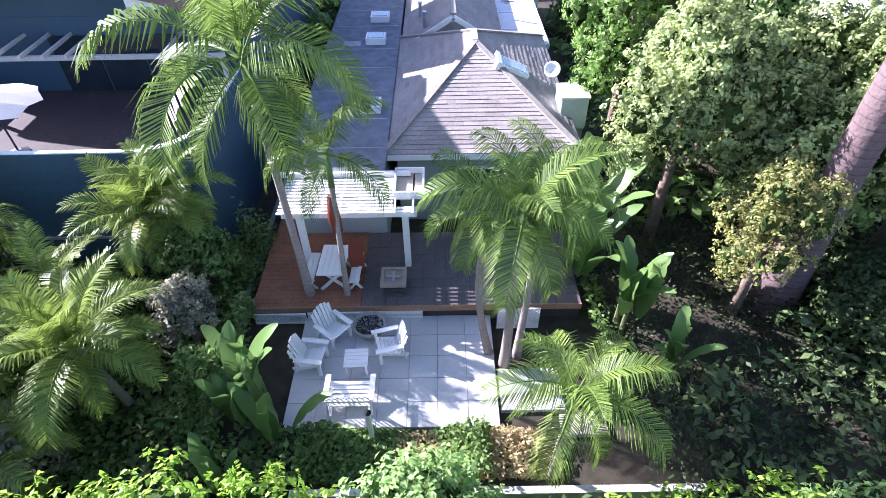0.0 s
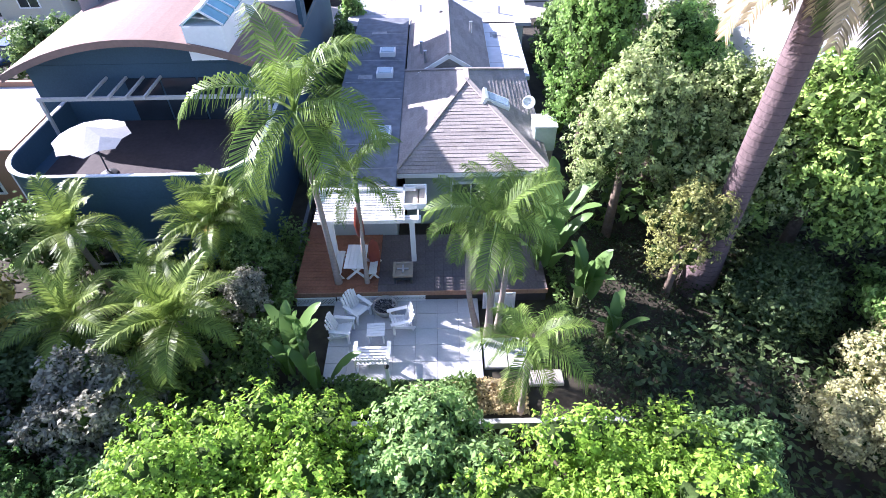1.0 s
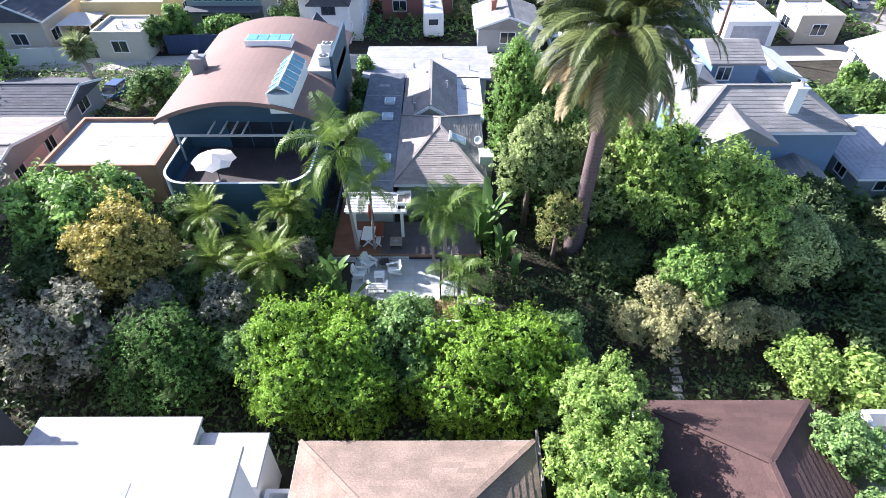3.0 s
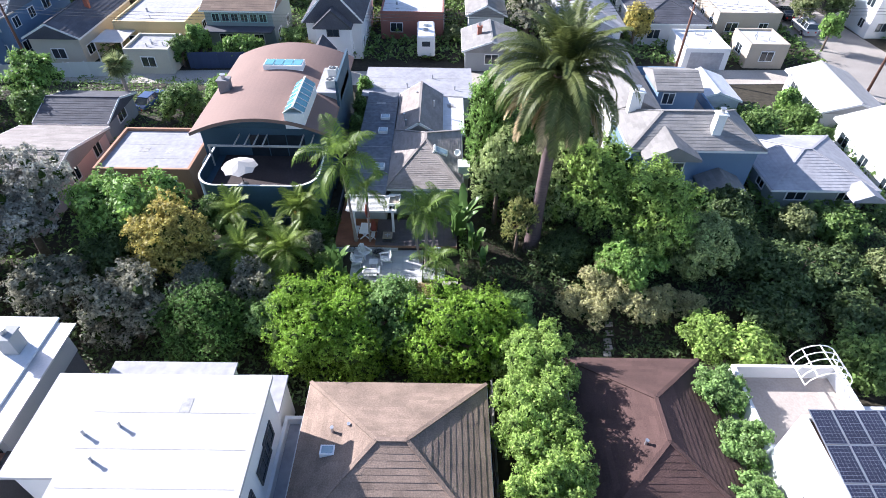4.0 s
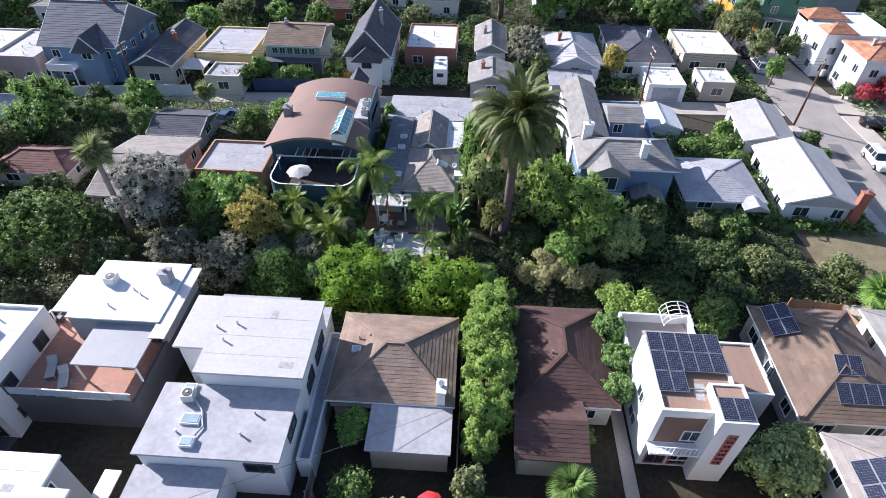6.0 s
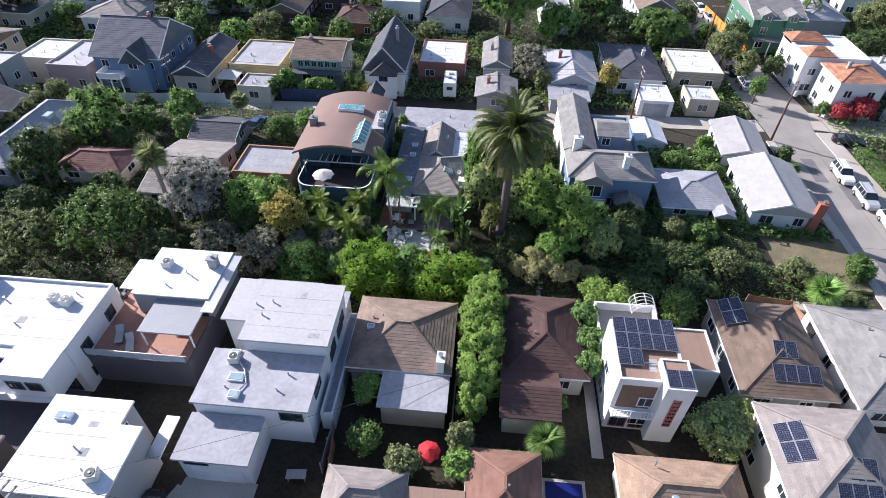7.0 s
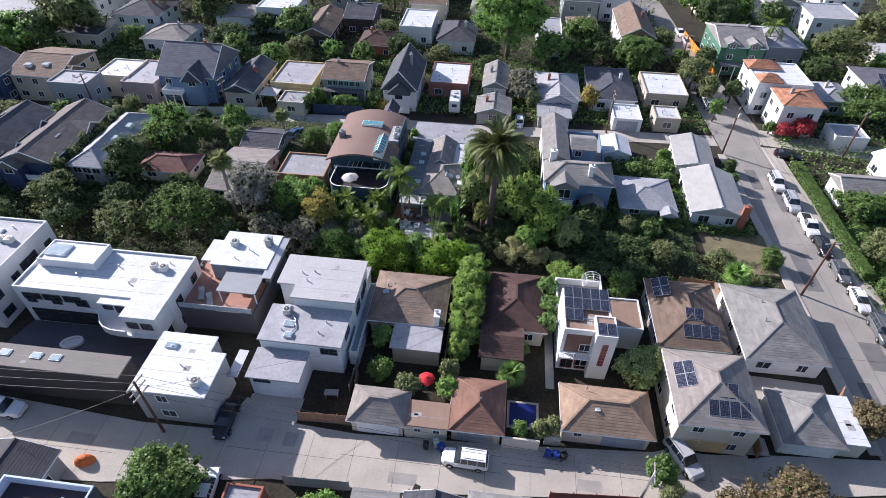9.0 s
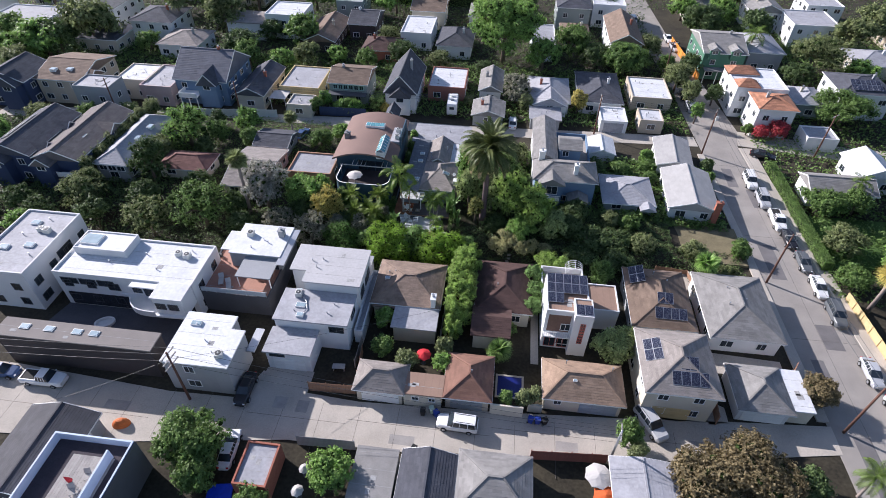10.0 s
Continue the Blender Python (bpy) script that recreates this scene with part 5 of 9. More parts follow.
    for s, za, zb, t0, t1 in ((par, 3.95, 4.95, 0.0, 0.18), (cap, 4.95, 4.99, -0.01, 0.15)):
        cx, cy = 0.4, 17.6
        ins = [(x + (cx - x) * t1 / max(0.1, math.hypot(cx - x, cy - y)), y + (cy - y) * t1 / max(0.1, math.hypot(cx - x, cy - y))) for x, y in out]
        ous = [(x + (cx - x) * t0 / max(0.1, math.hypot(cx - x, cy - y)), y + (cy - y) * t0 / max(0.1, math.hypot(cx - x, cy - y))) for x, y in out]
        n = len(out)
        s.v = [(x, y, z) for z in (za, zb) for ring in (ous, ins) for x, y in ring]
        for i in range(n - 1):
            s.f += [(i, i + 1, 2 * n + i + 1, 2 * n + i), (n + i + 1, n + i, 3 * n + i, 3 * n + i + 1), (2 * n + i, 2 * n + i + 1, 3 * n + i + 1, 3 * n + i), (n + i, n + i + 1, i + 1, i)]
        s.f += [(0, 2 * n, 3 * n, n), (n - 1, 2 * n - 1, 4 * n - 1, 3 * n - 1)]
    part("parapet", par, TEAL, ob)
    part("coping", cap, WHITE, ob, "white parapet coping")
    part("string_course", Solid().box(-2.4, 3.3, 12.55, 12.6, 2.0, 2.08), GREYWALL, ob)
    # reddish floor colour darkened to carry the terrace's shade
    part("terrace_floor", Solid().box(-3.4, 4.3, 13.4, 18.18, 3.95, 3.99), mat("shade_toned_terrace_tiles", (0.05, 0.038, 0.038), 0.8, 0.25, 6, 1, 0.2), ob)
    for k in range(3):
        part("glass_door", Solid().box(-1.2 + k * 1.5, 0.2 + k * 1.5, 18.14, 18.19, 4.0, 5.9), GLASS, ob)
    beam = mat("pale_timber_beam", (0.5, 0.48, 0.45), 0.8, 0.1, 10, 1, 0.2)
    part("beam", Solid().box(-4.0, 5.0, 16.6, 16.72, 5.75, 5.88), beam, ob)
    for x in (-1.9, -1.1, -0.4, 0.3, 3.2, 4.0):
        part("rafter", Solid().bar((x, 16.4, 5.95), (x, 18.2, 5.95), 0.08, 0.1), beam, ob)
    for x in (-3.9, 4.9):
        part("post", Solid().box(x - 0.06, x + 0.06, 16.6, 16.72, 3.95, 5.75), beam, ob)
    add_window(ob, "S", -2.2, 0.9, 1.4, 1.2, -4.4, 5.2, 12.59, 31)
    return ob


barrel_house()
air_conditioner(-7.0, 24.0, 7.3, 10)
air_conditioner(-7.1, 26.2, 7.3, -5)


def parasol(label, x, y, z, r, material, height=2.4, group=""):
    ob = thing("parasol", label, "parasol", pose(x, y, z, 0, 0, 13), group)
    part("pole", Solid().tube([(0, 0, 0), (0, 0, height)], [0.03, 0.025], 8), CHARCOAL, ob)
    part("base", Solid().lathe([(0.3, 0), (0.3, 0.05), (0.1, 0.12)], 16), CHARCOAL, ob)
    can = Solid()
    can.v = [(0, 0, height + 0.05)]
    for k in range(8):
        a, b = math.pi / 4 * k, math.pi / 4 * (k + 0.5)
        can.v += [(r * math.cos(a), r * math.sin(a), height - 0.45), (r * 0.9 * math.cos(b), r * 0.9 * math.sin(b), height - 0.37), (r * math.cos(a) * 0.5, r * math.sin(a) * 0.5, height - 0.17)]
    for k in range(8):
        i, j = 1 + 3 * k, 1 + 3 * ((k + 1) % 8)
        can.f += [(0, i + 2, j + 2), (i + 2, i, i + 1), (i + 2, i + 1, j + 2), (i + 1, j, j + 2)]
    part("canopy", can, material, ob)
    for k in range(8):
        a = math.pi / 4 * k
        part("rib", Solid().bar((0, 0, height), (r * math.cos(a), r * math.sin(a), height - 0.47), 0.02, 0.02), CHARCOAL, ob)
    return ob


CANVAS = mat("off_white_canvas", (0.5, 0.475, 0.45), 0.85, 0.08, 12, 1.0, 0.2)
REDCANVAS = mat("red_canvas", (0.55, 0.03, 0.04), 0.85, 0.1, 12, 1.0, 0.2)
parasol("off-white parasol on the dark terrace", -12.5, 14.2, 3.99, 1.35, CANVAS, 2.0)
parasol("red parasol in a back garden", 3.9, -18.2, 0, 1.0, REDCANVAS, 2.2)
parasol("off-white parasol behind a fence", 24.6, -31.6, 0, 1.5, CANVAS, 2.4)
parasol("white parasol in a small yard", -6.6, -34.6, 0, 0.6, CANVAS, 2.0)
parasol("white parasol in a small yard", -6.6, -37.0, 0, 0.7, CANVAS, 2.0)

# ---- the patio house ----
house("tile-roofed part of the patio house with a hipped roof", -1.4, 3.9, 14.8, 22.9, 3.6, "hip", 1.4, SAGE, TILEGREY, inset=5.0)
rear = house("tile-roofed rear part of the patio house", -1.4, 2.5, 22.4, 30.0, 3.6, "gy", 1.3, SAGE, TILEGREY, over=0.15, windows=False)
# grey membrane darkened and blued for the shade lying on this roof
flat_w = house("flat-roofed wing of the patio house with grey membrane", -4.5, -1.75, 13.45, 30.0, 3.75, "slab", 0, mat("grey_green_stucco", (0.36, 0.4, 0.4), 0.85, 0.06, 20, 0.5, 0.15), mat("blue_shade_roof_membrane", (0.15, 0.165, 0.19), 0.8, 0.25, 3, 1.5, 0.2), over=0.1, windows=False)
for x, y in ((-2.6, 22.6), (-2.6, 25.0), (-2.4, 17.0)):
    skylight(flat_w, x, y, 3.75, 0.8, 0.7, 0.25)
house("white flat-roofed lean-to of the patio house", 2.7, 4.5, 23.0, 30.0, 3.4, "slab", 0, STUCCO, WHITEROOF, over=0.1, windows=False)
rear_g = house("flat white-roofed garage behind the patio house", -5.0, 5.2, 30.3, 36.2, 3.4, "slab", 0, STUCCO, GREYROOF, windows=False, name="garage", category="garage")
vents(rear_g, [(-1.0, 32.0), (1.5, 34.0), (3.8, 31.5)], 3.4)
vents(rear, [(-0.8, 24.0), (1.8, 26.5), (0.2, 28.2), (-0.6, 22.9)], 4.4)
sky_w = thing("roof_window", "tilted white-framed skylight on the tiled roof", "skylight", pose(2.5, 18.4, 4.42, 0, 24, 0) @ Matrix.Scale(0.72, 4))
part("frame", Solid().box(-0.75, 0.75, -0.55, 0.55, -0.15, 0.22), WHITE, sky_w)
part("pane", Solid().box(-0.62, 0.62, -0.42, 0.42, 0.22, 0.25), mat("skylight_glass", (0.35, 0.45, 0.5)), sky_w)
part("flashing", Solid().box(-0.95, -0.75, -0.65, 0.65, -0.1, 0.3), WHITE, sky_w)
cab = thing("evaporative_cooler", "pale green rooftop cooler cabinet", "cooler", pose(4.35, 16.9, 3.2))
part("casing", Solid().box(-0.45, 0.45, -0.5, 0.5, 0, 1.1), mat("pale_green_metal", (0.5, 0.58, 0.53), 0.5, 0.08, 8, 1, 0.05), cab, bevel=0.03)
part("lid", Solid().box(-0.48, 0.48, -0.53, 0.53, 1.1, 1.16), WHITE, cab)
part("support_post", Solid().box(-0.4, 0.4, -0.45, 0.45, -3.0, 0), GREYWOOD, cab)
dish = thing("satellite_dish", "small white satellite dish on the roof edge", "satellite dish", pose(3.9, 18.4, 4.0) @ Matrix.Scale(0.72, 4))
part("reflector", Solid().lathe([(0.02, 0.0), (0.2, 0.02), (0.38, 0.1), (0.4, 0.12), (0.38, 0.13), (0.2, 0.05), (0.02, 0.03)], 20), WHITE, dish, smooth=True, m=pose(0, 0, 0.5, 50, 0, -20))
part("mast", Solid().tube([(0, 0, -0.7), (0, 0, 0.5)], [0.03, 0.03], 8), METAL, dish)
part("arm", Solid().tube([(0, 0, 0.5), (0.1, -0.35, 0.65)], [0.015, 0.015], 6), METAL, dish)

# terrace slabs, deck and lattice
PZ, DZ = 0.9, 1.35
SLAB = mat("pale_grey_patio_tiles", (0.5, 0.5, 0.5), 0.85, 0.08, 14, 0.8, 0.15)
patio = thing("floor_patio", "pale grey square patio tiles with thin joints", "patio", kind="structure")
part("bed", Solid().box(-3.9, 1.3, 6.85, 10.3, 0.1, PZ - 0.03), mat("patio_mortar", (0.3, 0.3, 0.3), 0.9, 0.1, 14, 1, 0.2), patio)
tw, td = 5.2 / 7, 3.45 / 5
tile_mesh = Solid().box(0.006, tw - 0.006, 0.006, td - 0.006, PZ - 0.05, PZ).mesh("tile", SLAB, bevel=0.004)
for i in range(7):
    for j in range(5):
        part("tile", tile_mesh, None, patio, m=pose(-3.9 + i * tw, 6.85 + j * td, 0.003 * ((i * 7 + j * 3) % 3)))
side = thing("floor_side_patio", "pale concrete side slabs beside the patio", "patio", kind="structure")
for k in range(2):
    part("slab", Solid().box(1.36 + k * 0.8, 2.12 + k * 0.8, 7.3, 8.5, 0.2, PZ - 0.05), SLAB, side)
steps = thing("garden_steps", "pale stone garden steps below the patio", "steps")
for k, (x, y, z) in enumerate(((3.3, 6.9, 0.85), (3.6, 6.35, 0.7), (3.8, 5.8, 0.5))):
    part("step", Solid().box(x - 0.55, x + 0.55, y - 0.28, y + 0.28, z - 0.3, z), CONCRETE, steps, bevel=0.02)
deck = thing("floor_deck", "raised deck of red-brown timber boards", "deck", kind="structure")
part("frame", Solid().box(-5.3, -0.3, 10.32, 13.42, 0.5, DZ - 0.04), DARKWALL, deck)
nb = 20
for k in range(nb):
    y0, y1 = 10.3 + k * 0.156, 10.3 + k * 0.156 + 0.148
    part("plank", Solid().box(-5.32, -2.32, y0, y1, DZ - 0.035, DZ + 0.002 * (k % 3)), REDWOOD, deck)
GREYTILE = mat("dark_grey_brown_deck_tiles", (0.13, 0.11, 0.11), 0.8, 0.2, 12, 1.5, 0.2)
dt = Solid().box(0.005, 0.335, 0.005, 0.335, DZ - 0.035, DZ).mesh("paver", GREYTILE)
for i in range(18):
    for j in range(9):
        part("paver", dt, None, deck, m=pose(-2.31 + i * 0.34, 10.3 + j * 0.342, 0))
part("deck_edge", Solid().box(-2.31, 3.82, 10.26, 10.3, DZ - 0.2, DZ), FENCEWOOD, deck)
part("deck_edge", Solid().box(-5.34, -2.31, 10.26, 10.3, DZ - 0.2, DZ), FENCEWOOD, deck)
part("frame", Solid().box(-0.3, 3.8, 10.32, 13.42, 0.5, DZ - 0.04), DARKWALL, deck)
walk_side = slab("floor_side_walk", [(-5.3, 13.42), (-4.6, 13.42), (-4.6, 22), (-5.3, 22)], DZ - 0.05, REDWOOD, "narrow timber walk beside the house", "deck", 0.5)


def lattice(label, x0, x1, y, z0, z1, rot=0, cell=0.1):
    ob = thing("lattice_panel", label, "lattice", pose(x0, y, 0, 0, 0, rot))
    w = x1 - x0
    part("rail", Solid().box(0, w, -0.02, 0.02, z1 - 0.06, z1), WHITE, ob)
    part("rail", Solid().box(0, w, -0.02, 0.02, z0, z0 + 0.05), WHITE, ob)
    s = Solid()
    h = z1 - z0
    for dirn, yy in ((1, -0.008), (-1, 0.008)):
        k = -h
        while k < w:
            a, b = max(0, k), min(w, k + h)
            if b - a > 0.02:
                za, zb = (a - k), (b - k)
                s.bar((a, yy, z0 + (za if dirn > 0 else h - za)), (b, yy, z0 + (zb if dirn > 0 else h - zb)), 0.012, 0.032)
            k += cell
    tagged(part("lattice_slats", s, WHITE, ob), kind="stuff")
    return ob


lattice("white diamond lattice under the timber deck", -5.3, -3.85, 10.2, 0.78, 1.18)
lattice("white diamond lattice under the timber deck", -3.8, -0.6, 10.23, 0.92, 1.18)
lattice("white diamond lattice screen beside the palms", 1.45, 2.6, 9.9, 0.8, 1.6)

# pergola
perg = thing("pergola", "white timber pergola over the deck", "pergola")
for x in (-3.95, -1.03):
    part("post", Solid().box(x - 0.09, x + 0.09, 11.82, 12.0, DZ, 3.3), WHITE, perg, bevel=0.01)
part("beam", Solid().box(-4.4, -0.7, 11.8, 11.9, 3.28, 3.46), WHITE, perg)
part("beam", Solid().box(-4.4, -0.7, 11.93, 12.03, 3.28, 3.46), WHITE, perg)
part("ledger", Solid().box(-4.4, -0.7, 13.36, 13.43, 3.28, 3.46), WHITE, perg)
for k in range(8):
    x = -4.3 + k * 0.5
    part("rafter", Solid().box(x - 0.025, x + 0.025, 11.6, 13.5, 3.46, 3.58), WHITE, perg)
slat = Solid().box(-4.45, -1.35, -0.035, 0.035, 3.58, 3.62).mesh("slat", WHITE)
for k in range(13):
    part("slat", slat, None, perg, m=pose(0, 11.62 + k * 0.15, 0))
box_ = thing("planter_box", "white-edged roof hatch box beside the pergola", "hatch", pose(-0.95, 12.9, 3.5))
part("rim", Solid().parapet(-0.4, 0.45, -0.6, 0.6, 0, 0.05, 0.25, 0.05), WHITE, box_)
part("panel", Solid().box(-0.34, 0.39, -0.54, 0.54, 0.05, 0.08), TAN, box_)
single("roof_gutter", Solid().box(-4.75, -0.9, 13.25, 13.35, 3.62, 3.75), WHITE, "white gutter along the flat roof edge", "gutter")

# furniture
CHAIRWHITE = mat("white_painted_wood", (0.8, 0.8, 0.8), 0.55, 0.05, 20, 2, 0.08)


def slatted_chair(label, x, y, rot, width=0.62, group="white chairs on the patio", name="garden_chair"):
    ob = thing(name, label, "chair" if width < 1 else "bench", pose(x, y, PZ + 0.006, 0, 0, rot), group if width < 1 else "")
    w = width / 2
    for s in (-1, 1):
        part("front_leg", Solid().box(s * w - 0.03, s * w + 0.03, -0.36, -0.28, 0, 0.55), CHAIRWHITE, ob)
        part("side_rail", Solid().bar((s * (w - 0.06), -0.32, 0.36), (s * (w - 0.06), 0.42, 0.06), 0.04, 0.12), CHAIRWHITE, ob)
        part("armrest", Solid().box(s * (w + 0.02) - 0.065, s * (w + 0.02) + 0.065, -0.42, 0.3, 0.55, 0.58), CHAIRWHITE, ob)
        part("rear_leg", Solid().bar((s * w, 0.26, 0.56), (s * w, 0.34, 0), 0.05, 0.05), CHAIRWHITE, ob)
    for k in range(6):
        y0 = -0.34 + k * 0.1
        part("seat_slat", Solid().box(-w + 0.02, w - 0.02, y0, y0 + 0.085, 0.38 - k * 0.035, 0.4 - k * 0.035), CHAIRWHITE, ob)
    n = max(6, int(width / 0.11))
    for k in range(n):
        xx = -w + 0.05 + (width - 0.1) * k / (n - 1)
        top = 1.0 - 0.16 * (abs(k - (n - 1) / 2) / ((n - 1) / 2)) ** 2 * (1 if width < 1 else 0.2)
        part("back_slat", Solid().bar((xx, 0.2, 0.22), (xx * 1.06, 0.42, top if width < 1 else 0.85), 0.085 if width < 1 else 0.05, 0.02), CHAIRWHITE, ob)
    part("back_rail", Solid().box(-w, w, 0.37, 0.4, 0.6, 0.67), CHAIRWHITE, ob)
    return ob


slatted_chair("white slatted wooden garden chair beside the fire bowl", -3.0, 9.6, -130 + 180)
slatted_chair("white slatted wooden garden chair beside the low table", -3.45, 8.7, 82)
slatted_chair("white slatted wooden garden chair beside the low table", -1.42, 9.05, -75)
slatted_chair("white slatted wooden garden bench at the patio edge", -2.3, 7.55, 180, 1.05, name="garden_bench")
low = thing("side_table", "small square white wooden table", "table", pose(-2.25, 8.55, PZ + 0.006, 0, 0, 2))
for k in range(5):
    part("top_board", Solid().box(-0.3, 0.3, -0.28 + k * 0.113, -0.175 + k * 0.113, 0.44, 0.465), CHAIRWHITE, low)
for sx in (-1, 1):
    for sy in (-1, 1):
        part("leg", Solid().box(sx * 0.25 - 0.025, sx * 0.25 + 0.025, sy * 0.23 - 0.025, sy * 0.23 + 0.025, 0, 0.44), CHAIRWHITE, low)
bowl = thing("fire_bowl", "round concrete fire bowl filled with dark lava stones", "fire bowl", pose(-2.02, 9.72, PZ + 0.006))
part("rim", Solid().lathe([(0.28, 0), (0.4, 0.2), (0.45, 0.36), (0.45, 0.4), (0.4, 0.4), (0.38, 0.3), (0.05, 0.28)], 28), mat("weathered_concrete_bowl", (0.3, 0.28, 0.26), 0.85, 0.2, 12, 2, 0.2), bowl, smooth=True)
rng_b = np.random.default_rng(3)
stones = Solid()
for _ in range(420):
    a, r = rng_b.uniform(0, 6.28), 0.37 * math.sqrt(rng_b.random())
    c = (r * math.cos(a), r * math.sin(a), 0.31)
    n0 = len(stones.v)
    q = 0.014 + 0.014 * rng_b.random()
    stones.v += [(c[0] + q, c[1], c[2]), (c[0], c[1] + q, c[2]), (c[0] - q, c[1], c[2]), (c[0], c[1] - q, c[2]), (c[0], c[1], c[2] + q), (c[0], c[1], c[2] - q)]
    stones.f += [tuple(n0 + i for i in t) for t in ((0, 1, 4), (1, 2, 4), (2, 3, 4), (3, 0, 4), (1, 0, 5), (2, 1, 5), (3, 2, 5), (0, 3, 5))]
tagged(part("lava_stones", stones, mat("dark_lava", (0.035, 0.035, 0.04), 0.9, 0.4, 20, 3, 0.3), bowl), kind="stuff")
fire = thing("fire_table", "square metal fire pit with a mesh guard", "fire pit", pose(-1.4, 11.0, DZ))
part("tray", Solid().box(-0.34, 0.34, -0.34, 0.34, 0.2, 0.24), CHARCOAL, fire)
for s in (-1, 1):
    for t in (-1, 1):
        part("leg", Solid().box(s * 0.3 - 0.025, s * 0.3 + 0.025, t * 0.3 - 0.025, t * 0.3 + 0.025, 0, 0.44), CHARCOAL, fire)
part("rim", Solid().parapet(-0.36, 0.36, -0.36, 0.36, 0.36, 0.4, 0.46, 0.09), mat("tan_metal_rim", (0.33, 0.28, 0.22), 0.6, 0.1, 10, 1, 0.1), fire)
part("burner", Solid().box(-0.2, 0.2, -0.03, 0.03, 0.42, 0.47).box(-0.03, 0.03, -0.2, 0.2, 0.425, 0.465), METAL, fire)
ptab = thing("picnic_table", "long white wooden picnic table on the deck", "table", pose(-3.1, 11.4, DZ, 0, 0, -2))
for k in range(5):
    part("top_board", Solid().box(-0.38 + k * 0.153, -0.235 + k * 0.153, -0.62, 0.62, 0.71, 0.75), CHAIRWHITE, ptab)
for y in (-0.45, 0.45):
    part("crossed_leg", Solid().bar((-0.36, y, 0), (0.3, y, 0.71), 0.04, 0.09), CHAIRWHITE, ptab)
    part("crossed_leg", Solid().bar((0.36, y + 0.045, 0), (-0.3, y + 0.045, 0.71), 0.04, 0.09), CHAIRWHITE, ptab)
for x in (-0.66, 0.62):
    b = thing("picnic_bench", "long white wooden bench beside the picnic table", "bench", pose(-3.1 + x, 11.4, DZ, 0, 0, -2), "benches at the picnic table")
    for k in range(2):
        part("seat_board", Solid().box(-0.14 + k * 0.145, -0.005 + k * 0.145, -0.62, 0.62, 0.41, 0.45), CHAIRWHITE, b)
    for y in (-0.45, 0.45):
        part("crossed_leg", Solid().bar((-0.17, y, 0), (0.13, y, 0.41), 0.035, 0.07), CHAIRWHITE, b)
        part("crossed_leg", Solid().bar((0.17, y + 0.04, 0), (-0.13, y + 0.04, 0.41), 0.035, 0.07), CHAIRWHITE, b)
single("surfboard", Solid().tube([(0, 0, -0.95), (0, 0, -0.8), (0, 0, -0.4), (0, 0, 0.2), (0, 0, 0.7), (0, 0, 0.95)], [0.03, 0.16, 0.25, 0.27, 0.2, 0.02], 14), mat("varnished_red_wood", (0.22, 0.05, 0.03), 0.4, 0.15, 8, 1, 0.05), "red-brown wooden board standing against a palm trunk", "board", pose(-2.45, 11.45, DZ + 0.78, 0, 0, 12) @ Matrix.Diagonal((0.8, 0.2, 0.8, 1)), smooth=True)

# garden walls and posts round the patio
single("wall_garden", Solid().box(-3.4, 5.6, 5.2, 5.36, -0.6, 1.0), mat("whitewashed_block", (0.5, 0.49, 0.45), 0.9, 0.2, 10, 1, 0.3), "low whitewashed garden wall below the patio", "wall", kind="structure")
single("wall_side", Solid().box(-5.75, -5.6, 6.5, 22.0, 0.3, 1.15), mat("grey_render_wall", (0.2, 0.21, 0.23), 0.9, 0.2, 10, 1, 0.3), "grey rendered garden wall beside the deck", "wall", kind="structure")
lampost = thing("post_lamp", "slim white post with a dark cap", "post", pose(-1.72, 6.6, 0.6))
part("shaft", Solid().box(-0.05, 0.05, -0.05, 0.05, 0, 1.35), WHITE, lampost)
part("cap", Solid().lathe([(0.07, 1.35), (0.08, 1.4), (0.02, 1.48)], 10), BLACK, lampost)
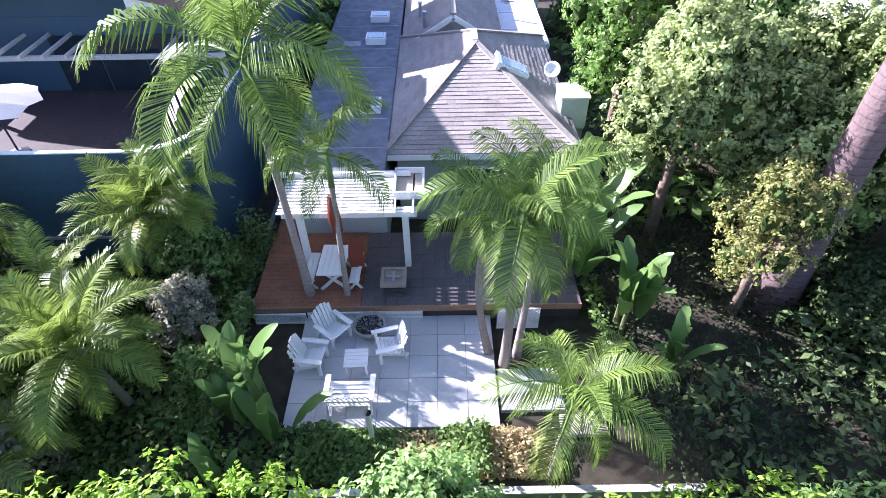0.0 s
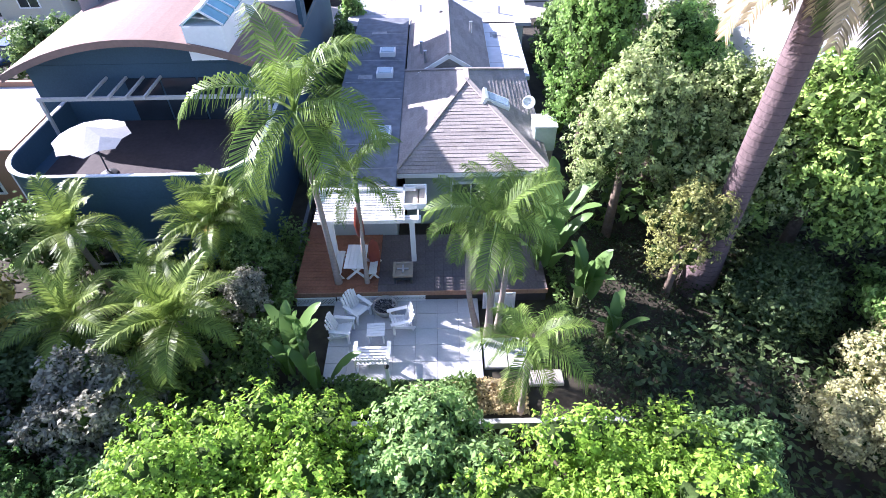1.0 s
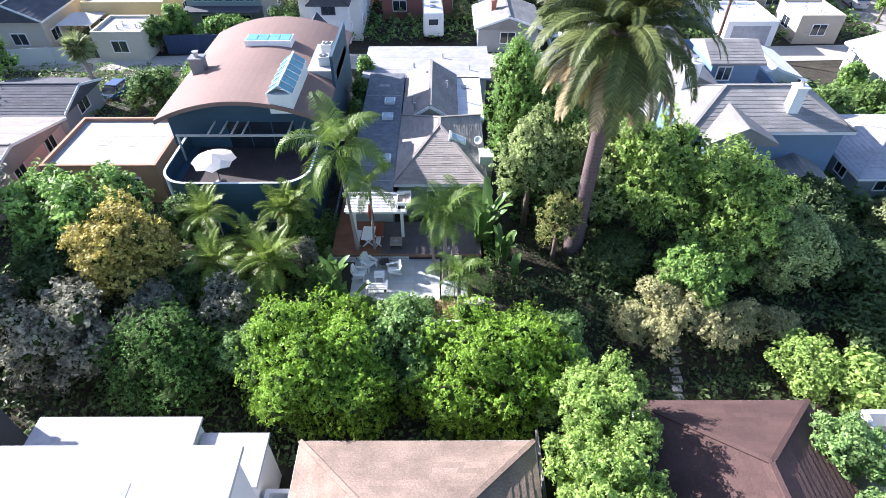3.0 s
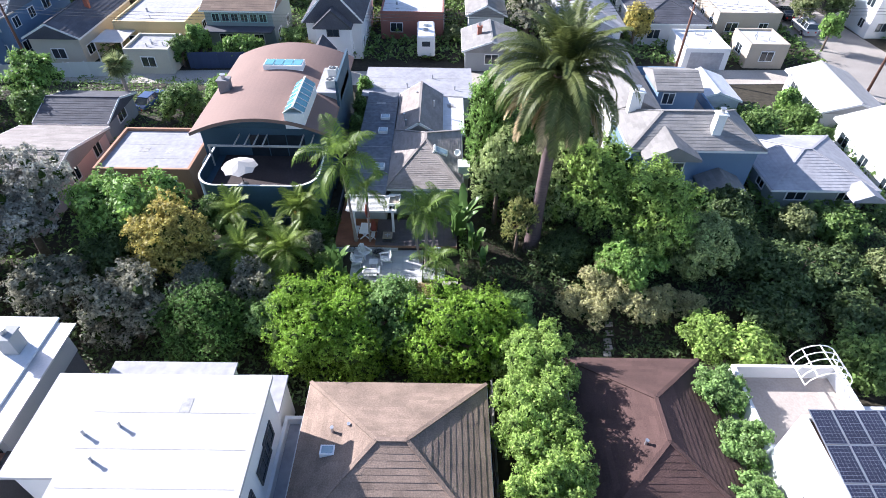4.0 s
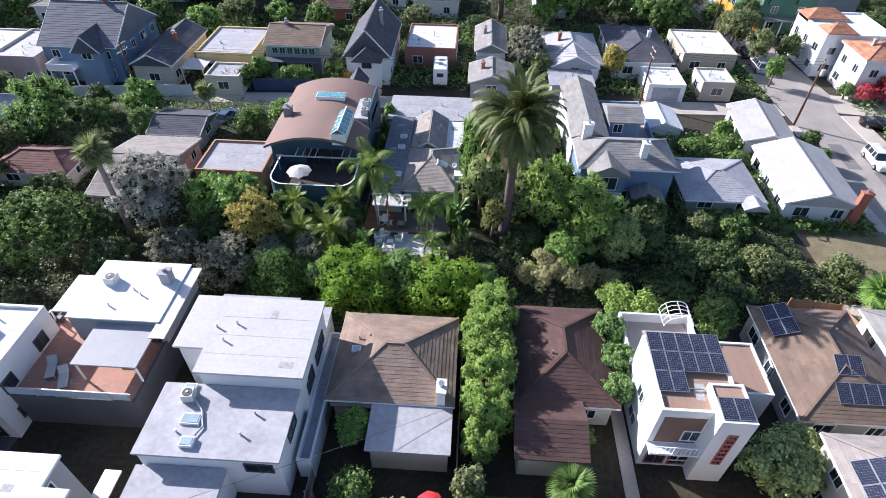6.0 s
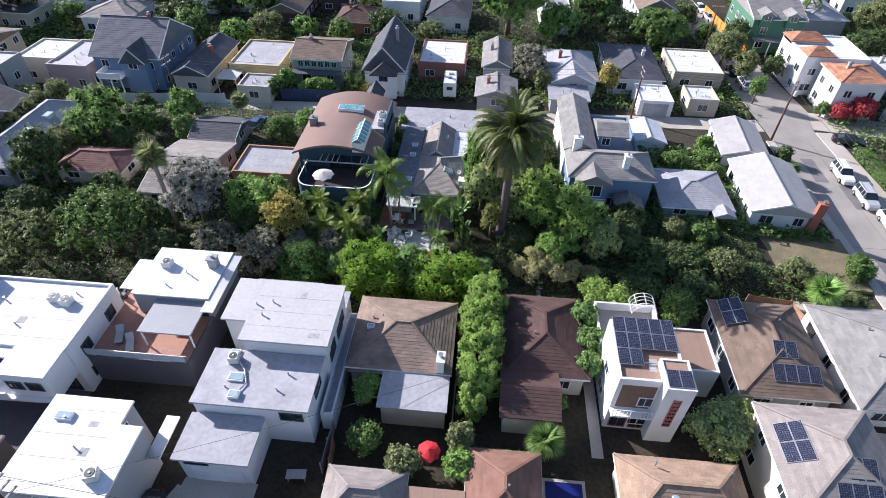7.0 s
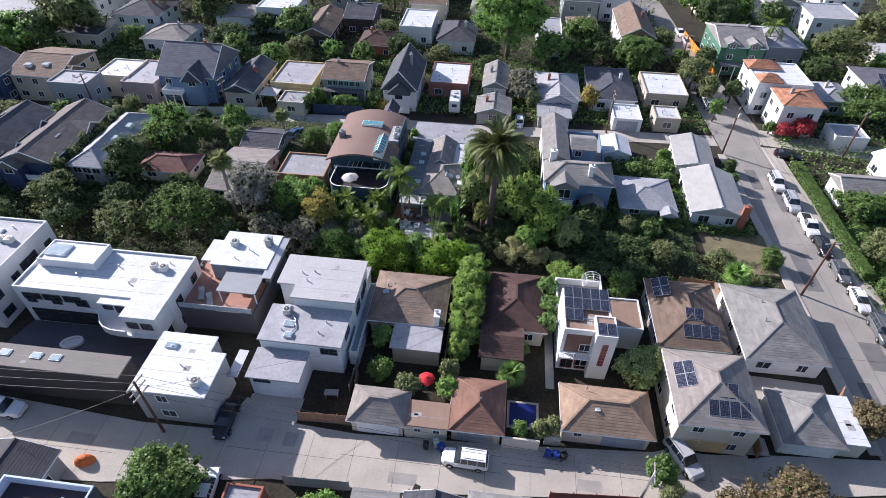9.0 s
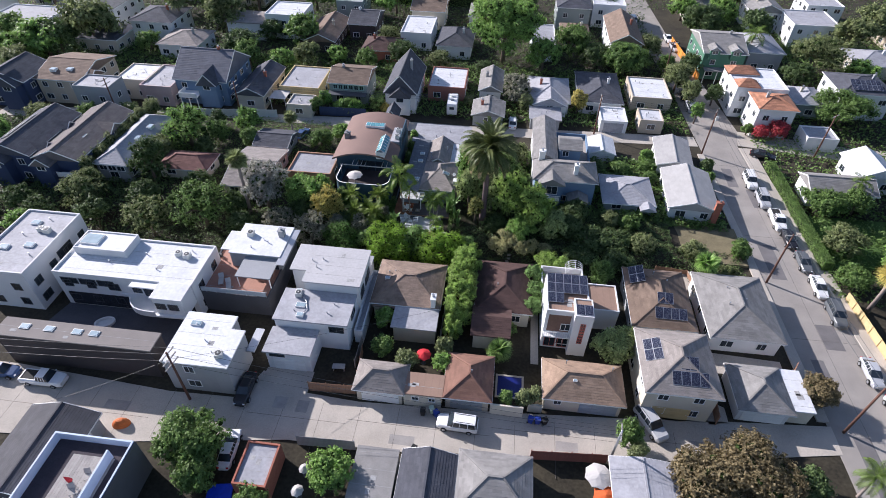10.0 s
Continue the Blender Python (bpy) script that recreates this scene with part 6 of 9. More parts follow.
# ---- palms ----
def frond_mesh(length, rise, bend, leaf, material, seed, stations=44, width=0.035, vee=0.35, hang=0.6, start=0.14):
    """A feather leaf: an arching midrib along +x with drooping leaflets on both sides."""
    rng = np.random.default_rng(seed)
    v, f = [], []
    pts, ang, p = [], [], np.zeros(3)
    n = 24
    for k in range(n + 1):
        s = k / n
        a = radians(rise) - radians(bend) * s**1.4
        pts.append(p.copy()), ang.append(a)
        p = p + np.array([math.cos(a), 0, math.sin(a)]) * length / n
    for k in range(n + 1):
        r = 0.035 * (1 - k / n) + 0.006
        q = pts[k]
        v += [(q[0], -r, q[2]), (q[0], 0, q[2] + r), (q[0], r, q[2])]
        if k:
            i = 3 * (k - 1)
            f += [(i, i + 1, i + 4, i + 3), (i + 1, i + 2, i + 5, i + 4)]
    for j in range(stations):
        s = start + (1 - start) * (j + rng.random() * 0.6) / stations
        k = min(n - 1, int(s * n))
        t = s * n - k
        base = pts[k] * (1 - t) + pts[k + 1] * t
        a = ang[k] * (1 - t) + ang[k + 1] * t
        fwd, up = np.array([math.cos(a), 0, math.sin(a)]), np.array([-math.sin(a), 0, math.cos(a)])
        size = leaf * (0.45 + 0.75 * math.sin(math.pi * min(1, s * 0.85 + 0.12))) * rng.uniform(0.85, 1.1)
        for side in (-1, 1):
            d1 = np.array([0, side, 0]) * 0.85 + fwd * (0.45 + 0.4 * s) + up * vee * rng.uniform(0.6, 1.4)
            d1 /= np.linalg.norm(d1)
            d2 = d1 + np.array([0, 0, -1]) * hang * rng.uniform(0.7, 1.3)
            d2 /= np.linalg.norm(d2)
            w = fwd * width
            m, e = base + d1 * size * 0.5, base + d1 * size * 0.5 + d2 * size * 0.55
            i = len(v)
            v += [tuple(base - w * 0.6), tuple(base + w * 0.6), tuple(m + w), tuple(m - w), tuple(e + w * 0.15), tuple(e - w * 0.15)]
            f += [(i, i + 1, i + 2, i + 3), (i + 3, i + 2, i + 4, i + 5)]
    me = bpy.data.meshes.new("frond")
    me.from_pydata([tuple(float(c) for c in q) for q in v], [], f)
    me.materials.append(material)
    return me


FRONDS = {}


def frond_set(kind):
    if kind not in FRONDS:
        if kind == "king":
            spec = [(2.5, 74, 80, 0.7), (2.7, 55, 110, 0.75), (2.7, 32, 118, 0.78), (2.5, 8, 100, 0.75), (2.2, -30, 55, 0.7)]
            FRONDS[kind] = [frond_mesh(a, b, c, d, LEAF_PALM, k, 52, 0.019, 0.25, 1.2) for k, (a, b, c, d) in enumerate(spec)]
        elif kind == "date":
            spec = [(1.9, 72, 50, 0.42), (2.0, 52, 70, 0.45), (2.0, 30, 80, 0.45), (1.9, 8, 75, 0.42), (1.6, -20, 50, 0.4)]
            FRONDS[kind] = [frond_mesh(a, b, c, d, LEAF_DATE, 10 + k, 46, 0.02, 0.3, 0.5) for k, (a, b, c, d) in enumerate(spec)]
        elif kind == "canary":
            spec = [(4.2, 82, 70, 0.55), (4.3, 62, 95, 0.55), (4.3, 42, 110, 0.55), (4.2, 16, 105, 0.55), (4.0, -14, 75, 0.52)]
            FRONDS[kind] = [frond_mesh(a, b, c, d, LEAF_CANARY, 20 + k, 74, 0.034, 0.2, 0.5, 0.08) for k, (a, b, c, d) in enumerate(spec)]
            FRONDS[kind].append(frond_mesh(3.9, -22, 66, 0.5, LEAF_DRY, 27, 70, 0.034, 0.2, 0.5, 0.08))
            FRONDS["canary_dry"] = [frond_mesh(3.3, -48, 35, 0.42, LEAF_DRY, 30, 46, 0.035, 0.1, 0.6, 0.08), frond_mesh(2.6, -66, 18, 0.4, LEAF_DRY, 31, 40, 0.035, 0.1, 0.6, 0.08)]
    return FRONDS[kind]


def palm(label, foot, neck, kind, count, scale=1.0, trunk_r=0.13, shaft=0.0, seed=1, mesh_trunk=True, trunk_mat=None, flip=0.0):
    """A feather palm: a curved tapered trunk from foot to neck and fronds round its top."""
    rng = random.Random(seed)
    foot, neck = Vector(foot), Vector(neck)
    ob = thing("palm_tree", label, "palm tree", pose(*foot))
    top = neck - foot
    pts = []
    for k in range(9):
        s = k / 8
        bend = math.sin(s * math.pi) * 0.06 * top.length
        pts.append((top.x * s**1.2 + bend * flip, top.y * s**1.2, -0.3 + (top.z + 0.3) * s))
    rad = [trunk_r * (1.35 - 0.5 * min(1, k / 2.5)) for k in range(9)]
    part("trunk", Solid().tube(pts, rad, 12), trunk_mat or PALMBARK, ob, smooth=True)
    if shaft:
        d = (Vector(pts[-1]) - Vector(pts[-2])).normalized()
        part("crownshaft", Solid().tube([tuple(top - d * 0.05), tuple(top + d * shaft * 0.5), tuple(top + d * shaft)], [trunk_r * 1.0, trunk_r * 0.9, trunk_r * 0.55], 12), mat("green_crownshaft", (0.12, 0.2, 0.07), 0.5, 0.15, 6, 1, 0.1), ob, smooth=True)
        top = top + d * shaft
    models = frond_set(kind)
    for k in range(count):
        s = k / max(1, count - 1)
        lv = min(len(models) - 1, int(s * len(models)))
        m = pose(*top) @ pose(0, 0, 0.05 * (1 - s), rng.uniform(-8, 8), rng.uniform(-9, 9), k * 137.5 + rng.uniform(-14, 14)) @ Matrix.Scale(scale * rng.uniform(0.88, 1.08), 4)
        part("frond", models[lv], None, ob, m=m)
    return ob, top + foot


palm("slender king palm with feathery crown on the deck", (-3.75, 10.75, DZ), (-4.3, 11.8, 6.9), "king", 13, 1.35, 0.115, 0.8, 3)
palm("king palm with red-brown sheath beside the picnic table", (-2.72, 10.75, DZ), (-2.7, 11.1, 4.9), "king", 9, 0.78, 0.085, 0.8, 4)
part("dry_sheath", Solid().tube([(-0.02, 0.3, 2.1), (-0.06, 0.33, 2.6), (-0.05, 0.36, 3.2)], [0.14, 0.17, 0.1], 12), mat("varnished_red_wood", (0.22, 0.05, 0.03)), bpy.data.objects["palm_tree.001"], "peeling red-brown leaf sheath", smooth=True)
palm("king palm with drooping feathery crown beside the patio", (1.55, 8.7, 0.8), (1.6, 8.5, 5.4), "king", 12, 0.85, 0.13, 0.6, 5)
palm("king palm leaning over the patio edge", (1.25, 9.0, 0.8), (0.95, 9.5, 4.7), "king", 10, 0.7, 0.11, 0.5, 6, flip=-1)
palm("king palm leaning beside the lattice", (1.9, 8.95, 0.8), (2.3, 9.8, 5.0), "king", 11, 0.75, 0.11, 0.5, 7)
palm("young king palm over the garden steps", (2.35, 5.75, 0.5), (2.3, 5.45, 4.0), "king", 12, 0.7, 0.11, 0.45, 8)
for k, (x, y, z, n, s) in enumerate(((-8.0, 11.6, 3.6, 20, 1.0), (-7.4, 12.3, 3.9, 16, 0.9), (-7.9, 7.4, 3.4, 22, 1.1), (-11.0, 7.4, 3.4, 20, 1.1), (-12.2, 10.6, 4.2, 18, 1.05), (-9.6, 9.4, 3.0, 16, 0.9), (-9.2, 5.2, 2.4, 16, 0.9))):
    palm("bushy pygmy date palm with arching fronds", (x + 0.2, y + 0.2, 0.6), (x, y, z), "date", n, s, 0.12, 0, 20 + k)
for x, y, z in ((-8.05, 11.5, 3.55), (-7.4, 12.2, 3.8), (-9.7, 9.3, 2.9)):
    single("fruit_stalk", crown_mesh(0.22, 0.22, 0.3, 400, 0.035, leaf_mat("orange_fruit", (0.3, 0.09, 0.01), (0.6, 0.22, 0.03)), 9, 8, 0.5)[0], None, "orange cluster of palm fruit among fronds", "palm fruit", pose(x, y - 0.25, z - 0.1))

# the tall date palm behind the gardens
CANARYBARK = mat("diamond_scarred_palm_bark", (0.12, 0.085, 0.085), 0.95, 0.35, 9, 2.0, 1.0, bands=("Z", 0.22, 0.5))
cp, cp_top = palm("very tall date palm with dense drooping crown", (9.4, 10.7, 0.6), (9.8, 11.0, 14.3), "canary", 96, 1.2, 0.5, 0, 40, trunk_mat=CANARYBARK)
part("leaf_base_collar", Solid().lathe([(0.42, -1.2), (0.62, -0.6), (0.72, 0), (0.5, 0.5), (0.1, 0.8)], 16), CANARYBARK, cp, m=pose(*(cp_top - Vector((9.4, 10.7, 0.6)))), smooth=True)
for k in range(46):
    part("dry_frond", FRONDS["canary_dry"][k % 2], None, cp, "dry hanging brown frond", m=pose(*(cp_top - Vector((9.4, 10.7, 0.75)))) @ pose(0, 0, -0.2, 0, 0, k * 137.5))


def fan_palm(label, x, y, z, r, height_seed, trunk_r=0.2, material=LEAF_OLIVE, count=26):
    """A fan palm: round pleated leaves on stalks."""
    g = ground_z(x, y)
    rng = random.Random(height_seed)
    ob = thing("palm_tree", label, "palm tree", pose(x, y, g))
    part("trunk", Solid().tube([(0, 0, -0.3), (0.05, 0, (z - g) * 0.5), (0, 0, z - g)], [trunk_r * 1.3, trunk_r, trunk_r], 10), PALMBARK, ob, smooth=True)
    key = "fan" + material.name
    if key not in FRONDS:
        v, f = [(0, 0, 0)], []
        for k in range(26):
            a = radians(-118 + 236 * k / 25)
            i = len(v)
            c = np.array([math.cos(a), math.sin(a)])
            n2 = np.array([-c[1], c[0]])
            v += [(0.45 + c[0] * 0.45 + n2[0] * 0.05, c[1] * 0.45 + n2[1] * 0.05, 0.03), (0.45 + c[0] * 0.45 - n2[0] * 0.05, c[1] * 0.45 - n2[1] * 0.05, -0.01), (0.45 + c[0] * 0.95, c[1] * 0.95, -0.16), (0.45, 0, 0)]
            f += [(i + 3, i + 1, i), (i, i + 1, i + 2)]
        v += [(0, -0.015, 0), (0, 0.015, 0), (0.46, 0.015, 0), (0.46, -0.015, 0)]
        n0 = len(v)
        f.append((n0 - 4, n0 - 1, n0 - 2, n0 - 3))
        me = bpy.data.meshes.new("fan_leaf")
        me.from_pydata([tuple(map(float, q)) for q in v], [], f)
        me.materials.append(material)
        FRONDS[key] = me
    for k in range(count):
        el = 75 - 130 * k / count
        part("fan_leaf", FRONDS[key], None, ob, m=pose(0, 0, z - g, 0, 0, k * 137.5 + rng.uniform(-15, 15)) @ pose(0, 0, 0, rng.uniform(-20, 20), -el) @ Matrix.Scale(r * rng.uniform(0.85, 1.1), 4))
    return ob


fan_palm("tall fan palm with shaggy crown", -29.0, 7.6, 11.2, 1.5, 1, 0.25)
fan_palm("fan palm beside the back alley", -29.8, 32.4, 5.0, 1.2, 2, 0.17)
fan_palm("fan palm beside the grey bungalow", 43.0, 2.6, 3.2, 1.5, 3, 0.25, LEAF_FRESH)
fan_palm("small fan palm behind the garage", 13.4, -16.4, 2.0, 1.4, 4, 0.2, LEAF_MID)
fan_palm("tall fan palm in the distance", -76.0, 81.0, 9.0, 2.2, 5, 0.25, LEAF_OLIVE)
fan_palm("tall fan palm in the distance", -69.0, 86.0, 12.0, 2.6, 6, 0.3, LEAF_DARK)
fan_palm("leaning fan palm beside the street", 65.5, -1.0, 7.5, 1.8, 7, 0.25, LEAF_YELLOW)
palm("feather palm at the alley corner", (52.6, -29.4, 0), (52.8, -29.0, 3.4), "king", 14, 1.0, 0.16, 0.4, 60)
palm("feather palm behind a cottage", (73.0, 24.8, 0), (73.0, 24.9, 4.6), "king", 12, 0.9, 0.14, 0.4, 61)
palm("drooping feather palm in a front garden", (71.0, 84.0, 0), (71.2, 84.0, 7.0), "king", 14, 1.4, 0.2, 0.6, 62)


def banana(label, x, y, z, n, size, seed, lean=0.0):
    rng = random.Random(seed)
    ob = thing("banana_plant", label, "banana plant", pose(x, y, z))
    if "banana" not in FRONDS:
        v, f = [], []
        n0 = 12
        for k in range(n0 + 1):
            s = k / n0
            w = 0.15 * math.sin(math.pi * min(1, 0.06 + s * 0.93)) ** 0.6
            xx, zz = 0.55 * s**1.6, 1.6 * s - 0.35 * s**3
            jag = 1 - 0.25 * ((k * 7) % 3 == 0)
            v += [(xx, -w * jag, zz + w * 0.35), (xx, 0, zz), (xx, w, zz + w * 0.35)]
            if k:
                i = 3 * (k - 1)
                f += [(i, i + 1, i + 4, i + 3), (i + 1, i + 2, i + 5, i + 4)]
        me = bpy.data.meshes.new("leaf")
        me.from_pydata(v, [], f)
        me.materials.append(LEAF_BANANA)
        me.polygons.foreach_set("use_smooth", [True] * len(me.polygons))
        FRONDS["banana"] = me
    for k in range(max(1, n // 4)):
        a = rng.uniform(0, 6.28)
        sx, sy = 0.25 * math.cos(a), 0.25 * math.sin(a)
        part("stem", Solid().tube([(sx, sy, -0.2), (sx * 1.1, sy * 1.1, size * 0.55)], [0.09, 0.06], 9), mat("banana_stem", (0.13, 0.16, 0.06), 0.7, 0.25, 8, 2, 0.2), ob)
    for k in range(n):
        part("leaf", FRONDS["banana"], None, ob, m=pose(rng.uniform(-0.25, 0.25), rng.uniform(-0.25, 0.25), size * 0.4, 0, rng.uniform(-25, 20), k * 137.5 + rng.uniform(-20, 20)) @ Matrix.Scale(size * rng.uniform(0.65, 1.0), 4))
    return ob


banana("banana plant with broad torn leaves below the patio", -4.6, 7.5, 0.6, 10, 1.8, 1)
banana("young banana plant leaning over the patio edge", -3.7, 6.5, 0.6, 6, 1.3, 5)
banana("banana plant with broad leaves beside the wall", -4.8, 7.0, 0.6, 7, 1.3, 2)
banana("banana plant with broad torn leaves", -5.0, 5.4, 0.2, 8, 1.3, 3)
for k, (x, y, s) in enumerate(((3.8, 11.4, 2.2), (4.3, 12.8, 2.3), (5.0, 9.9, 1.8), (5.6, 8.2, 1.4))):
    banana("giant strelitzia clump with tall paddle leaves", x, y, 0.7, 10, s, 10 + k)
# weeping bamboo-like grasses in the wooded strip
for k, (x, y, z, s) in enumerate(((11.4, 5.0, 1.4, 1.0), (12.8, 4.4, 1.6, 1.1), (14.2, 5.4, 2.0, 1.2), (15.8, 4.6, 1.6, 1.1), (17.4, 5.2, 1.6, 1.0), (13.4, 6.4, 2.2, 1.1), (19.6, 5.0, 1.2, 1.0))):
    tree("weeping straw-coloured bamboo clump", x, y, 1.5 * s, z + 1.0, LEAF_PALE, 7000, 0.09, 300 + k, bottom=-0.4, name="bamboo", category="bamboo", clumps=22, clump=0.3, ragged=0.5, trunk=False)

# undergrowth: leaves of low plants, past counting
def undergrowth(label, x0, x1, y0, y1, n, size, material, seed, tall=0.8, holes=()):
    rng = np.random.default_rng(seed)
    x, y = rng.uniform(x0, x1, n), rng.uniform(y0, y1, n)
    keep = np.ones(n, bool)
    for a, b, c, d in holes:
        keep &= ~((x > a) & (x < b) & (y > c) & (y < d))
    x, y = x[keep], y[keep]
    hgt = np.array([tall * max(0.0, 0.5 + noise.noise((px * 0.7, py * 0.7, seed))) for px, py in zip(x, y)])
    z = np.array([ground_z(px, py) for px, py in zip(x, y)]) + hgt * rng.uniform(0.3, 1.0, len(x))
    nor = rng.normal(size=(len(x), 3)) * 0.6 + np.array([0, 0, 1.0])
    nor /= np.linalg.norm(nor, axis=1)[:, None]
    single("undergrowth", leaf_mesh("undergrowth", np.stack([x, y, z], 1), nor, size, material, seed), None, label, "undergrowth", kind="stuff")


PATIO_HOLES = ((-3.5, 5.8, 5.0, 6.9), (-5.9, 4.0, 6.7, 40), (2.7, 4.6, 5.4, 7.3))
undergrowth("tangled low green plants in the wooded strip", -48, 50, -2.5, 8.5, 42000, 0.15, LEAF_DARK, 1, 1.0, PATIO_HOLES + ((20, 40, -2.5, 0.5),))
undergrowth("low green plants round the patio", -13, 4.6, 5.4, 14, 24000, 0.1, LEAF_MID, 2, 1.0, PATIO_HOLES)
# leaf colour darkened to carry the shade of the tall trees
undergrowth("low plants with shade-darkened leaves under the tall trees", 4.4, 13, 4.8, 14, 12000, 0.06, leaf_mat("shade_darkened_leaves", (0.012, 0.026, 0.008), (0.045, 0.075, 0.02), gain=1.5, through_light=0.2), 7, 0.9)
undergrowth("dry orange grass and low flowers below the patio", -1.2, 2.6, 5.6, 6.75, 5000, 0.06, leaf_mat("dry_orange_grass", (0.16, 0.09, 0.03), (0.45, 0.27, 0.12)), 3, 0.5)
undergrowth("green low shrubs below the patio", -3.4, 1.0, 5.55, 6.8, 5000, 0.07, LEAF_MID, 4, 0.7)
undergrowth("low plants in the front gardens", 9, 50, 8, 16, 22000, 0.14, LEAF_DARK, 5, 0.9, ((40, 50, 8.5, 14),))
undergrowth("low plants in the western gardens", -70, -6, 8, 40, 30000, 0.16, LEAF_MID, 6, 0.7, ((-17, -6, 12.5, 40),))
undergrowth("ivy and low leaves along the garden wall", -6.3, -5.2, 6.5, 13.4, 5000, 0.08, LEAF_MID, 8, 2.0)
ROADS = ((-95, 60, 33, 45.5), (50, 62, -60, 120))
for k, (x0, x1, y0, y1, n, lf) in enumerate(((-110, 50, 44, 72, 46000, LEAF_MID), (-110, 50, 64, 112, 46000, LEAF_DARK), (62, 120, 0, 100, 36000, LEAF_MID), (6, 50, 14, 38, 22000, LEAF_MID), (-100, -46, 0, 34, 20000, LEAF_DARK), (-190, 190, 108, 160, 40000, LEAF_DARK), (58, 120, 88, 116, 12000, LEAF_MID), (-150, -104, 30, 112, 16000, LEAF_MID))):
    undergrowth("dense low shrubs and lawns between the far houses", x0, x1, y0, y1, n, 0.28, lf, 30 + k, 1.7, ROADS)
# ---- more building parts ----
def block(ob, name, x0, x1, y0, y1, z0, z1, material, label="", parapet=0.0, floor=None):
    """An added block of a house, in world coordinates."""
    s = Solid()
    if parapet:
        s.parapet(x0, x1, y0, y1, z0, z1 - parapet, z1, 0.18)
    else:
        s.box(x0, x1, y0, y1, z0, z1)
    o = part(name, s, material, ob, label, m=ob.matrix_basis.inverted())
    if parapet and floor:
        part("roof", Solid().box(x0 + 0.185, x1 - 0.185, y0 + 0.185, y1 - 0.185, z1 - parapet - 0.02, z1 - parapet + 0.04), floor, ob, m=ob.matrix_basis.inverted())
    return o


def world_window(ob, face, x, y, z, w, h, frame_mat=WHITE):
    """A window at a world place on a wall that faces S, E or W."""
    p = in_house(ob, x, y, z)
    return add_window(ob, face, 0, p.z, w, h, p.x, p.x, p.y, p.y, frame_mat)


def garage_door(ob, x0, x1, y, z0=0.06, h=2.1, material=WHITE):
    m = ob.matrix_basis.inverted()
    dr = part("garage_door", Solid().box(x0, x1, y - 0.05, y + 0.02, z0, z0 + h), material, ob, "panelled garage door", m=m)
    rows = 4
    for j in range(rows):
        cols = max(3, int((x1 - x0) / 1.2))
        for i in range(cols):
            a, w = x0 + (x1 - x0) * i / cols, (x1 - x0) / cols
            part("door_panel", Solid().box(a + 0.08, a + w - 0.08, y - 0.07, y - 0.05, z0 + h * j / rows + 0.06, z0 + h * (j + 1) / rows - 0.06), material, dr)


garage_door(BUILT["white garage with a flat pale roof"], 32.2, 36.2, 44.62, 0.1, 2.1, GREYROOF)
# white modern house with the curved terrace
block(s1, "wall", -46.0, -38.5, -10.5, -6.8, 6.0, 7.2, STUCCO, "raised stair block", 0.2, WHITEROOF)
front = [(-38.6, -14.5), (-37.6, -14.6), (-36.8, -14.95), (-36.2, -15.5), (-35.8, -16.15), (-35.3, -16.8), (-34.6, -17.3), (-33.7, -17.6), (-32.6, -17.7), (-31.6, -17.7)]
part("balcony_slab", Solid().prism(front + [(-27.5, -17.6), (-27.5, -14.3), (-38.6, -14.3)], 2.95, 3.2), STUCCO, s1, "white curved balcony slab", m=s1.matrix_basis.inverted())
back = [(x + 0.05, y + 0.14) for x, y in front]
part("balcony_parapet", Solid().prism(front[3:] + back[3:][::-1], 3.2, 3.95), STUCCO, s1, "low curved white parapet", m=s1.matrix_basis.inverted())
block(s1, "upper_wing", -31.55, -27.5, -17.2, -14.4, 3.2, 6.1, STUCCO, "white upper wing over the courtyard")
part("roof", Solid().box(-31.7, -27.4, -17.35, -14.4, 6.1, 6.25), WHITEROOF, s1, m=s1.matrix_basis.inverted())
part("balcony_door", Solid().box(-34.6, -32.2, -14.5, -14.39, 3.22, 5.3), mat("dark_window_glass", (0.03, 0.035, 0.045), 0.1, 0.05, 3, 1, 0, spec=0.7), s1, "dark glazed balcony door", m=s1.matrix_basis.inverted())
part("canopy", Solid().box(-35.6, -31.6, -15.5, -14.4, 5.75, 5.95), STUCCO, s1, m=s1.matrix_basis.inverted())
for x in (-30.6, -28.9):
    world_window(s1, "S", x, -17.2, 4.2, 1.2, 0.9, CHARCOAL)
# dark panel stands in for shade in the recessed ground floor
part("courtyard_glazing", Solid().box(-46.2, -28.2, -14.46, -14.39, 0.15, 2.5), mat("dark_window_glass", (0.03, 0.035, 0.045)), s1, "dark panel for the shaded recessed ground floor", m=s1.matrix_basis.inverted())
for x in (-45.0, -42.4, -39.8):
    world_window(s1, "S", x, -14.4, 4.3, 2.2, 0.9, CHARCOAL)
skylight(s1, -44.2, -8.6, 7.05, 2.6, 2.0, 0.25)
vents(s1, [(-40.5, -11.5), (-36.2, -9.4), (-33.5, -12.0), (-30.2, -8.0)], 5.95)
air_conditioner(-30.4, -9.2, 5.95, 0, 0.9)
air_conditioner(-31.8, -8.9, 5.95, 10, 0.8)
ring = thing("spa_ring", "white oval spa rim in the dark courtyard", "spa", pose(-40.0, -17.4, 0.02, 0, 0, 25))
part("rim", Solid().lathe([(1.2, 0), (1.2, 0.4), (0.95, 0.4), (0.95, 0.05), (0.1, 0.04)], 28), STUCCO, ring, m=Matrix.Diagonal((1.1, 0.75, 1, 1)))
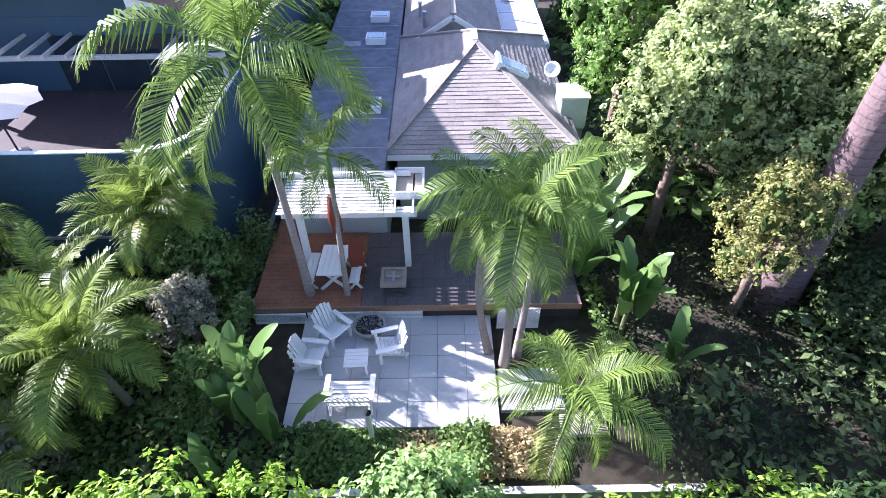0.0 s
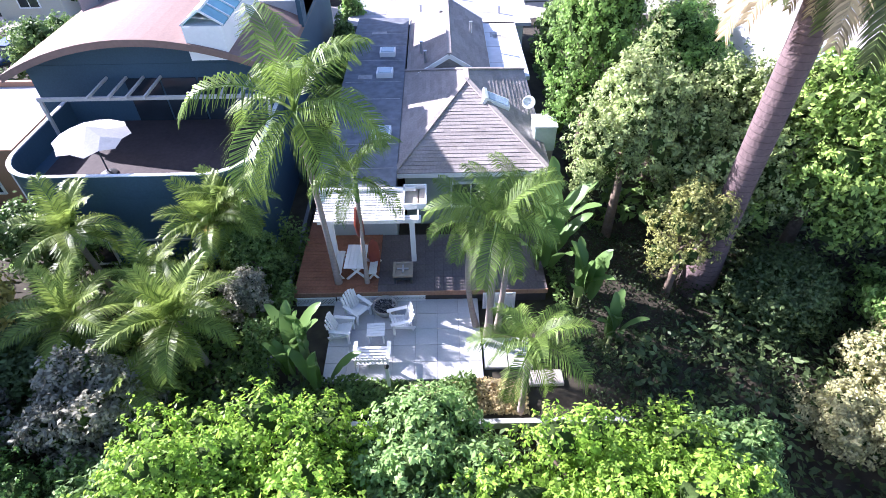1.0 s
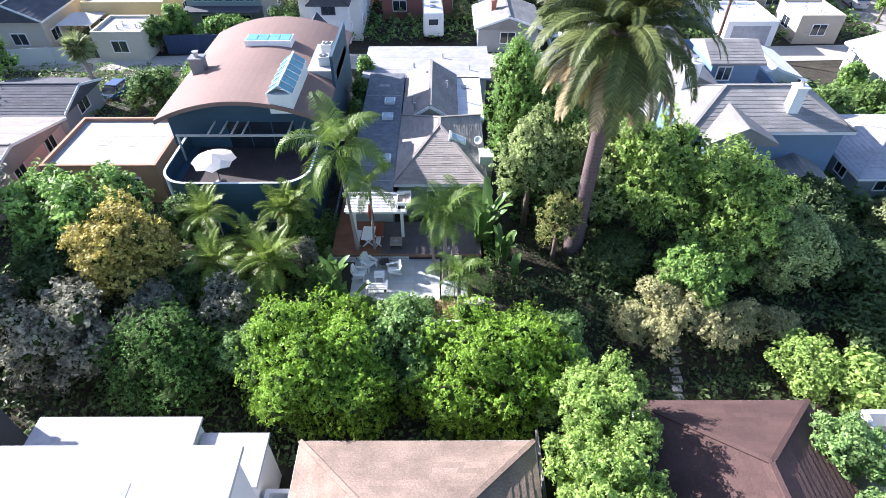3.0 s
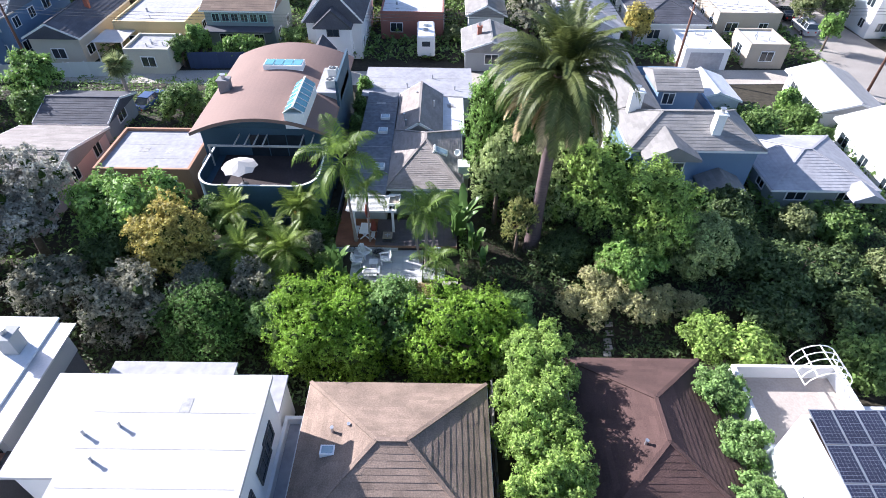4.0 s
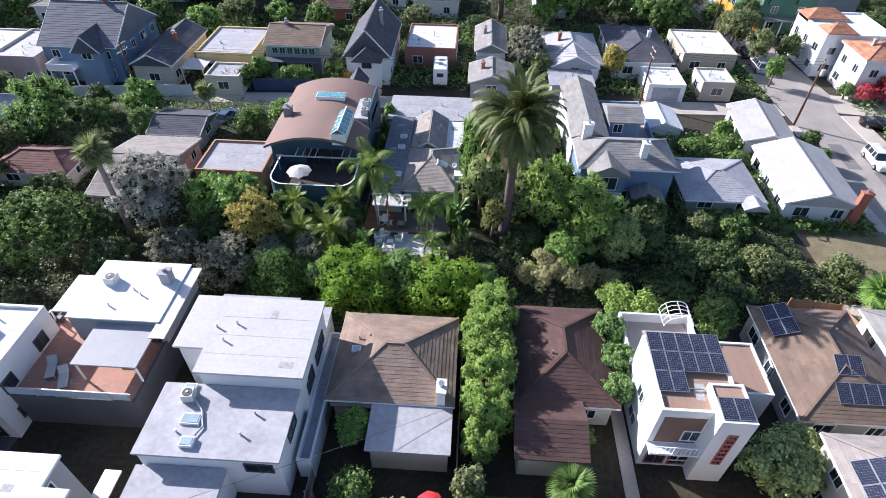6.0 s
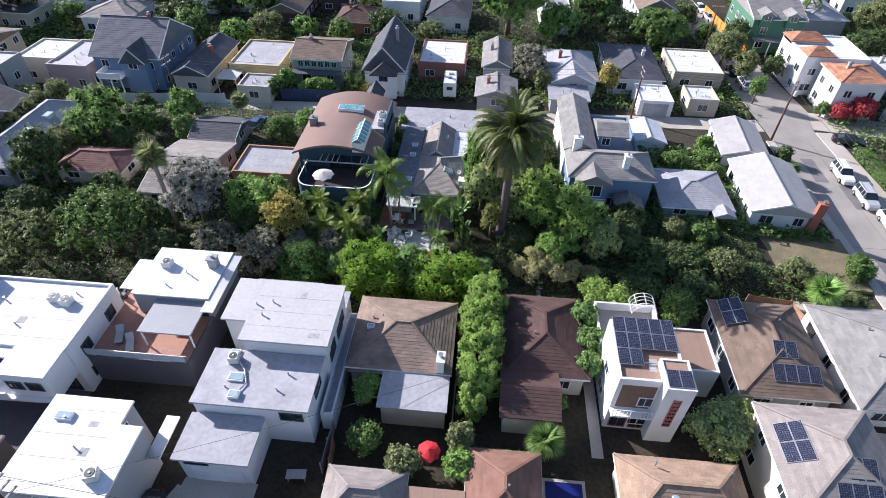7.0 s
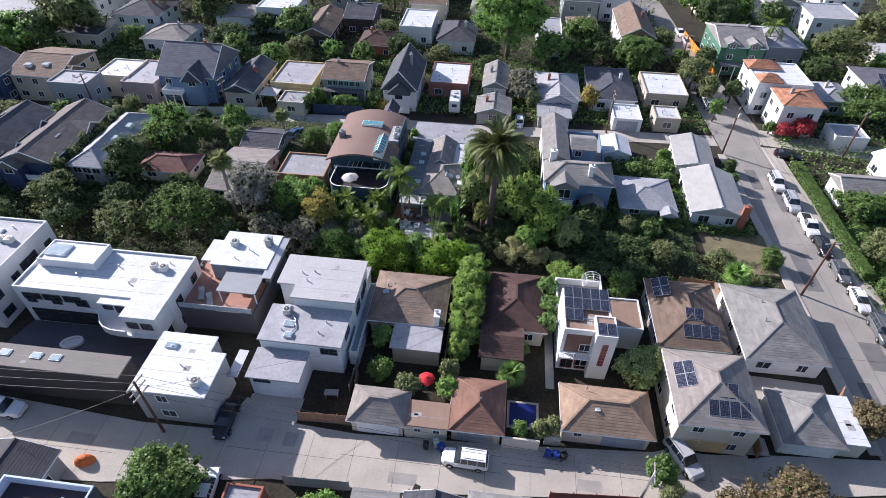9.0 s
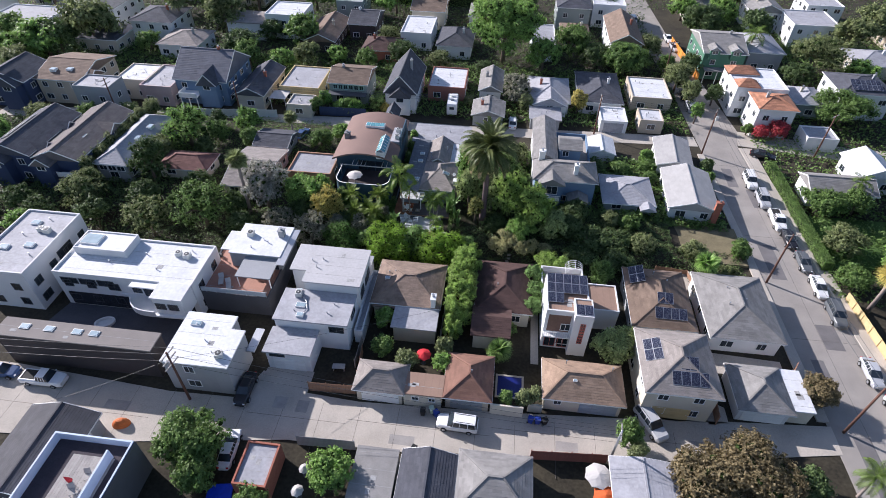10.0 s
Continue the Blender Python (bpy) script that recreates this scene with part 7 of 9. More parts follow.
slab("pavement_courtyard", [(-49, -21.9), (-28.1, -21.9), (-27.6, -14.5), (-47, -14.5)], 0.05, mat("dark_courtyard_paving", (0.09, 0.09, 0.105), 0.85, 0.2, 8, 0.6, 0.2), "dark paved courtyard behind the long garage", "courtyard")
for x in (-44.8, -41.6, -38.0, -35.8):
    skylight(s1b, x, -23.1, 5.4, 1.2, 0.8, 0.12)
# house with the roof terrace
block(s2, "upper_storey", -25.2, -17.9, -7.4, -1.2, 3.4, 6.0, GREYWALL, "grey rendered upper storey")
block(s2, "roof", -25.25, -17.8, -7.55, -1.1, 6.0, 6.12, WHITEROOF)
block(s2, "roof_overhang", -26.6, -25.26, -7.0, -3.0, 6.0, 6.12, WHITEROOF)
for k in range(9):
    y = -12.6 + k * 0.85
    block(s2, "rail_post", -28.16, -28.06, y - 0.05, y + 0.05, 3.6, 4.6, WHITE)
    block(s2, "planter", -27.9, -27.5, y - 0.2, y + 0.2, 3.38, 3.38 + 0.3 + 0.12 * (k % 3), CHARCOAL)
block(s2, "handrail", -28.16, -28.06, -12.7, -5.7, 4.6, 4.66, WHITE)
block(s2, "glazed_wall", -22.6, -18.4, -7.46, -7.41, 3.5, 5.3, mat("dark_window_glass", (0.03, 0.035, 0.045)), "dark glazed terrace doors")
block(s2, "canopy", -22.9, -18.0, -11.4, -7.4, 5.4, 5.55, mat("grey_corrugated_canopy", (0.3, 0.31, 0.33), 0.6, 0.08, 4, 1, 0.3, bands=("X", 0.2, 0.4)), "grey corrugated terrace canopy")
for x, y in ((-22.7, -11.2), (-18.2, -11.2)):
    block(s2, "canopy_post", x - 0.06, x + 0.06, y - 0.06, y + 0.06, 3.3, 5.4, WHITE)
for k in range(8):
    x = -28.0 + k * 1.4
    block(s2, "rail_post", x - 0.03, x + 0.03, -13.0, -12.94, 3.6, 4.5, METAL)
block(s2, "handrail", -28.1, -18.0, -13.0, -12.94, 4.5, 4.56, METAL)
block(s2, "glass_balustrade", -28.0, -18.2, -12.98, -12.95, 3.7, 4.45, mat("pale_glass", (0.5, 0.55, 0.58), 0.1, 0.05, 2, 1, 0, spec=0.7))
block(s2, "balcony", -18.0, -16.8, -9.0, -1.4, 5.9, 6.0, METAL)
chimney(s2, -18.9, -3.2, 5.8, 7.2, 0.8, 0.8, GREYWALL)
air_conditioner(-23.4, -3.6, 6.1, 0, 0.9)
vents(s2, [(-21.2, -4.4), (-20.4, -4.9), (-22.4, -6.2)], 6.1)
loungers = [(-25.6, -10.6, 20), (-24.2, -11.4, 25)]
for x, y, r in loungers:
    lg = thing("sun_lounger", "white sun lounger on the red terrace", "lounger", pose(x, y, 3.36, 0, 0, r), "terrace loungers")
    part("mattress", Solid().box(-0.35, 0.35, -0.9, 0.5, 0.25, 0.35), CANVAS, lg, bevel=0.03)
    part("backrest", Solid().bar((0, 0.5, 0.3), (0, 0.95, 0.75), 0.7, 0.08), CANVAS, lg)
    for sx in (-0.3, 0.3):
        for sy in (-0.8, 0.4):
            part("leg", Solid().box(sx - 0.03, sx + 0.03, sy - 0.03, sy + 0.03, 0, 0.25), METAL, lg)
block(s2b, "wall", -19.8, -18.0, -25.8, -20.4, -0.4, 5.3, GREYWALL)
block(s2b, "roof", -19.65, -17.85, -25.95, -20.25, 5.3, 5.5, WHITEROOF)
vents(s2b, [(-24.0, -20.2), (-22.0, -22.4), (-20.5, -24.0)], 5.5)
skylight(s2b, -24.2, -20.0, 5.5, 1.3, 0.7, 0.25)
air_conditioner(-19.4, -24.4, 5.5, 20, 0.9)
block(s2b, "balcony", -17.9, -16.8, -21.5, -17.8, 2.9, 3.05, METAL)
# large stepped pale house
block(s3, "wall", -15.2, -12.9, -9.9, -5.3, -0.4, 6.5, STUCCO)
block(s3, "roof", -15.45, -13.16, -10.15, -5.05, 6.5, 6.696, mat("off_white_roof_membrane", (0.46, 0.45, 0.455)))
block(s3, "wall", -15.4, -6.0, -17.4, -12.0, -0.4, 4.8, STUCCO)
block(s3, "roof", -15.6, -5.85, -17.55, -12.05, 4.8, 5.0, GREYROOF)
block(s3, "wall", -15.4, -9.8, -21.4, -17.4, -0.4, 3.4, STUCCO)
block(s3, "roof", -15.7, -9.6, -21.7, -17.58, 3.4, 3.6, GREYROOF)
block(s3, "side_gallery", -5.6, -4.5, -16.0, -4.6, -0.4, 2.4, STUCCO, "white side gallery", 0.6, GREYROOF)
block(s3, "rear_wing", -15.0, -8.6, -5.28, -2.4, -0.4, 3.7, STUCCO)
# grey in place of white puts shade into the rear roofs
block(s3, "roof", -15.15, -8.45, -5.0, -2.25, 3.7, 3.85, GREYROOF)
block(s3, "rear_wing", -8.42, -5.8, -5.28, -2.9, -0.4, 3.3, STUCCO)
block(s3, "roof", -8.4, -5.65, -5.0, -2.75, 3.3, 3.45, GREYROOF)
garage_door(s3, -14.6, -10.6, -21.42)
world_window(s3, "S", -14.0, -21.4, 2.6, 1.8, 0.4, CHARCOAL)
world_window(s3, "S", -7.4, -17.4, 3.4, 1.8, 0.9, CHARCOAL)
for y in (-8.0, -10.6, -14.5):
    world_window(s3, "E", -5.58 if y > -12 else -5.98, y, 3.5, 1.6, 1.1, CHARCOAL)
air_conditioner(-13.4, -13.2, 5.0, 8, 0.85)
skylight(s3, -12.6, -14.9, 5.0, 1.3, 0.8, 0.2)
skylight(s3, -13.6, -12.9 + 0.4, 5.0, 0.8, 0.7, 0.2)
skylight(s3, -12.2, -16.6, 5.0, 0.9, 0.7, 0.3)
vents(s3, [(-12.8, -8.2), (-11.4, -7.8), (-11.9, -9.4)], 6.7)
vents(s3, [(-8.4, -14.2), (-8.9, -15.8), (-13.2, -15.9)], 5.0)
single("roof_conduit", Solid().tube([(-13.0, -13.3, 5.12), (-12.1, -14.2, 5.12), (-11.6, -15.4, 5.12), (-12.0, -16.4, 5.12)], [0.07] * 4, 8), METAL, "curved metal conduit on the flat roof", "conduit")
slab("pavement_drive", [(-16, -25.0), (-9.6, -24.6), (-9.6, -21.4), (-15.6, -21.4)], 0.07, CONCRETE, "concrete drive before the white garage", "drive")
# brown bungalow
block(s4, "wall", -0.6, 4.9, -15.0, -11.2, -0.3, 2.9, TAN)
block(s4, "roof", -0.9, 5.1, -15.3, -11.0, 2.9, 3.05, GREYROOF)
chimney(s4, 4.2, -11.0, 3.0, 4.8, 0.6, 1.1, STUCCO)
vents(s4, [(-2.6, -6.4), (-1.8, -6.2), (0.4, -8.4), (0.6, -6.8)], 4.0)
skylight(s4, -2.7, -7.4, 3.9, 0.7, 0.5, 0.2)
block(s4, "porch_roof", -4.0, -0.8, -11.9, -11.2, 2.8, 2.95, BROWNROOF)
# maroon bungalow
block(s5, "wall", 9.9, 14.3, -14.8, -10.4, -0.3, 2.8, CREAM)
sl5, _ = roof_solid("gx", 9.9, 14.3, -14.8, -10.4, 3.0, 1.0, 0.4)
part("roof", sl5, MAROON, s5, m=s5.matrix_basis.inverted())
vents(s5, [(12.6, -7.0), (13.6, -5.4)], 4.2)
# white house with solar panels
block(s6, "wall", 24.2, 28.9, -9.4, -4.5, -0.3, 3.8, STUCCO, "low side wing", 0.2, BROWNFLAT)
block(s6, "tower", 22.2, 24.5, -14.4, -11.4, -0.3, 7.7, STUCCO, "white stair tower", 0.15, BROWNFLAT)
block(s6, "wall", 18.6, 24.4, -7.1, -2.2, -0.3, 4.2, STUCCO, "rear wing with a roof terrace", 1.0, mat("pale_terrace_boards", (0.4, 0.35, 0.31), 0.85, 0.12, 8, 1, 0.2))
block(s6, "balcony_floor", 18.8, 22.2, -14.3, -13.4, 3.0, 3.2, STUCCO)
block(s6, "balcony_rail", 18.8, 22.2, -14.32, -14.26, 4.05, 4.12, WHITE)
for k in range(12):
    block(s6, "baluster", 18.85 + k * 0.29, 18.89 + k * 0.29, -14.31, -14.27, 3.2, 4.05, WHITE)
# flat brown panel paints the shaded recess onto the wall
block(s6, "balcony_recess", 19.2, 22.0, -13.42, -13.38, 3.3, 6.4, mat("shaded_recess_brown", (0.2, 0.12, 0.09), 0.8, 0.15, 6, 1, 0.1))
for k in range(7):
    world_window(s6, "S", 23.4, -14.4, 2.6 + k * 0.55, 0.5, 0.3, mat("brick_red_trim", (0.4, 0.12, 0.1), 0.7, 0.1, 8, 1, 0.1))
for x in (19.9, 21.6):
    world_window(s6, "S", x, -13.4, 0.4, 1.3, 2.1, mat("brick_red_trim", (0.4, 0.12, 0.1)))
solar_array("solar panels in two rows on a flat roof", pose(18.95, -11.9, 7.05, 4, 0, 0), 5, 3, 1.0, 1.6, skip=((2, 0), (3, 0), (4, 0)))
solar_array("pair of solar panels on the stair tower", pose(22.35, -14.2, 7.62, 4, 0, 0), 2, 1)
arch = thing("garden_trellis", "white arched metal trellis on the terrace", "trellis", pose(23.2, -2.6, 4.2))
for k in range(5):
    ang = [radians(180 * j / 8) for j in range(9)]
    part("hoop", Solid().tube([(1.2 * math.cos(a), 0.45 * k - 0.9, 1.1 * math.sin(a)) for a in ang], [0.03] * 9, 6), WHITE, arch)
for x, z in ((-1.2, 0), (0, 1.1), (1.2, 0), (-0.85, 0.78), (0.85, 0.78)):
    part("rail", Solid().bar((x, -0.9, z), (x, 0.9, z), 0.05, 0.05), WHITE, arch)
# solar roofs
tilt7 = math.degrees(math.atan2(1.7, 4.25))
solar_array("solar panels on the brown hipped roof", pose(33.6, -9.6, 3.5, tilt7, 0, 0), 4, 1)
solar_array("solar panels on the brown hipped roof", pose(34.0, -7.6, 4.3, tilt7, 0, 0), 2, 1)
solar_array("solar panels on the west slope of the roof", pose(31.2, -3.4, 3.35, 0, -tilt7, 0) @ pose(0, 0, 0.05, 0, 0, 0), 2, 2)
tilt5 = math.degrees(math.atan2(2.1, 4.4))
solar_array("solar panels on the garage apartment roof", pose(33.0, -21.6, 5.75, tilt5, 0, 0), 4, 1)
solar_array("solar panels on the garage apartment roof", pose(34.0, -20.0, 6.5, tilt5, 0, 0), 2, 1)
solar_array("solar panels on the west slope of the garage apartment", pose(30.6, -18.6, 5.55, 0, -tilt5, 0), 2, 2)
solar_array("solar panels on a dark roof", pose(-75.6, 14.0, 6.85, 0, -25, 0), 2, 5)
solar_array("solar panels on a dark distant roof", pose(84.5, 58.6, 6.45, 18, 0, 0), 6, 2)
vents(s8, [(44.0, -3.4), (43.6, -6.4), (46.0, -5.4)], 4.2)
vents(s7, [(36.0, -3.0), (34.4, -1.6)], 4.0)
skylight(g4, 22.4, -20.9, 3.75, 0.5, 0.9, 0.25)
vents(g4, [(21.5, -18.6), (25.6, -20.2), (27.0, -19.0)], 3.8)
vents(g3, [(10.2, -21.6)], 4.0)
garage_door(g1, -2.7, 1.8, -24.52)
garage_door(g3, 8.0, 11.8, -24.22, material=GREYWALL)
garage_door(g4, 23.2, 27.6, -22.92, material=mat("blue_grey_door", (0.3, 0.35, 0.42), 0.6, 0.06, 8, 1, 0.1))
garage_door(g6, 42.3, 47.0, -21.42)
garage_door(g5, 31.5, 36.0, -22.32, material=YELLOW)
world_window(g2, "S", 3.8, -24.5, 1.3, 0.7, 0.6)
world_window(g2, "S", 5.8, -24.5, 1.3, 0.7, 0.6)
world_window(g4, "S", 20.6, -22.9, 1.3, 0.8, 0.7)
porch = house("flat white carport roof beside the grey garage", 47.9, 50.2, -21.0, -15.2, 2.5, "slab", 0, CREAM, WHITEROOF, 0.1, windows=False, name="carport", category="carport")
def cross_gable(ob, kind, x0, x1, y0, y1, z0, eave, rise, wall, roof, face="", window=1.1, trim=WHITE):
    """A gabled wing or dormer joined to a house, in world coordinates, with a window in its gable."""
    m = ob.matrix_basis.inverted()
    e, r = eave - 0.15, eave + rise - 0.12
    w = Solid()
    if kind == "gy":
        w.v = [(x, y, z) for y in (y0, y1) for x, z in ((x0, z0), (x1, z0), (x1, e), ((x0 + x1) / 2, r), (x0, e))]
        w.f = [(0, 1, 2, 3, 4), (9, 8, 7, 6, 5), (5, 6, 1, 0), (6, 7, 2, 1), (7, 8, 3, 2), (8, 9, 4, 3), (9, 5, 0, 4)]
    else:
        w.v = [(x, y, z) for x in (x0, x1) for y, z in ((y0, z0), (y1, z0), (y1, e), ((y0 + y1) / 2, r), (y0, e))]
        w.f = [(4, 3, 2, 1, 0), (5, 6, 7, 8, 9), (0, 1, 6, 5), (1, 2, 7, 6), (2, 3, 8, 7), (3, 4, 9, 8), (4, 0, 5, 9)]
    part("gable_wall", w, wall, ob, m=m)
    rs, _ = roof_solid(kind, x0, x1, y0, y1, eave, rise, 0.25)
    rf = part("roof", rs, roof, ob, m=m)
    if kind == "gy":
        for xx in (x0 - 0.25, x1 + 0.25):
            part("bargeboard", Solid().bar((xx, y0 - 0.27, eave - 0.08), ((x0 + x1) / 2, y0 - 0.27, eave + rise - 0.08), 0.06, 0.18), trim, rf)
    else:
        for yy in (y0 - 0.25, y1 + 0.25):
            part("bargeboard", Solid().bar((x1 + 0.27, yy, eave - 0.08), (x1 + 0.27, (y0 + y1) / 2, eave + rise - 0.08), 0.06, 0.18), trim, rf)
    if face:
        px, py = ((x0 + x1) / 2, y0) if face == "S" else (x1, (y0 + y1) / 2)
        world_window(ob, face, px, py, eave - 1.0, window, 1.1, trim)


story = BUILT["white storybook house with a steep dark gabled roof"]
cross_gable(story, "gy", -12.4, -8.4, 44.9, 50.0, 0.3, 4.4, 2.0, STUCCO, DARKROOF, "S", 1.3, CHARCOAL)
cross_gable(story, "gy", -12.6, -10.2, 39.9, 43.6, 0.3, 2.3, 1.7, STUCCO, DARKROOF)
bluehouse = BUILT["blue two-storey house with a steep dark roof"]
cross_gable(bluehouse, "gy", -53.2, -49.2, 42.2, 47.5, 0.3, 5.4, 2.4, BLUE, DARKROOF, "S", 1.4)
block(bluehouse, "balcony", -57.2, -53.3, 40.9, 44.0, 2.9, 3.1, WHITE, "white upper balcony")
block(bluehouse, "balcony_rail", -57.2, -53.3, 40.9, 40.98, 3.1, 3.95, WHITE)
block(bluehouse, "balcony_rail", -57.2, -57.12, 40.98, 44.0, 3.1, 3.95, WHITE)
for x in (-57.0, -55.2, -53.5):
    block(bluehouse, "balcony_post", x - 0.08, x + 0.08, 41.0, 41.16, 0.1, 2.9, WHITE)
for y in (46.6, 49.4, 52.4):
    world_window(bluehouse, "E", -47.7, y, 5.7, 1.0, 1.3)
solarhouse = BUILT["dark blue two-storey house with solar panels"]
cross_gable(solarhouse, "gx", -70.4, -66.8, 12.4, 15.8, 0.4, 5.6, 1.6, NAVY, DARKROOF, "E", 1.4)
cross_gable(solarhouse, "gx", -70.4, -67.4, 19.6, 22.6, 0.4, 5.8, 1.5, NAVY, DARKROOF, "E", 1.2)
cross_gable(solarhouse, "gy", -75.8, -72.2, 9.4, 13.0, 0.4, 5.4, 1.5, NAVY, DARKROOF, "S", 1.6)
duskhouse = BUILT["dark two-storey house with a brown-grey gabled roof"]
cross_gable(duskhouse, "gy", -67.4, -64.2, 9.6, 13.0, 0.4, 5.4, 1.4, NAVY, MATS["brown_grey_shingles"], "S", 1.4)
cross_gable(duskhouse, "gx", -63.4, -59.4, 20.4, 23.8, 3.0, 5.9, 1.2, NAVY, MATS["brown_grey_shingles"], "E", 1.2)
block(duskhouse, "balcony", -64.0, -60.4, 10.2, 11.5, 2.9, 3.05, WHITE, "white upper balcony")
block(duskhouse, "balcony_rail", -64.0, -60.4, 10.2, 10.27, 3.05, 3.9, WHITE)
skylight(duskhouse, -62.4, 17.6, 6.6, 0.9, 1.2, 0.25)
tanhouse = BUILT["tan house with a brown gabled roof"]
cross_gable(tanhouse, "gx", -81.0, -76.6, 41.0, 46.0, 0.3, 5.0, 1.5, TAN, BROWNROOF, "E", 1.2)
for x, y in ((-85.0, 42.4), (-81.6, 43.0)):
    skylight(tanhouse, x, y, 6.4, 1.3, 1.0, 0.3)
navyhouse = BUILT["dark blue two-storey house with gables"]
cross_gable(navyhouse, "gy", -93.2, -89.0, 35.2, 39.0, 0.3, 5.6, 2.0, NAVY, DARKROOF, "S", 1.5)
pale = BUILT["grey house with a pale hipped roof"]
for x, y in ((-54.2, 20.2), (-54.0, 24.4)):
    skylight(pale, x, y, 5.4, 0.9, 1.3, 0.2)
for k in range(3):
    world_window(pale, "S", -57.2 + k * 1.6, 13.1, 3.1, 1.3, 0.9)
mission = BUILT["white two-storey mission house with flat and tiled roofs"]
mm = mission.matrix_basis.inverted()
for x0, x1, y0, y1, z in ((60.0, 66.0, 62.2, 65.8, 7.0), (60.4, 64.4, 55.7, 58.8, 7.0)):
    block(mission, "wall", x0, x1, y0, y1, 6.3, z - 0.2, STUCCO, "raised white corner block")
    part("tiled_roof", roof_solid("hip", x0, x1, y0, y1, z, 1.1, 0.3)[0], CLAY, mission, "terracotta tiled hipped roof", m=mm)
greenhouse = BUILT["green two-storey house with a grey gambrel roof"]
block(greenhouse, "porch_roof", 58.0, 66.4, 71.6, 74.0, 2.9, 3.05, GREYSHING, "grey shingled porch roof")
for x in (58.2, 61.0, 63.6, 66.2):
    block(greenhouse, "porch_post", x - 0.08, x + 0.08, 71.7, 71.86, 0.0, 2.9, WHITE)
for x in (59.6, 64.4):
    cross_gable(greenhouse, "gy", x - 1.1, x + 1.1, 73.4, 76.0, 5.2, 7.4, 0.8, GREEN, GREYSHING, "S", 1.2)
brownhouse = BUILT["teal-windowed house with a brown gabled roof"]
block(brownhouse, "porch_roof", -26.6, -18.2, 46.6, 48.5, 2.9, 3.05, DARKROOF, "dark porch roof over the garden front")
for k in range(6):
    world_window(brownhouse, "S", -25.2 + k * 1.15, 48.5, 3.6, 0.8, 0.9, mat("pale_teal_trim", (0.35, 0.55, 0.52), 0.6, 0.05, 8, 1, 0.05))
pitched = BUILT["cottage with a pale grey hipped roof"]
cross_gable(pitched, "gy", 17.6, 24.6, 49.0, 56.0, 0.2, 3.0, 1.7, STUCCO, GREYROOF, "S", 1.3)
yellowhouse = BUILT["yellow stucco house with a flat pale roof"]
block(yellowhouse, "canvas_awning", -38.6, -35.0, 43.6, 47.4, 2.7, 2.8, CANVAS, "cream canvas awning over the yard")
for x, y in ((-38.4, 43.8), (-35.2, 43.8)):
    block(yellowhouse, "awning_post", x - 0.05, x + 0.05, y - 0.05, y + 0.05, 0.0, 2.7, WHITE)
# roof deck house south of the alley
a2 = thing("house", "pale blue-walled house with a sunken roof deck", "house")
PALEBLUE = mat("pale_blue_stucco", (0.55, 0.62, 0.75), 0.8, 0.06, 20, 0.6, 0.15)
block(a2, "outer_wall", -23.6, -23.45, -46.0, -35.8, -0.3, 5.5, MATS["charcoal_stucco"], "dark rendered outer wall")
# dark floor beside the boards holds the parapet's shadow in its colour
block(a2, "wall", -32.2, -23.6, -46.0, -35.8, -0.3, 5.6, PALEBLUE, "", 1.2, mat("deck_shadow_membrane", (0.06, 0.05, 0.06), 0.9, 0.2, 8, 1, 0.2))
for k in range(14):
    block(a2, "deck_board", -29.6 + k * 0.32, -29.3 + k * 0.32, -45.0, -37.4, 4.45, 4.5, GREYWOOD)
block(a2, "wall", -25.6, -25.4, -45.0, -37.2, 4.4, 5.9, PALEBLUE)
for x, y, r in ((-27.2, -41.2, 30), (-26.6, -39.6, 20), (-28.6, -42.6, 200)):
    dc = thing("deck_chair", "grey wooden deck chair on the roof deck", "chair", pose(x, y, 4.5, 0, 0, r), "roof deck chairs")
    part("seat", Solid().box(-0.3, 0.3, -0.35, 0.35, 0.3, 0.38), GREYWOOD, dc)
    part("backrest", Solid().bar((0, 0.35, 0.35), (0, 0.6, 0.95), 0.6, 0.06), GREYWOOD, dc)
    for sx in (-0.27, 0.27):
        part("leg", Solid().box(sx - 0.03, sx + 0.03, -0.33, -0.27, 0, 0.3), GREYWOOD, dc)
        part("leg", Solid().box(sx - 0.03, sx + 0.03, 0.27, 0.33, 0, 0.3), GREYWOOD, dc)
cu = thing("closed_parasol", "closed red parasol on the roof deck", "parasol", pose(-27.9, -40.2, 4.5, 12, 8, 0))
part("pole", Solid().tube([(0, 0, 0), (0, 0, 2.2)], [0.03, 0.03], 8), CHARCOAL, cu)
part("canopy", Solid().lathe([(0.24, 0.7), (0.2, 1.2), (0.1, 1.8), (0.02, 2.25)], 10), REDCANVAS, cu)
single("cooler_box", Solid().box(-0.4, 0.4, -0.3, 0.3, 0, 0.4), mat("pink_plastic", (0.6, 0.12, 0.17), 0.5, 0.08, 8, 1, 0.05), "pink storage box on the roof deck", "box", pose(-29.0, -43.6, 4.5, 0, 0, 8), bevel=0.03)
# blue-grey house additions
block(n3, "wall", 17.4, 21.2, 23.0, 36.8, 0.2, 5.8, STUCCO)
sl3, _ = roof_solid("gy", 17.4, 21.2, 23.0, 36.8, 6.0, 1.0, 0.3)
part("roof", sl3, GREYSHING, n3, m=n3.matrix_basis.inverted())
block(n3, "wall", 21.2, 27.4, 23.0, 34.6, 0.2, 4.8, BLUE, "rear wing with a roof terrace", 0.9, mat("pale_terrace_boards", (0.4, 0.35, 0.31)))
block(n3, "wall", 22.0, 25.6, 26.0, 30.2, 3.8, 6.4, BLUE)
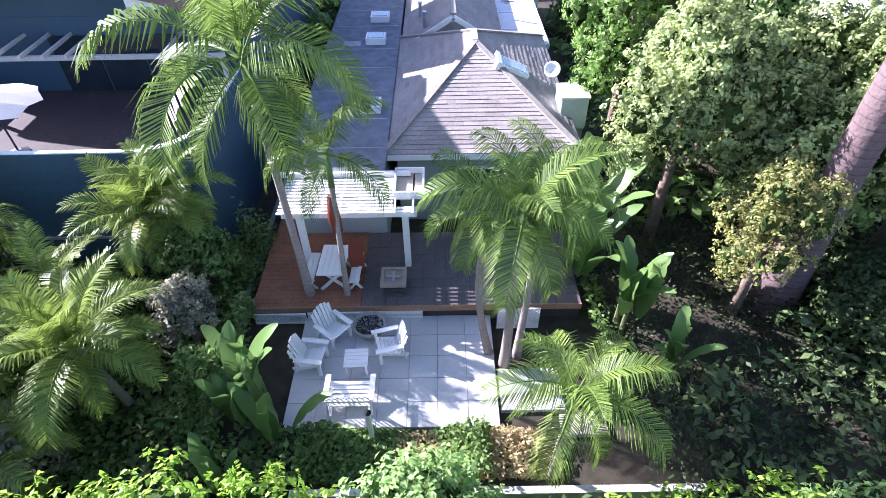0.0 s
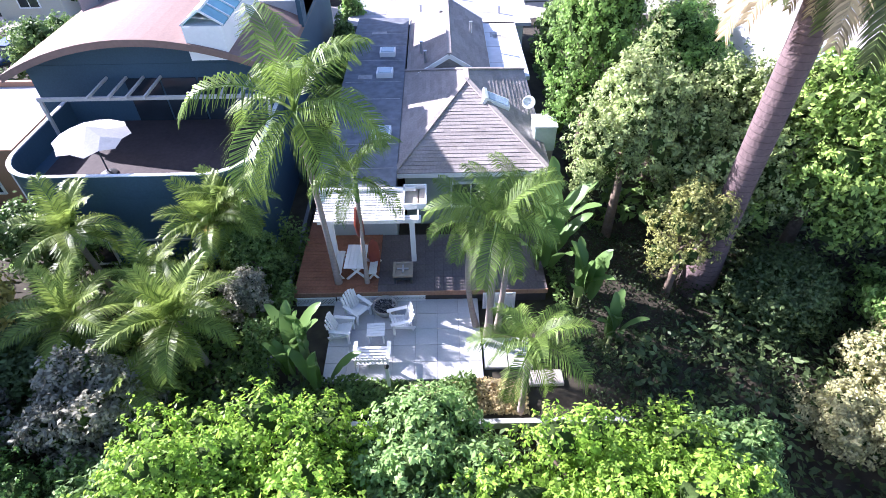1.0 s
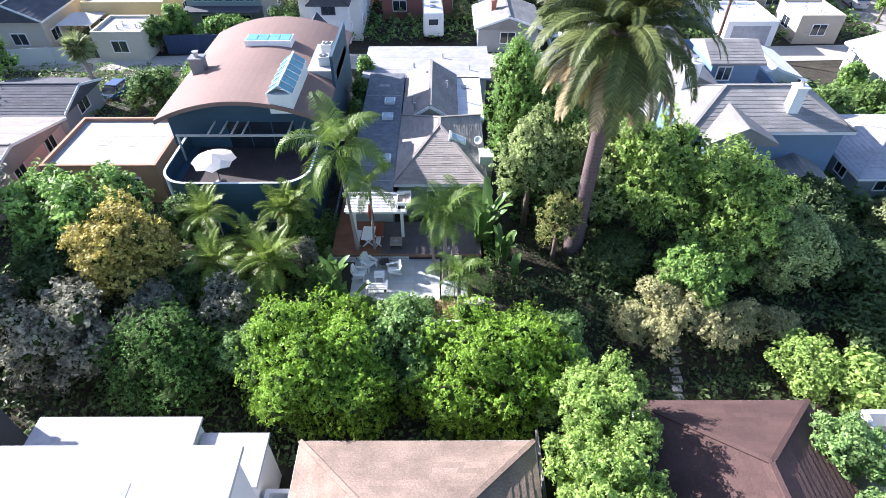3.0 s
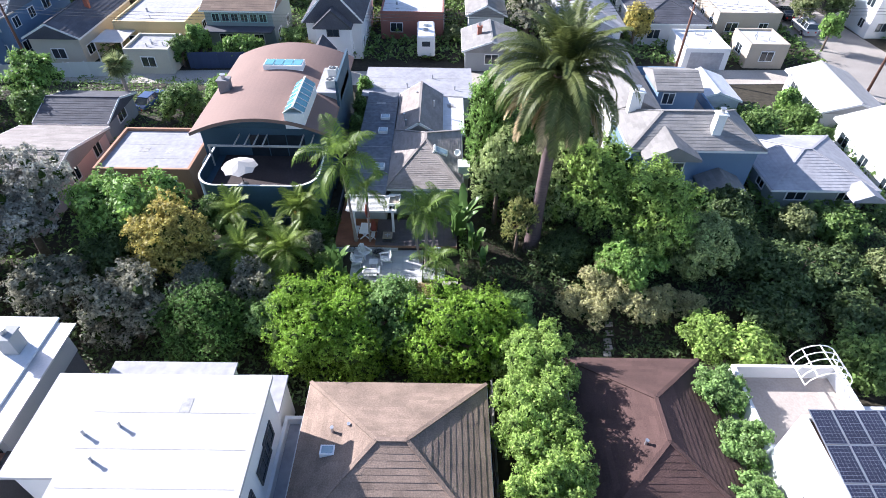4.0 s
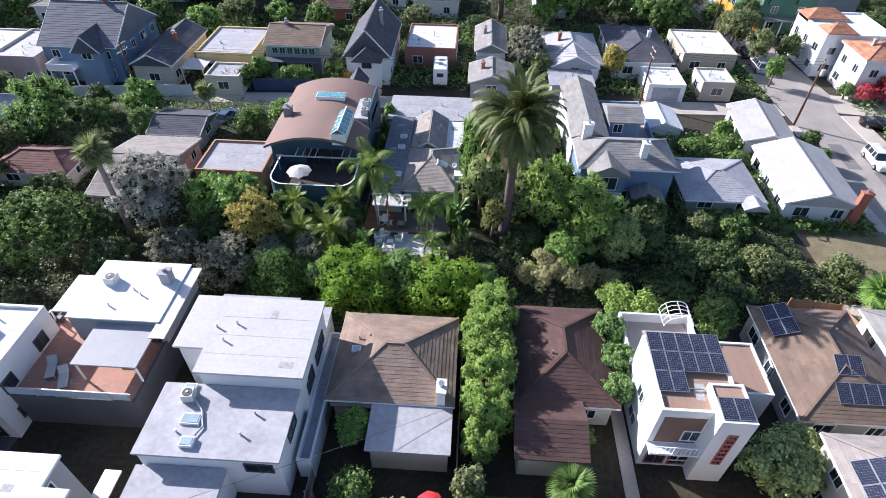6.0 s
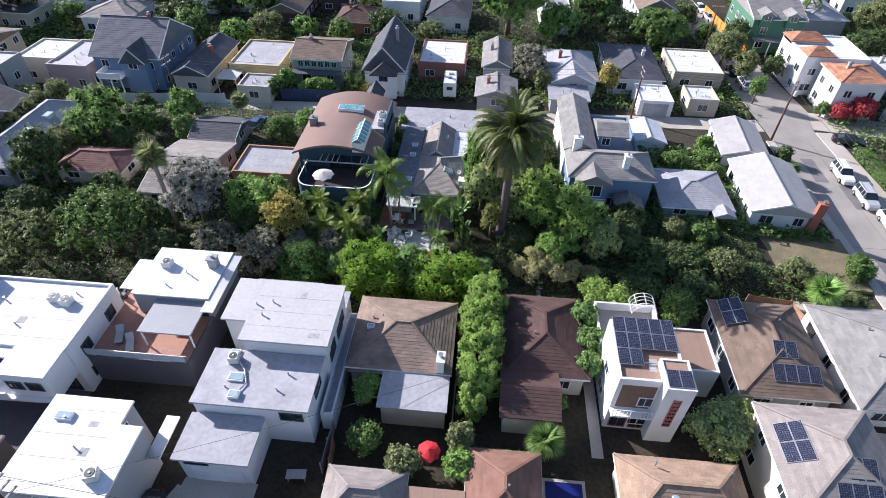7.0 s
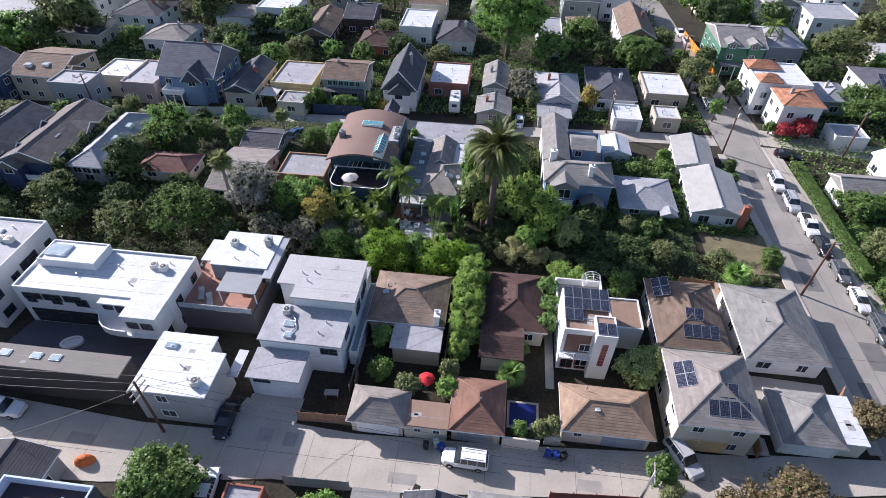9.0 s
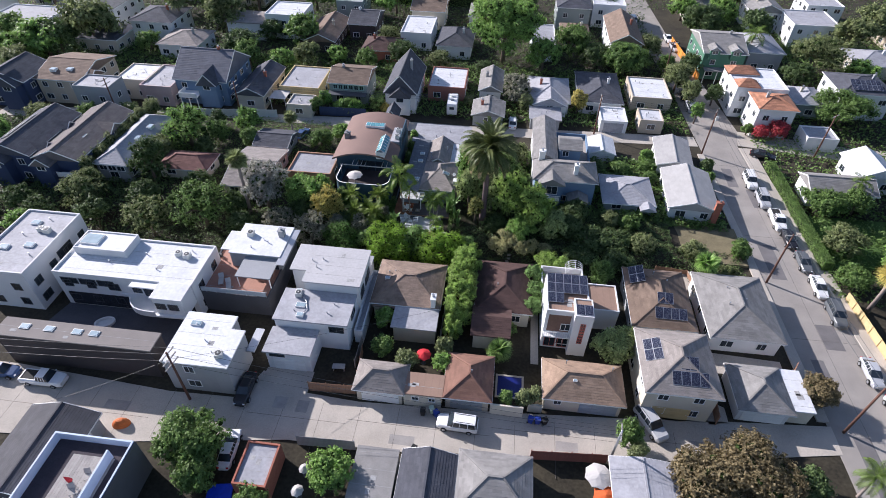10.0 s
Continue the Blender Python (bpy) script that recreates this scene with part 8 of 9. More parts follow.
sl3b, _ = roof_solid("gx", 22.0, 25.6, 26.0, 30.2, 6.5, 0.9, 0.3)
part("roof", sl3b, GREYSHING, n3, m=n3.matrix_basis.inverted())
world_window(n3, "S", 23.0, 26.0, 5.1, 1.0, 1.0)
block(n3, "wall", 18.4, 22.2, 15.8, 17.2, 0.2, 5.6, BLUE)
sl3c, _ = roof_solid("gy", 18.4, 22.2, 15.8, 18.6, 5.8, 1.1, 0.3)
part("roof", sl3c, GREYSHING, n3, m=n3.matrix_basis.inverted())
world_window(n3, "S", 20.4, 15.8, 3.9, 1.8, 1.5)
block(n3, "balcony", 18.4, 21.8, 14.9, 15.8, 3.1, 3.25, WHITE)
block(n3, "balcony_rail", 18.4, 21.8, 14.9, 14.96, 4.0, 4.1, WHITE)
for k in range(12):
    block(n3, "baluster", 18.42 + k * 0.3, 18.47 + k * 0.3, 14.9, 14.95, 3.25, 4.0, WHITE)
sl3d, _ = roof_solid("gy", 23.4, 26.4, 15.0, 17.2, 3.3, 0.8, 0.25)
part("porch_roof", sl3d, GREYSHING, n3, m=n3.matrix_basis.inverted())
for x in (23.5, 26.3):
    block(n3, "porch_post", x - 0.08, x + 0.08, 15.0, 15.16, 0.6, 3.15, WHITE)
chimney(n3, 18.6, 22.0, 5.0, 8.2, 1.0, 0.7, WHITE)
chimney(n3, 24.2, 18.4, 5.5, 8.2, 0.7, 0.7, WHITE)
chimney(n5, 47.6, 15.9, 0, 4.8, 1.0, 0.6, BRICK)
sl4, _ = roof_solid("gy", 35.4, 37.6, 14.8, 16.4, 2.8, 0.6, 0.2)
part("porch_roof", sl4, GREYROOF, n4, m=n4.matrix_basis.inverted())
house("white ramada roof behind the sage cottage", 28.2, 33.0, 32.0, 37.5, 2.5, "gy", 0.9, STUCCO, WHITEROOF, 0.2, windows=False, name="shed", category="shed")
skylight(n4, 33.2, 19.2, 3.3, 0.6, 0.9, 0.2)

# ---- vehicles ----
WHEELS = {}


def car(label, x, y, rot, paint, kind="sedan", z=0.06):
    """A parked vehicle: lofted body, glasshouse, wheels, lights."""
    specs = {
        "sedan": (4.7, 0.9, [(-1, 0.55, 0.72), (-0.9, 0.8, 0.95), (-0.55, 0.88, 1.0), (0.0, 0.9, 0.98), (0.45, 0.88, 0.94), (0.85, 0.8, 0.82), (1, 0.6, 0.68)], [(-0.72, 0.98, 0.62), (-0.42, 1.42, 0.56), (0.12, 1.45, 0.56), (0.48, 0.98, 0.64)]),
        "suv": (4.8, 0.94, [(-1, 0.75, 0.95), (-0.93, 0.88, 1.1), (-0.5, 0.93, 1.12), (0.0, 0.94, 1.1), (0.45, 0.92, 1.06), (0.88, 0.85, 0.98), (1, 0.7, 0.82)], [(-0.96, 1.1, 0.74), (-0.86, 1.7, 0.66), (0.16, 1.74, 0.66), (0.46, 1.08, 0.72)]),
        "pickup": (5.4, 0.96, [(-1, 0.85, 1.02), (-0.95, 0.92, 1.05), (-0.4, 0.94, 1.05), (0.0, 0.95, 1.08), (0.45, 0.94, 1.06), (0.88, 0.88, 1.0), (1, 0.72, 0.85)], [(-0.14, 1.06, 0.76), (-0.08, 1.72, 0.68), (0.28, 1.74, 0.68), (0.5, 1.08, 0.74)]),
    }
    length, half_w, sections, cabin = specs[kind]
    ob = thing("car" if kind != "pickup" else "pickup_truck", label, "car" if kind != "pickup" else "pickup truck", pose(x, y, z, 0, 0, rot), "parked vehicles")
    s = Solid()
    for u, w, top in sections:
        X, W = u * length / 2, w * half_w / 0.94
        s.v += [(X, -W * 0.92, 0.26), (X, -W, 0.5), (X, -W * 0.97, top - 0.1), (X, -W * 0.86, top), (X, W * 0.86, top), (X, W * 0.97, top - 0.1), (X, W, 0.5), (X, W * 0.92, 0.26)]
    for k in range(len(sections) - 1):
        for j in range(8):
            a, b = 8 * k + j, 8 * k + (j + 1) % 8
            s.f.append((a, b, b + 8, a + 8))
    s.f += [tuple(reversed(range(8))), tuple(8 * (len(sections) - 1) + j for j in range(8))]
    part("body", s, paint, ob, smooth=False)
    c = Solid()
    for u, zt, w in cabin:
        X = u * length / 2
        c.v += [(X, -w * 1.12 if zt < 1.2 else -w, zt), (X, w * 1.12 if zt < 1.2 else w, zt)]
    (u0, z0, w0), (u1, z1, w1), (u2, z2, w2), (u3, z3, w3) = cabin
    c.v += [(u1 * length / 2, -w1 * 1.28, z0 - 0.05), (u1 * length / 2, w1 * 1.28, z0 - 0.05), (u2 * length / 2, -w2 * 1.28, z3 - 0.03), (u2 * length / 2, w2 * 1.28, z3 - 0.03)]
    c.f = [(0, 1, 3, 2), (2, 3, 5, 4), (4, 5, 7, 6), (0, 2, 8), (2, 4, 10, 8), (4, 6, 10), (1, 9, 3), (3, 9, 11, 5), (5, 11, 7), (0, 8, 10, 6, 7, 11, 9, 1)]
    part("glasshouse", c, GLASS, ob, "dark tinted glass")
    a, b = u1 * length / 2, u2 * length / 2
    part("roof_panel", Solid().box(a - 0.04, b + 0.06, -w1 * 1.02, w1 * 1.02, z1 - 0.02, z2 + 0.03), paint, ob, bevel=0.02)
    for sd in (-1, 1):
        for q in (0.0, 0.33, 0.72, 1.0):
            X = a + (b - a) * q
            part("pillar", Solid().bar((X, sd * w1 * 1.01, z1), (X + (0.1 if q == 1 else -0.1 if q == 0 else 0), sd * w1 * 1.29, z0 - 0.04), 0.07, 0.03), paint, ob)
    if kind == "pickup":
        part("cargo_bed", Solid().parapet(-length / 2 + 0.12, -0.45, -0.8, 0.8, 1.02, 1.06, 1.13, 0.12), paint, ob)
        part("bed_floor", Solid().box(-length / 2 + 0.25, -0.58, -0.67, 0.67, 1.06, 1.075), BLACK, ob)
    if kind == "suv":
        for sd in (-1, 1):
            part("roof_rail", Solid().box(a + 0.2, b - 0.3, sd * 0.52 - 0.02, sd * 0.52 + 0.02, z1 + 0.03, z1 + 0.1), CHARCOAL, ob)
    if "tyre" not in WHEELS:
        WHEELS["tyre"] = Solid().lathe([(0.19, -0.1), (0.31, -0.11), (0.34, -0.07), (0.34, 0.07), (0.31, 0.11), (0.19, 0.1)], 20).mesh("tyre", BLACK, True)
        WHEELS["rim"] = Solid().lathe([(0.05, -0.115), (0.2, -0.105), (0.2, 0.105), (0.05, 0.115)], 14).mesh("rim", METAL)
    for ux in (-0.6, 0.62):
        for sd in (-1, 1):
            w = part("wheel", WHEELS["tyre"], None, ob, m=pose(ux * length / 2, sd * half_w * 0.93, 0.34, 90))
            part("rim", WHEELS["rim"], None, w)
    lamp, tail = mat("headlamp_glass", (0.7, 0.72, 0.75), 0.15, 0.05, 4, 1, 0, spec=0.8), mat("tail_lamp_red", (0.35, 0.02, 0.02), 0.2, 0.1, 4, 1, 0)
    for sd in (-1, 1):
        part("headlight", Solid().box(length / 2 - 0.12, length / 2 - 0.0, sd * 0.55 - 0.14, sd * 0.55 + 0.14, 0.6, 0.74), lamp, ob, bevel=0.02)
        part("tail_light", Solid().box(-length / 2 - 0.01, -length / 2 + 0.1, sd * 0.5 - 0.12, sd * 0.5 + 0.12, 0.62, 0.82), tail, ob, bevel=0.02)
        part("wing_mirror", Solid().box(b + 0.35, b + 0.48, sd * (half_w + 0.02) - 0.08, sd * (half_w + 0.02) + 0.08, z3 - 0.02, z3 + 0.12), paint, ob, bevel=0.02)
    return ob


def paint(name, color):
    m = mat("car_paint_" + name, color, 0.25, 0.03, 4, 0.5, 0.0, spec=0.6)
    return m


P_WHITE, P_SILVER, P_BLACK, P_GREY, P_BLUE = paint("white", (0.78, 0.78, 0.78)), paint("silver", (0.45, 0.46, 0.48)), paint("black", (0.02, 0.02, 0.025)), paint("grey", (0.12, 0.13, 0.14)), paint("blue", (0.05, 0.09, 0.2))
for x, y, r, p, kind, lab in (
    (9.1, -26.6, 178, P_WHITE, "suv", "white estate-like off-road car with roof rails in the alley"), (-42.0, -27.0, 0, P_WHITE, "pickup", "white pickup truck parked in the alley"), (-48.0, -26.6, 0, P_BLUE, "sedan", "blue saloon car parked in the alley"),
    (31.6, -23.6, -62, P_SILVER, "suv", "silver estate car parked askew before a garage"), (-17.0, -25.2, -88, P_BLACK, "sedan", "black car tucked beside an alley building"), (-15.8, -29.6 - 3.4, 95, P_WHITE, "sedan", "white car half hidden under a tree"),
    (57.6, 29.6, -93, P_WHITE, "suv", "white off-road car parked at the kerb"), (58.2, 23.9, -93, P_SILVER, "suv", "silver-white off-road car parked at the kerb"), (58.9, 18.2, -93, P_WHITE, "pickup", "white pickup truck parked at the kerb"), (59.2, 13.4, -93, P_BLACK, "sedan", "black car parked at the kerb"), (59.6, 8.0, -93, P_GREY, "sedan", "dark grey car parked at the kerb"), (59.9, 2.6, -93, P_WHITE, "sedan", "white saloon car parked at the kerb"), (60.3, -2.8, -93, P_GREY, "suv", "grey car parked at the kerb"), (60.9, -12.6, -93, P_SILVER, "sedan", "silver saloon car parked at the kerb"), (61.4, -18.4, -93, P_WHITE, "sedan", "white car parked at the kerb"),
    (62.6, 39.0, -20, P_BLACK, "sedan", "black car in the side alley mouth"), (52.6, 57.6, 88, P_SILVER, "suv", "silver car parked on the far street"), (52.2, 63.0, 88, P_BLACK, "sedan", "dark car parked on the far street"), (55.2, 91.0, -83, P_SILVER, "sedan", "silver car on the far street"), (54.6, 97.0, -83, P_WHITE, "sedan", "white car on the far street"), (46.8, 111.0, 95, P_WHITE, "suv", "white car on the far street"),
    (-28.4, 33.6, 80, P_BLUE, "sedan", "blue car parked in a rear yard"), (13.6, 44.6, 90, P_WHITE, "sedan", "white car behind the back alley"),
):
    car(lab, x, y, r, p, kind)
van = thing("camper_van", "white camper van parked behind a fence", "van", pose(0.4, 49.2, 0.05, 0, 0, 92))
part("body", Solid().box(-3.2, 1.9, -1.1, 1.1, 0.5, 3.0), P_WHITE, van, bevel=0.15)
part("cab", Solid().box(1.9, 3.1, -1.0, 1.0, 0.5, 1.9), P_WHITE, van, bevel=0.15)
part("windscreen", Solid().box(2.0, 2.6, -0.85, 0.85, 1.9, 2.2), GLASS, van, bevel=0.05)
part("roof_vent", Solid().box(-1.5, -0.8, -0.3, 0.3, 3.0, 3.15), GREYWALL, van)
part("roof_unit", Solid().box(0.1, 0.9, -0.35, 0.35, 3.0, 3.25), ACMETAL, van, bevel=0.05)
for sd in (-1, 1):
    part("side_window", Solid().box(-1.6, -0.4, sd * 1.1 - 0.02, sd * 1.1 + 0.02, 1.7, 2.3), GLASS, van)
    part("stripe", Solid().box(-3.05, 1.75, sd * 1.1 - 0.012, sd * 1.1 + 0.012, 1.1, 1.2), GREYWALL, van)
part("rear_window", Solid().box(-3.22, -3.19, -0.5, 0.5, 1.8, 2.4), GLASS, van)
for ux in (-2.0, 2.2):
    for sd in (-1, 1):
        w = part("wheel", WHEELS["tyre"], None, van, m=pose(ux, sd * 0.98, 0.34, 90))
        part("rim", WHEELS["rim"], None, w)

# ---- poles, wires, fences ----
def utility_pole(x, y, h, rot=0, arms=1, material=POLEWOOD, lean=0.0):
    ob = thing("utility_pole", "tall brown wooden utility pole with crossarms", "utility pole", pose(x, y, ground_z(x, y), 0, lean, rot), "utility poles")
    part("pole", Solid().tube([(0, 0, -0.3), (0, 0, h * 0.5), (0, 0, h)], [0.17, 0.14, 0.11], 10), material, ob, smooth=True)
    for k in range(arms):
        z = h - 0.3 - k * 0.9
        arm = part("crossarm", Solid().box(-1.1, 1.1, -0.06, 0.06, z - 0.06, z + 0.06), GREYWOOD, ob)
        for u in (-1.0, -0.6, 0.6, 1.0):
            part("insulator", Solid().lathe([(0.03, z + 0.06), (0.05, z + 0.1), (0.03, z + 0.2)], 8), METAL, arm, m=pose(u, 0, 0))
    return ob


utility_pole(-23.3, -27.2, 9.2, 80, 3)
utility_pole(52.8, 3.1, 9.6, 10)
utility_pole(51.0, 38.7, 9.8, 60)
utility_pole(54.2, -21.6, 9.6, 10)
utility_pole(72.9, 40.5, 9.4, 40)
utility_pole(30.4, 43.4, 8.6, 90, 2)
utility_pole(-42.6, 37.8, 8.8, 80, 2)
utility_pole(-67.5, 34.2, 9.0, 80, 2)
utility_pole(49.5, 73.0, 9.0, 0)
utility_pole(26.4, -28.7, 6.5, 80, 1, METAL)
single("transformer", Solid().lathe([(0.1, 0), (0.28, 0.05), (0.28, 0.8), (0.1, 0.85)], 14), ACMETAL, "grey transformer can on a utility pole", "transformer", pose(51.3, 38.5, 7.6))


def cable(label, a, b, sag, r=0.018):
    pts = [(a[0] + (b[0] - a[0]) * t, a[1] + (b[1] - a[1]) * t, a[2] + (b[2] - a[2]) * t - sag * 4 * t * (1 - t)) for t in (k / 14 for k in range(15))]
    single("cable", Solid().tube(pts, [r] * 15, 5), CHARCOAL, label, "cable", group="overhead wires")


for u in (-0.9, 0.0, 0.9):
    cable("thin dark overhead wire along the alley", (-23.3, -27.2 + u, 8.9), (26.4, -28.7 + u * 0.5, 6.3), 1.0)
    cable("thin dark overhead wire along the alley", (-23.3, -27.2 + u, 8.9), (-75, -29 + u, 8.9), 0.9)
    cable("thin dark overhead wire along the street", (52.8 + u, 3.1, 9.3), (54.2 + u, -21.6, 9.3), 0.5)
    cable("thin dark overhead wire along the street", (52.8 + u, 3.1, 9.3), (51.0 + u, 38.7, 9.5), 0.7)
    cable("thin dark overhead wire along the back alley", (30.4, 43.4 + u, 8.3), (51.0, 38.7 + u, 9.4), 0.5)
    cable("thin dark overhead wire along the back alley", (30.4, 43.4 + u, 8.3), (-42.6, 37.8 + u, 8.5), 1.3)
cable("thin service wire to a bungalow", (-23.3, -27.2, 8.0), (4.5, -12.0, 3.4), 0.6, 0.014)
cable("thin service wire to a garage", (-23.3, -27.2, 8.0), (-38, -33, 4.4), 0.4, 0.014)


def board_fence(label, x0, y0, x1, y1, h, material, step=0.4, z=None, cap=True):
    L = math.hypot(x1 - x0, y1 - y0)
    ob = thing("fence", label, "fence", pose(x0, y0, ground_z((x0 + x1) / 2, (y0 + y1) / 2) if z is None else z, 0, 0, math.degrees(math.atan2(y1 - y0, x1 - x0))))
    n = max(2, int(L / step))
    me = Solid().box(0.005, L / n - 0.005, -0.012, 0.012, 0.02, h).mesh("board", material)
    for k in range(n):
        part("board", me, None, ob, m=pose(L * k / n, 0.004 * (k % 2), -0.02 * ((k * 5) % 3)))
    part("rail", Solid().box(0, L, 0.02, 0.07, h * 0.8, h * 0.8 + 0.08), material, ob)
    part("rail", Solid().box(0, L, 0.02, 0.07, 0.25, 0.33), material, ob)
    for k in range(int(L / 2.2) + 1):
        xx = min(L - 0.05, k * 2.2)
        part("post", Solid().box(xx - 0.05, xx + 0.05, 0.02, 0.12, -0.2, h + 0.05), material, ob)


board_fence("reddish cedar board fence round a yard", -9.4, -24.1, -3.7, -23.9, 1.8, FENCEWOOD)
board_fence("reddish cedar board fence round a yard", -3.7, -23.9, -4.2, -17.5, 1.8, FENCEWOOD)
board_fence("whitewashed board fence behind the garage", -5.3, 38.2, 5.2, 39.2, 1.9, mat("whitewashed_boards", (0.6, 0.58, 0.55), 0.85, 0.1, 14, 1, 0.2), 0.3)
board_fence("dark board fence along the back alley", -27.5, 43.0, -17.5, 43.4, 2.0, NAVY, 0.5)
board_fence("orange construction fence along the street", 57.2, 72.0, 55.0, 95.0, 2.0, mat("orange_panels", (0.75, 0.3, 0.05), 0.7, 0.1, 8, 1, 0.1), 1.2)
board_fence("yellow board fence beside the street", 64.2, -12.0, 63.2, 1.0, 1.6, YELLOW, 0.5)
board_fence("brown board fence beside the grey bungalow", 50.2, -14.8, 51.4, -13.0, 1.8, FENCEWOOD)
board_fence("brown board fence between gardens", 39.8, -11.0, 39.4, -1.0, 1.7, FENCEWOOD, 0.5)
board_fence("brown board fence between gardens", 39.4, -22.5, 39.8, -14.0, 1.8, FENCEWOOD, 0.5)
board_fence("red-brown fence along the alley edge", 17.6, -29.6, 26.0, -29.0, 1.9, mat("dark_red_boards", (0.25, 0.09, 0.07), 0.85, 0.15, 14, 1, 0.2), 0.4)
board_fence("grey metal gate along the alley edge", -8.6, -31.2, -2.0, -31.0, 1.9, GREYROOF, 0.6)
board_fence("weathered fence between bungalows", 5.6, -16.0, 5.7, -1.5, 1.7, GREYWOOD, 0.5)
board_fence("weathered fence between bungalows", -4.6, -20.0, -4.4, -3.0, 1.7, GREYWOOD, 0.5)
board_fence("pale garden wall along the back alley", -58, 38.0, -36, 40.6, 1.8, STUCCO, 2.0)
board_fence("weathered timber fence in the wooded strip", 36.5, 3.6, 41.0, 3.2, 1.4, FENCEWOOD, 0.3)
board_fence("weathered timber fence in the wooded strip", 41.0, 3.2, 42.0, -1.0, 1.4, FENCEWOOD, 0.3)


def hedge_box(label, x0, x1, y0, y1, h, n, leaf, seed):
    rng = np.random.default_rng(seed)
    p = rng.random((n, 3)) * np.array([x1 - x0, y1 - y0, h]) + np.array([x0, y0, 0.05])
    side = rng.integers(0, 4, n)
    nor = np.tile(np.array([0, 0, 1.0]), (n, 1))
    jit = rng.normal(size=n) * 0.05
    p[side < 2, 2] = h + jit[side < 2]
    w = side == 2
    p[w, 1], nor[w] = y0 + jit[w], (0, -1, 0)
    e = side == 3
    west = rng.random(n) < 0.5
    p[e & west, 0], nor[e & west] = x0 + jit[e & west], (-1, 0, 0)
    p[e & ~west, 0], nor[e & ~west] = x1 + jit[e & ~west], (1, 0, 0)
    nor = nor + rng.normal(size=(n, 3)) * 0.5
    nor /= np.linalg.norm(nor, axis=1)[:, None]
    ob = thing("hedge", label, "hedge")
    part("foliage", leaf_mesh("foliage", p, nor, 0.12, leaf, seed), None, ob)
    # solid dark box fills the hedge behind its shell of leaves
    part("core", Solid().box(x0 + 0.15, x1 - 0.15, y0 + 0.15, y1 - 0.15, -0.1, h - 0.15), mat("hedge_core_dark", (0.02, 0.03, 0.01), 0.95, 0.4, 6, 1, 0.5), ob)


hedge_box("long clipped green hedge beside the pavement", 62.0, 63.4, 7.0, 35.5, 1.6, 24000, LEAF_MID, 400)
hedge_box("clipped hedge on a distant garden wall", -52, 18, 114.0, 116.0, 2.6, 16000, LEAF_MID, 401)
hedge_box("clipped hedge behind a bungalow garden", 7.6, 12.0, -18.0, -17.2, 1.3, 4000, LEAF_MID, 402)
slab("ground_lawn", [(64, 8), (80, 8), (80, 21), (64, 21)], 0.03, LAWN, "shaded mown lawn behind the hedge", "lawn", 0.2)
slab("ground_yard", [(40.0, 6.0), (51.0, 6.0), (51.0, 15.0), (40.0, 15.0)], 0.42, mat("dry_tan_yard", (0.2, 0.17, 0.1), 0.95, 0.3, 5, 0.6, 0.5), "dry tan front yard of the white house", "yard", 0.5)
slab("ground_side_path", [(17.6, -16.5), (18.6, -16.5), (18.6, -2), (17.6, -2)], 0.04, CONCRETE, "narrow concrete path beside the white house", "path", 0.2)
slab("pavement_yard", [(38.9, -4.0), (41.2, 1.2), (45.0, 1.5), (44.0, 4.0), (38.5, 4.0)], 0.05, CONCRETE, "pale concrete yard beside the fan palm", "yard", 0.2)
slab("pavement_parking", [(40.3, -14.9), (50.0, -14.6), (50.0, -12.0), (41.0, -11.6)], 0.05, CONCRETE, "concrete yard between garage and bungalow", "yard", 0.2)
slab("pavement_rear", [(-34, 31.5), (-25, 32.2), (-25, 38.2), (-34, 37.6)], 0.06, CONCRETE, "pale concrete rear yard with a parked car", "yard", 0.2)
slab("pavement_apron", [(28.5, -23.2), (41, -22.0), (41, -20.0), (38.6, -19.0), (38.6, -22.6), (30, -22.6)], 0.07, CONCRETE, "concrete apron before the garage apartment", "drive", 0.2)

# pool court beside the alley
pool = thing("plunge_pool", "small pool with a taut dark blue cover", "pool", pose(15.0, -20.4, 0))
part("coping", Solid().parapet(-1.75, 1.75, -1.7, 1.7, -0.2, 0.05, 0.14, 0.25), CONCRETE, pool)
part("cover", Solid().box(-1.5, 1.5, -1.45, 1.45, 0.05, 0.1), mat("dark_blue_pool_cover", (0.012, 0.02, 0.16), 0.35, 0.12, 4, 1, 0.1), pool)
single("wall_pool_court", Solid().box(12.9, 16.6, -24.5, -24.3, -0.2, 2.0), CREAM, "cream rendered wall round the pool court", "wall", kind="structure")
single("wall_pool_side", Solid().box(12.75, 12.9, -24.5, -18.4, -0.2, 1.9), CREAM, "cream rendered side wall of the pool court", "wall", kind="structure")
single("wall_pool_side_low", Solid().box(17.2, 18.9, -23.6, -23.4, -0.2, 1.5), CREAM, "cream rendered low wall beside the garage", "wall", kind="structure")
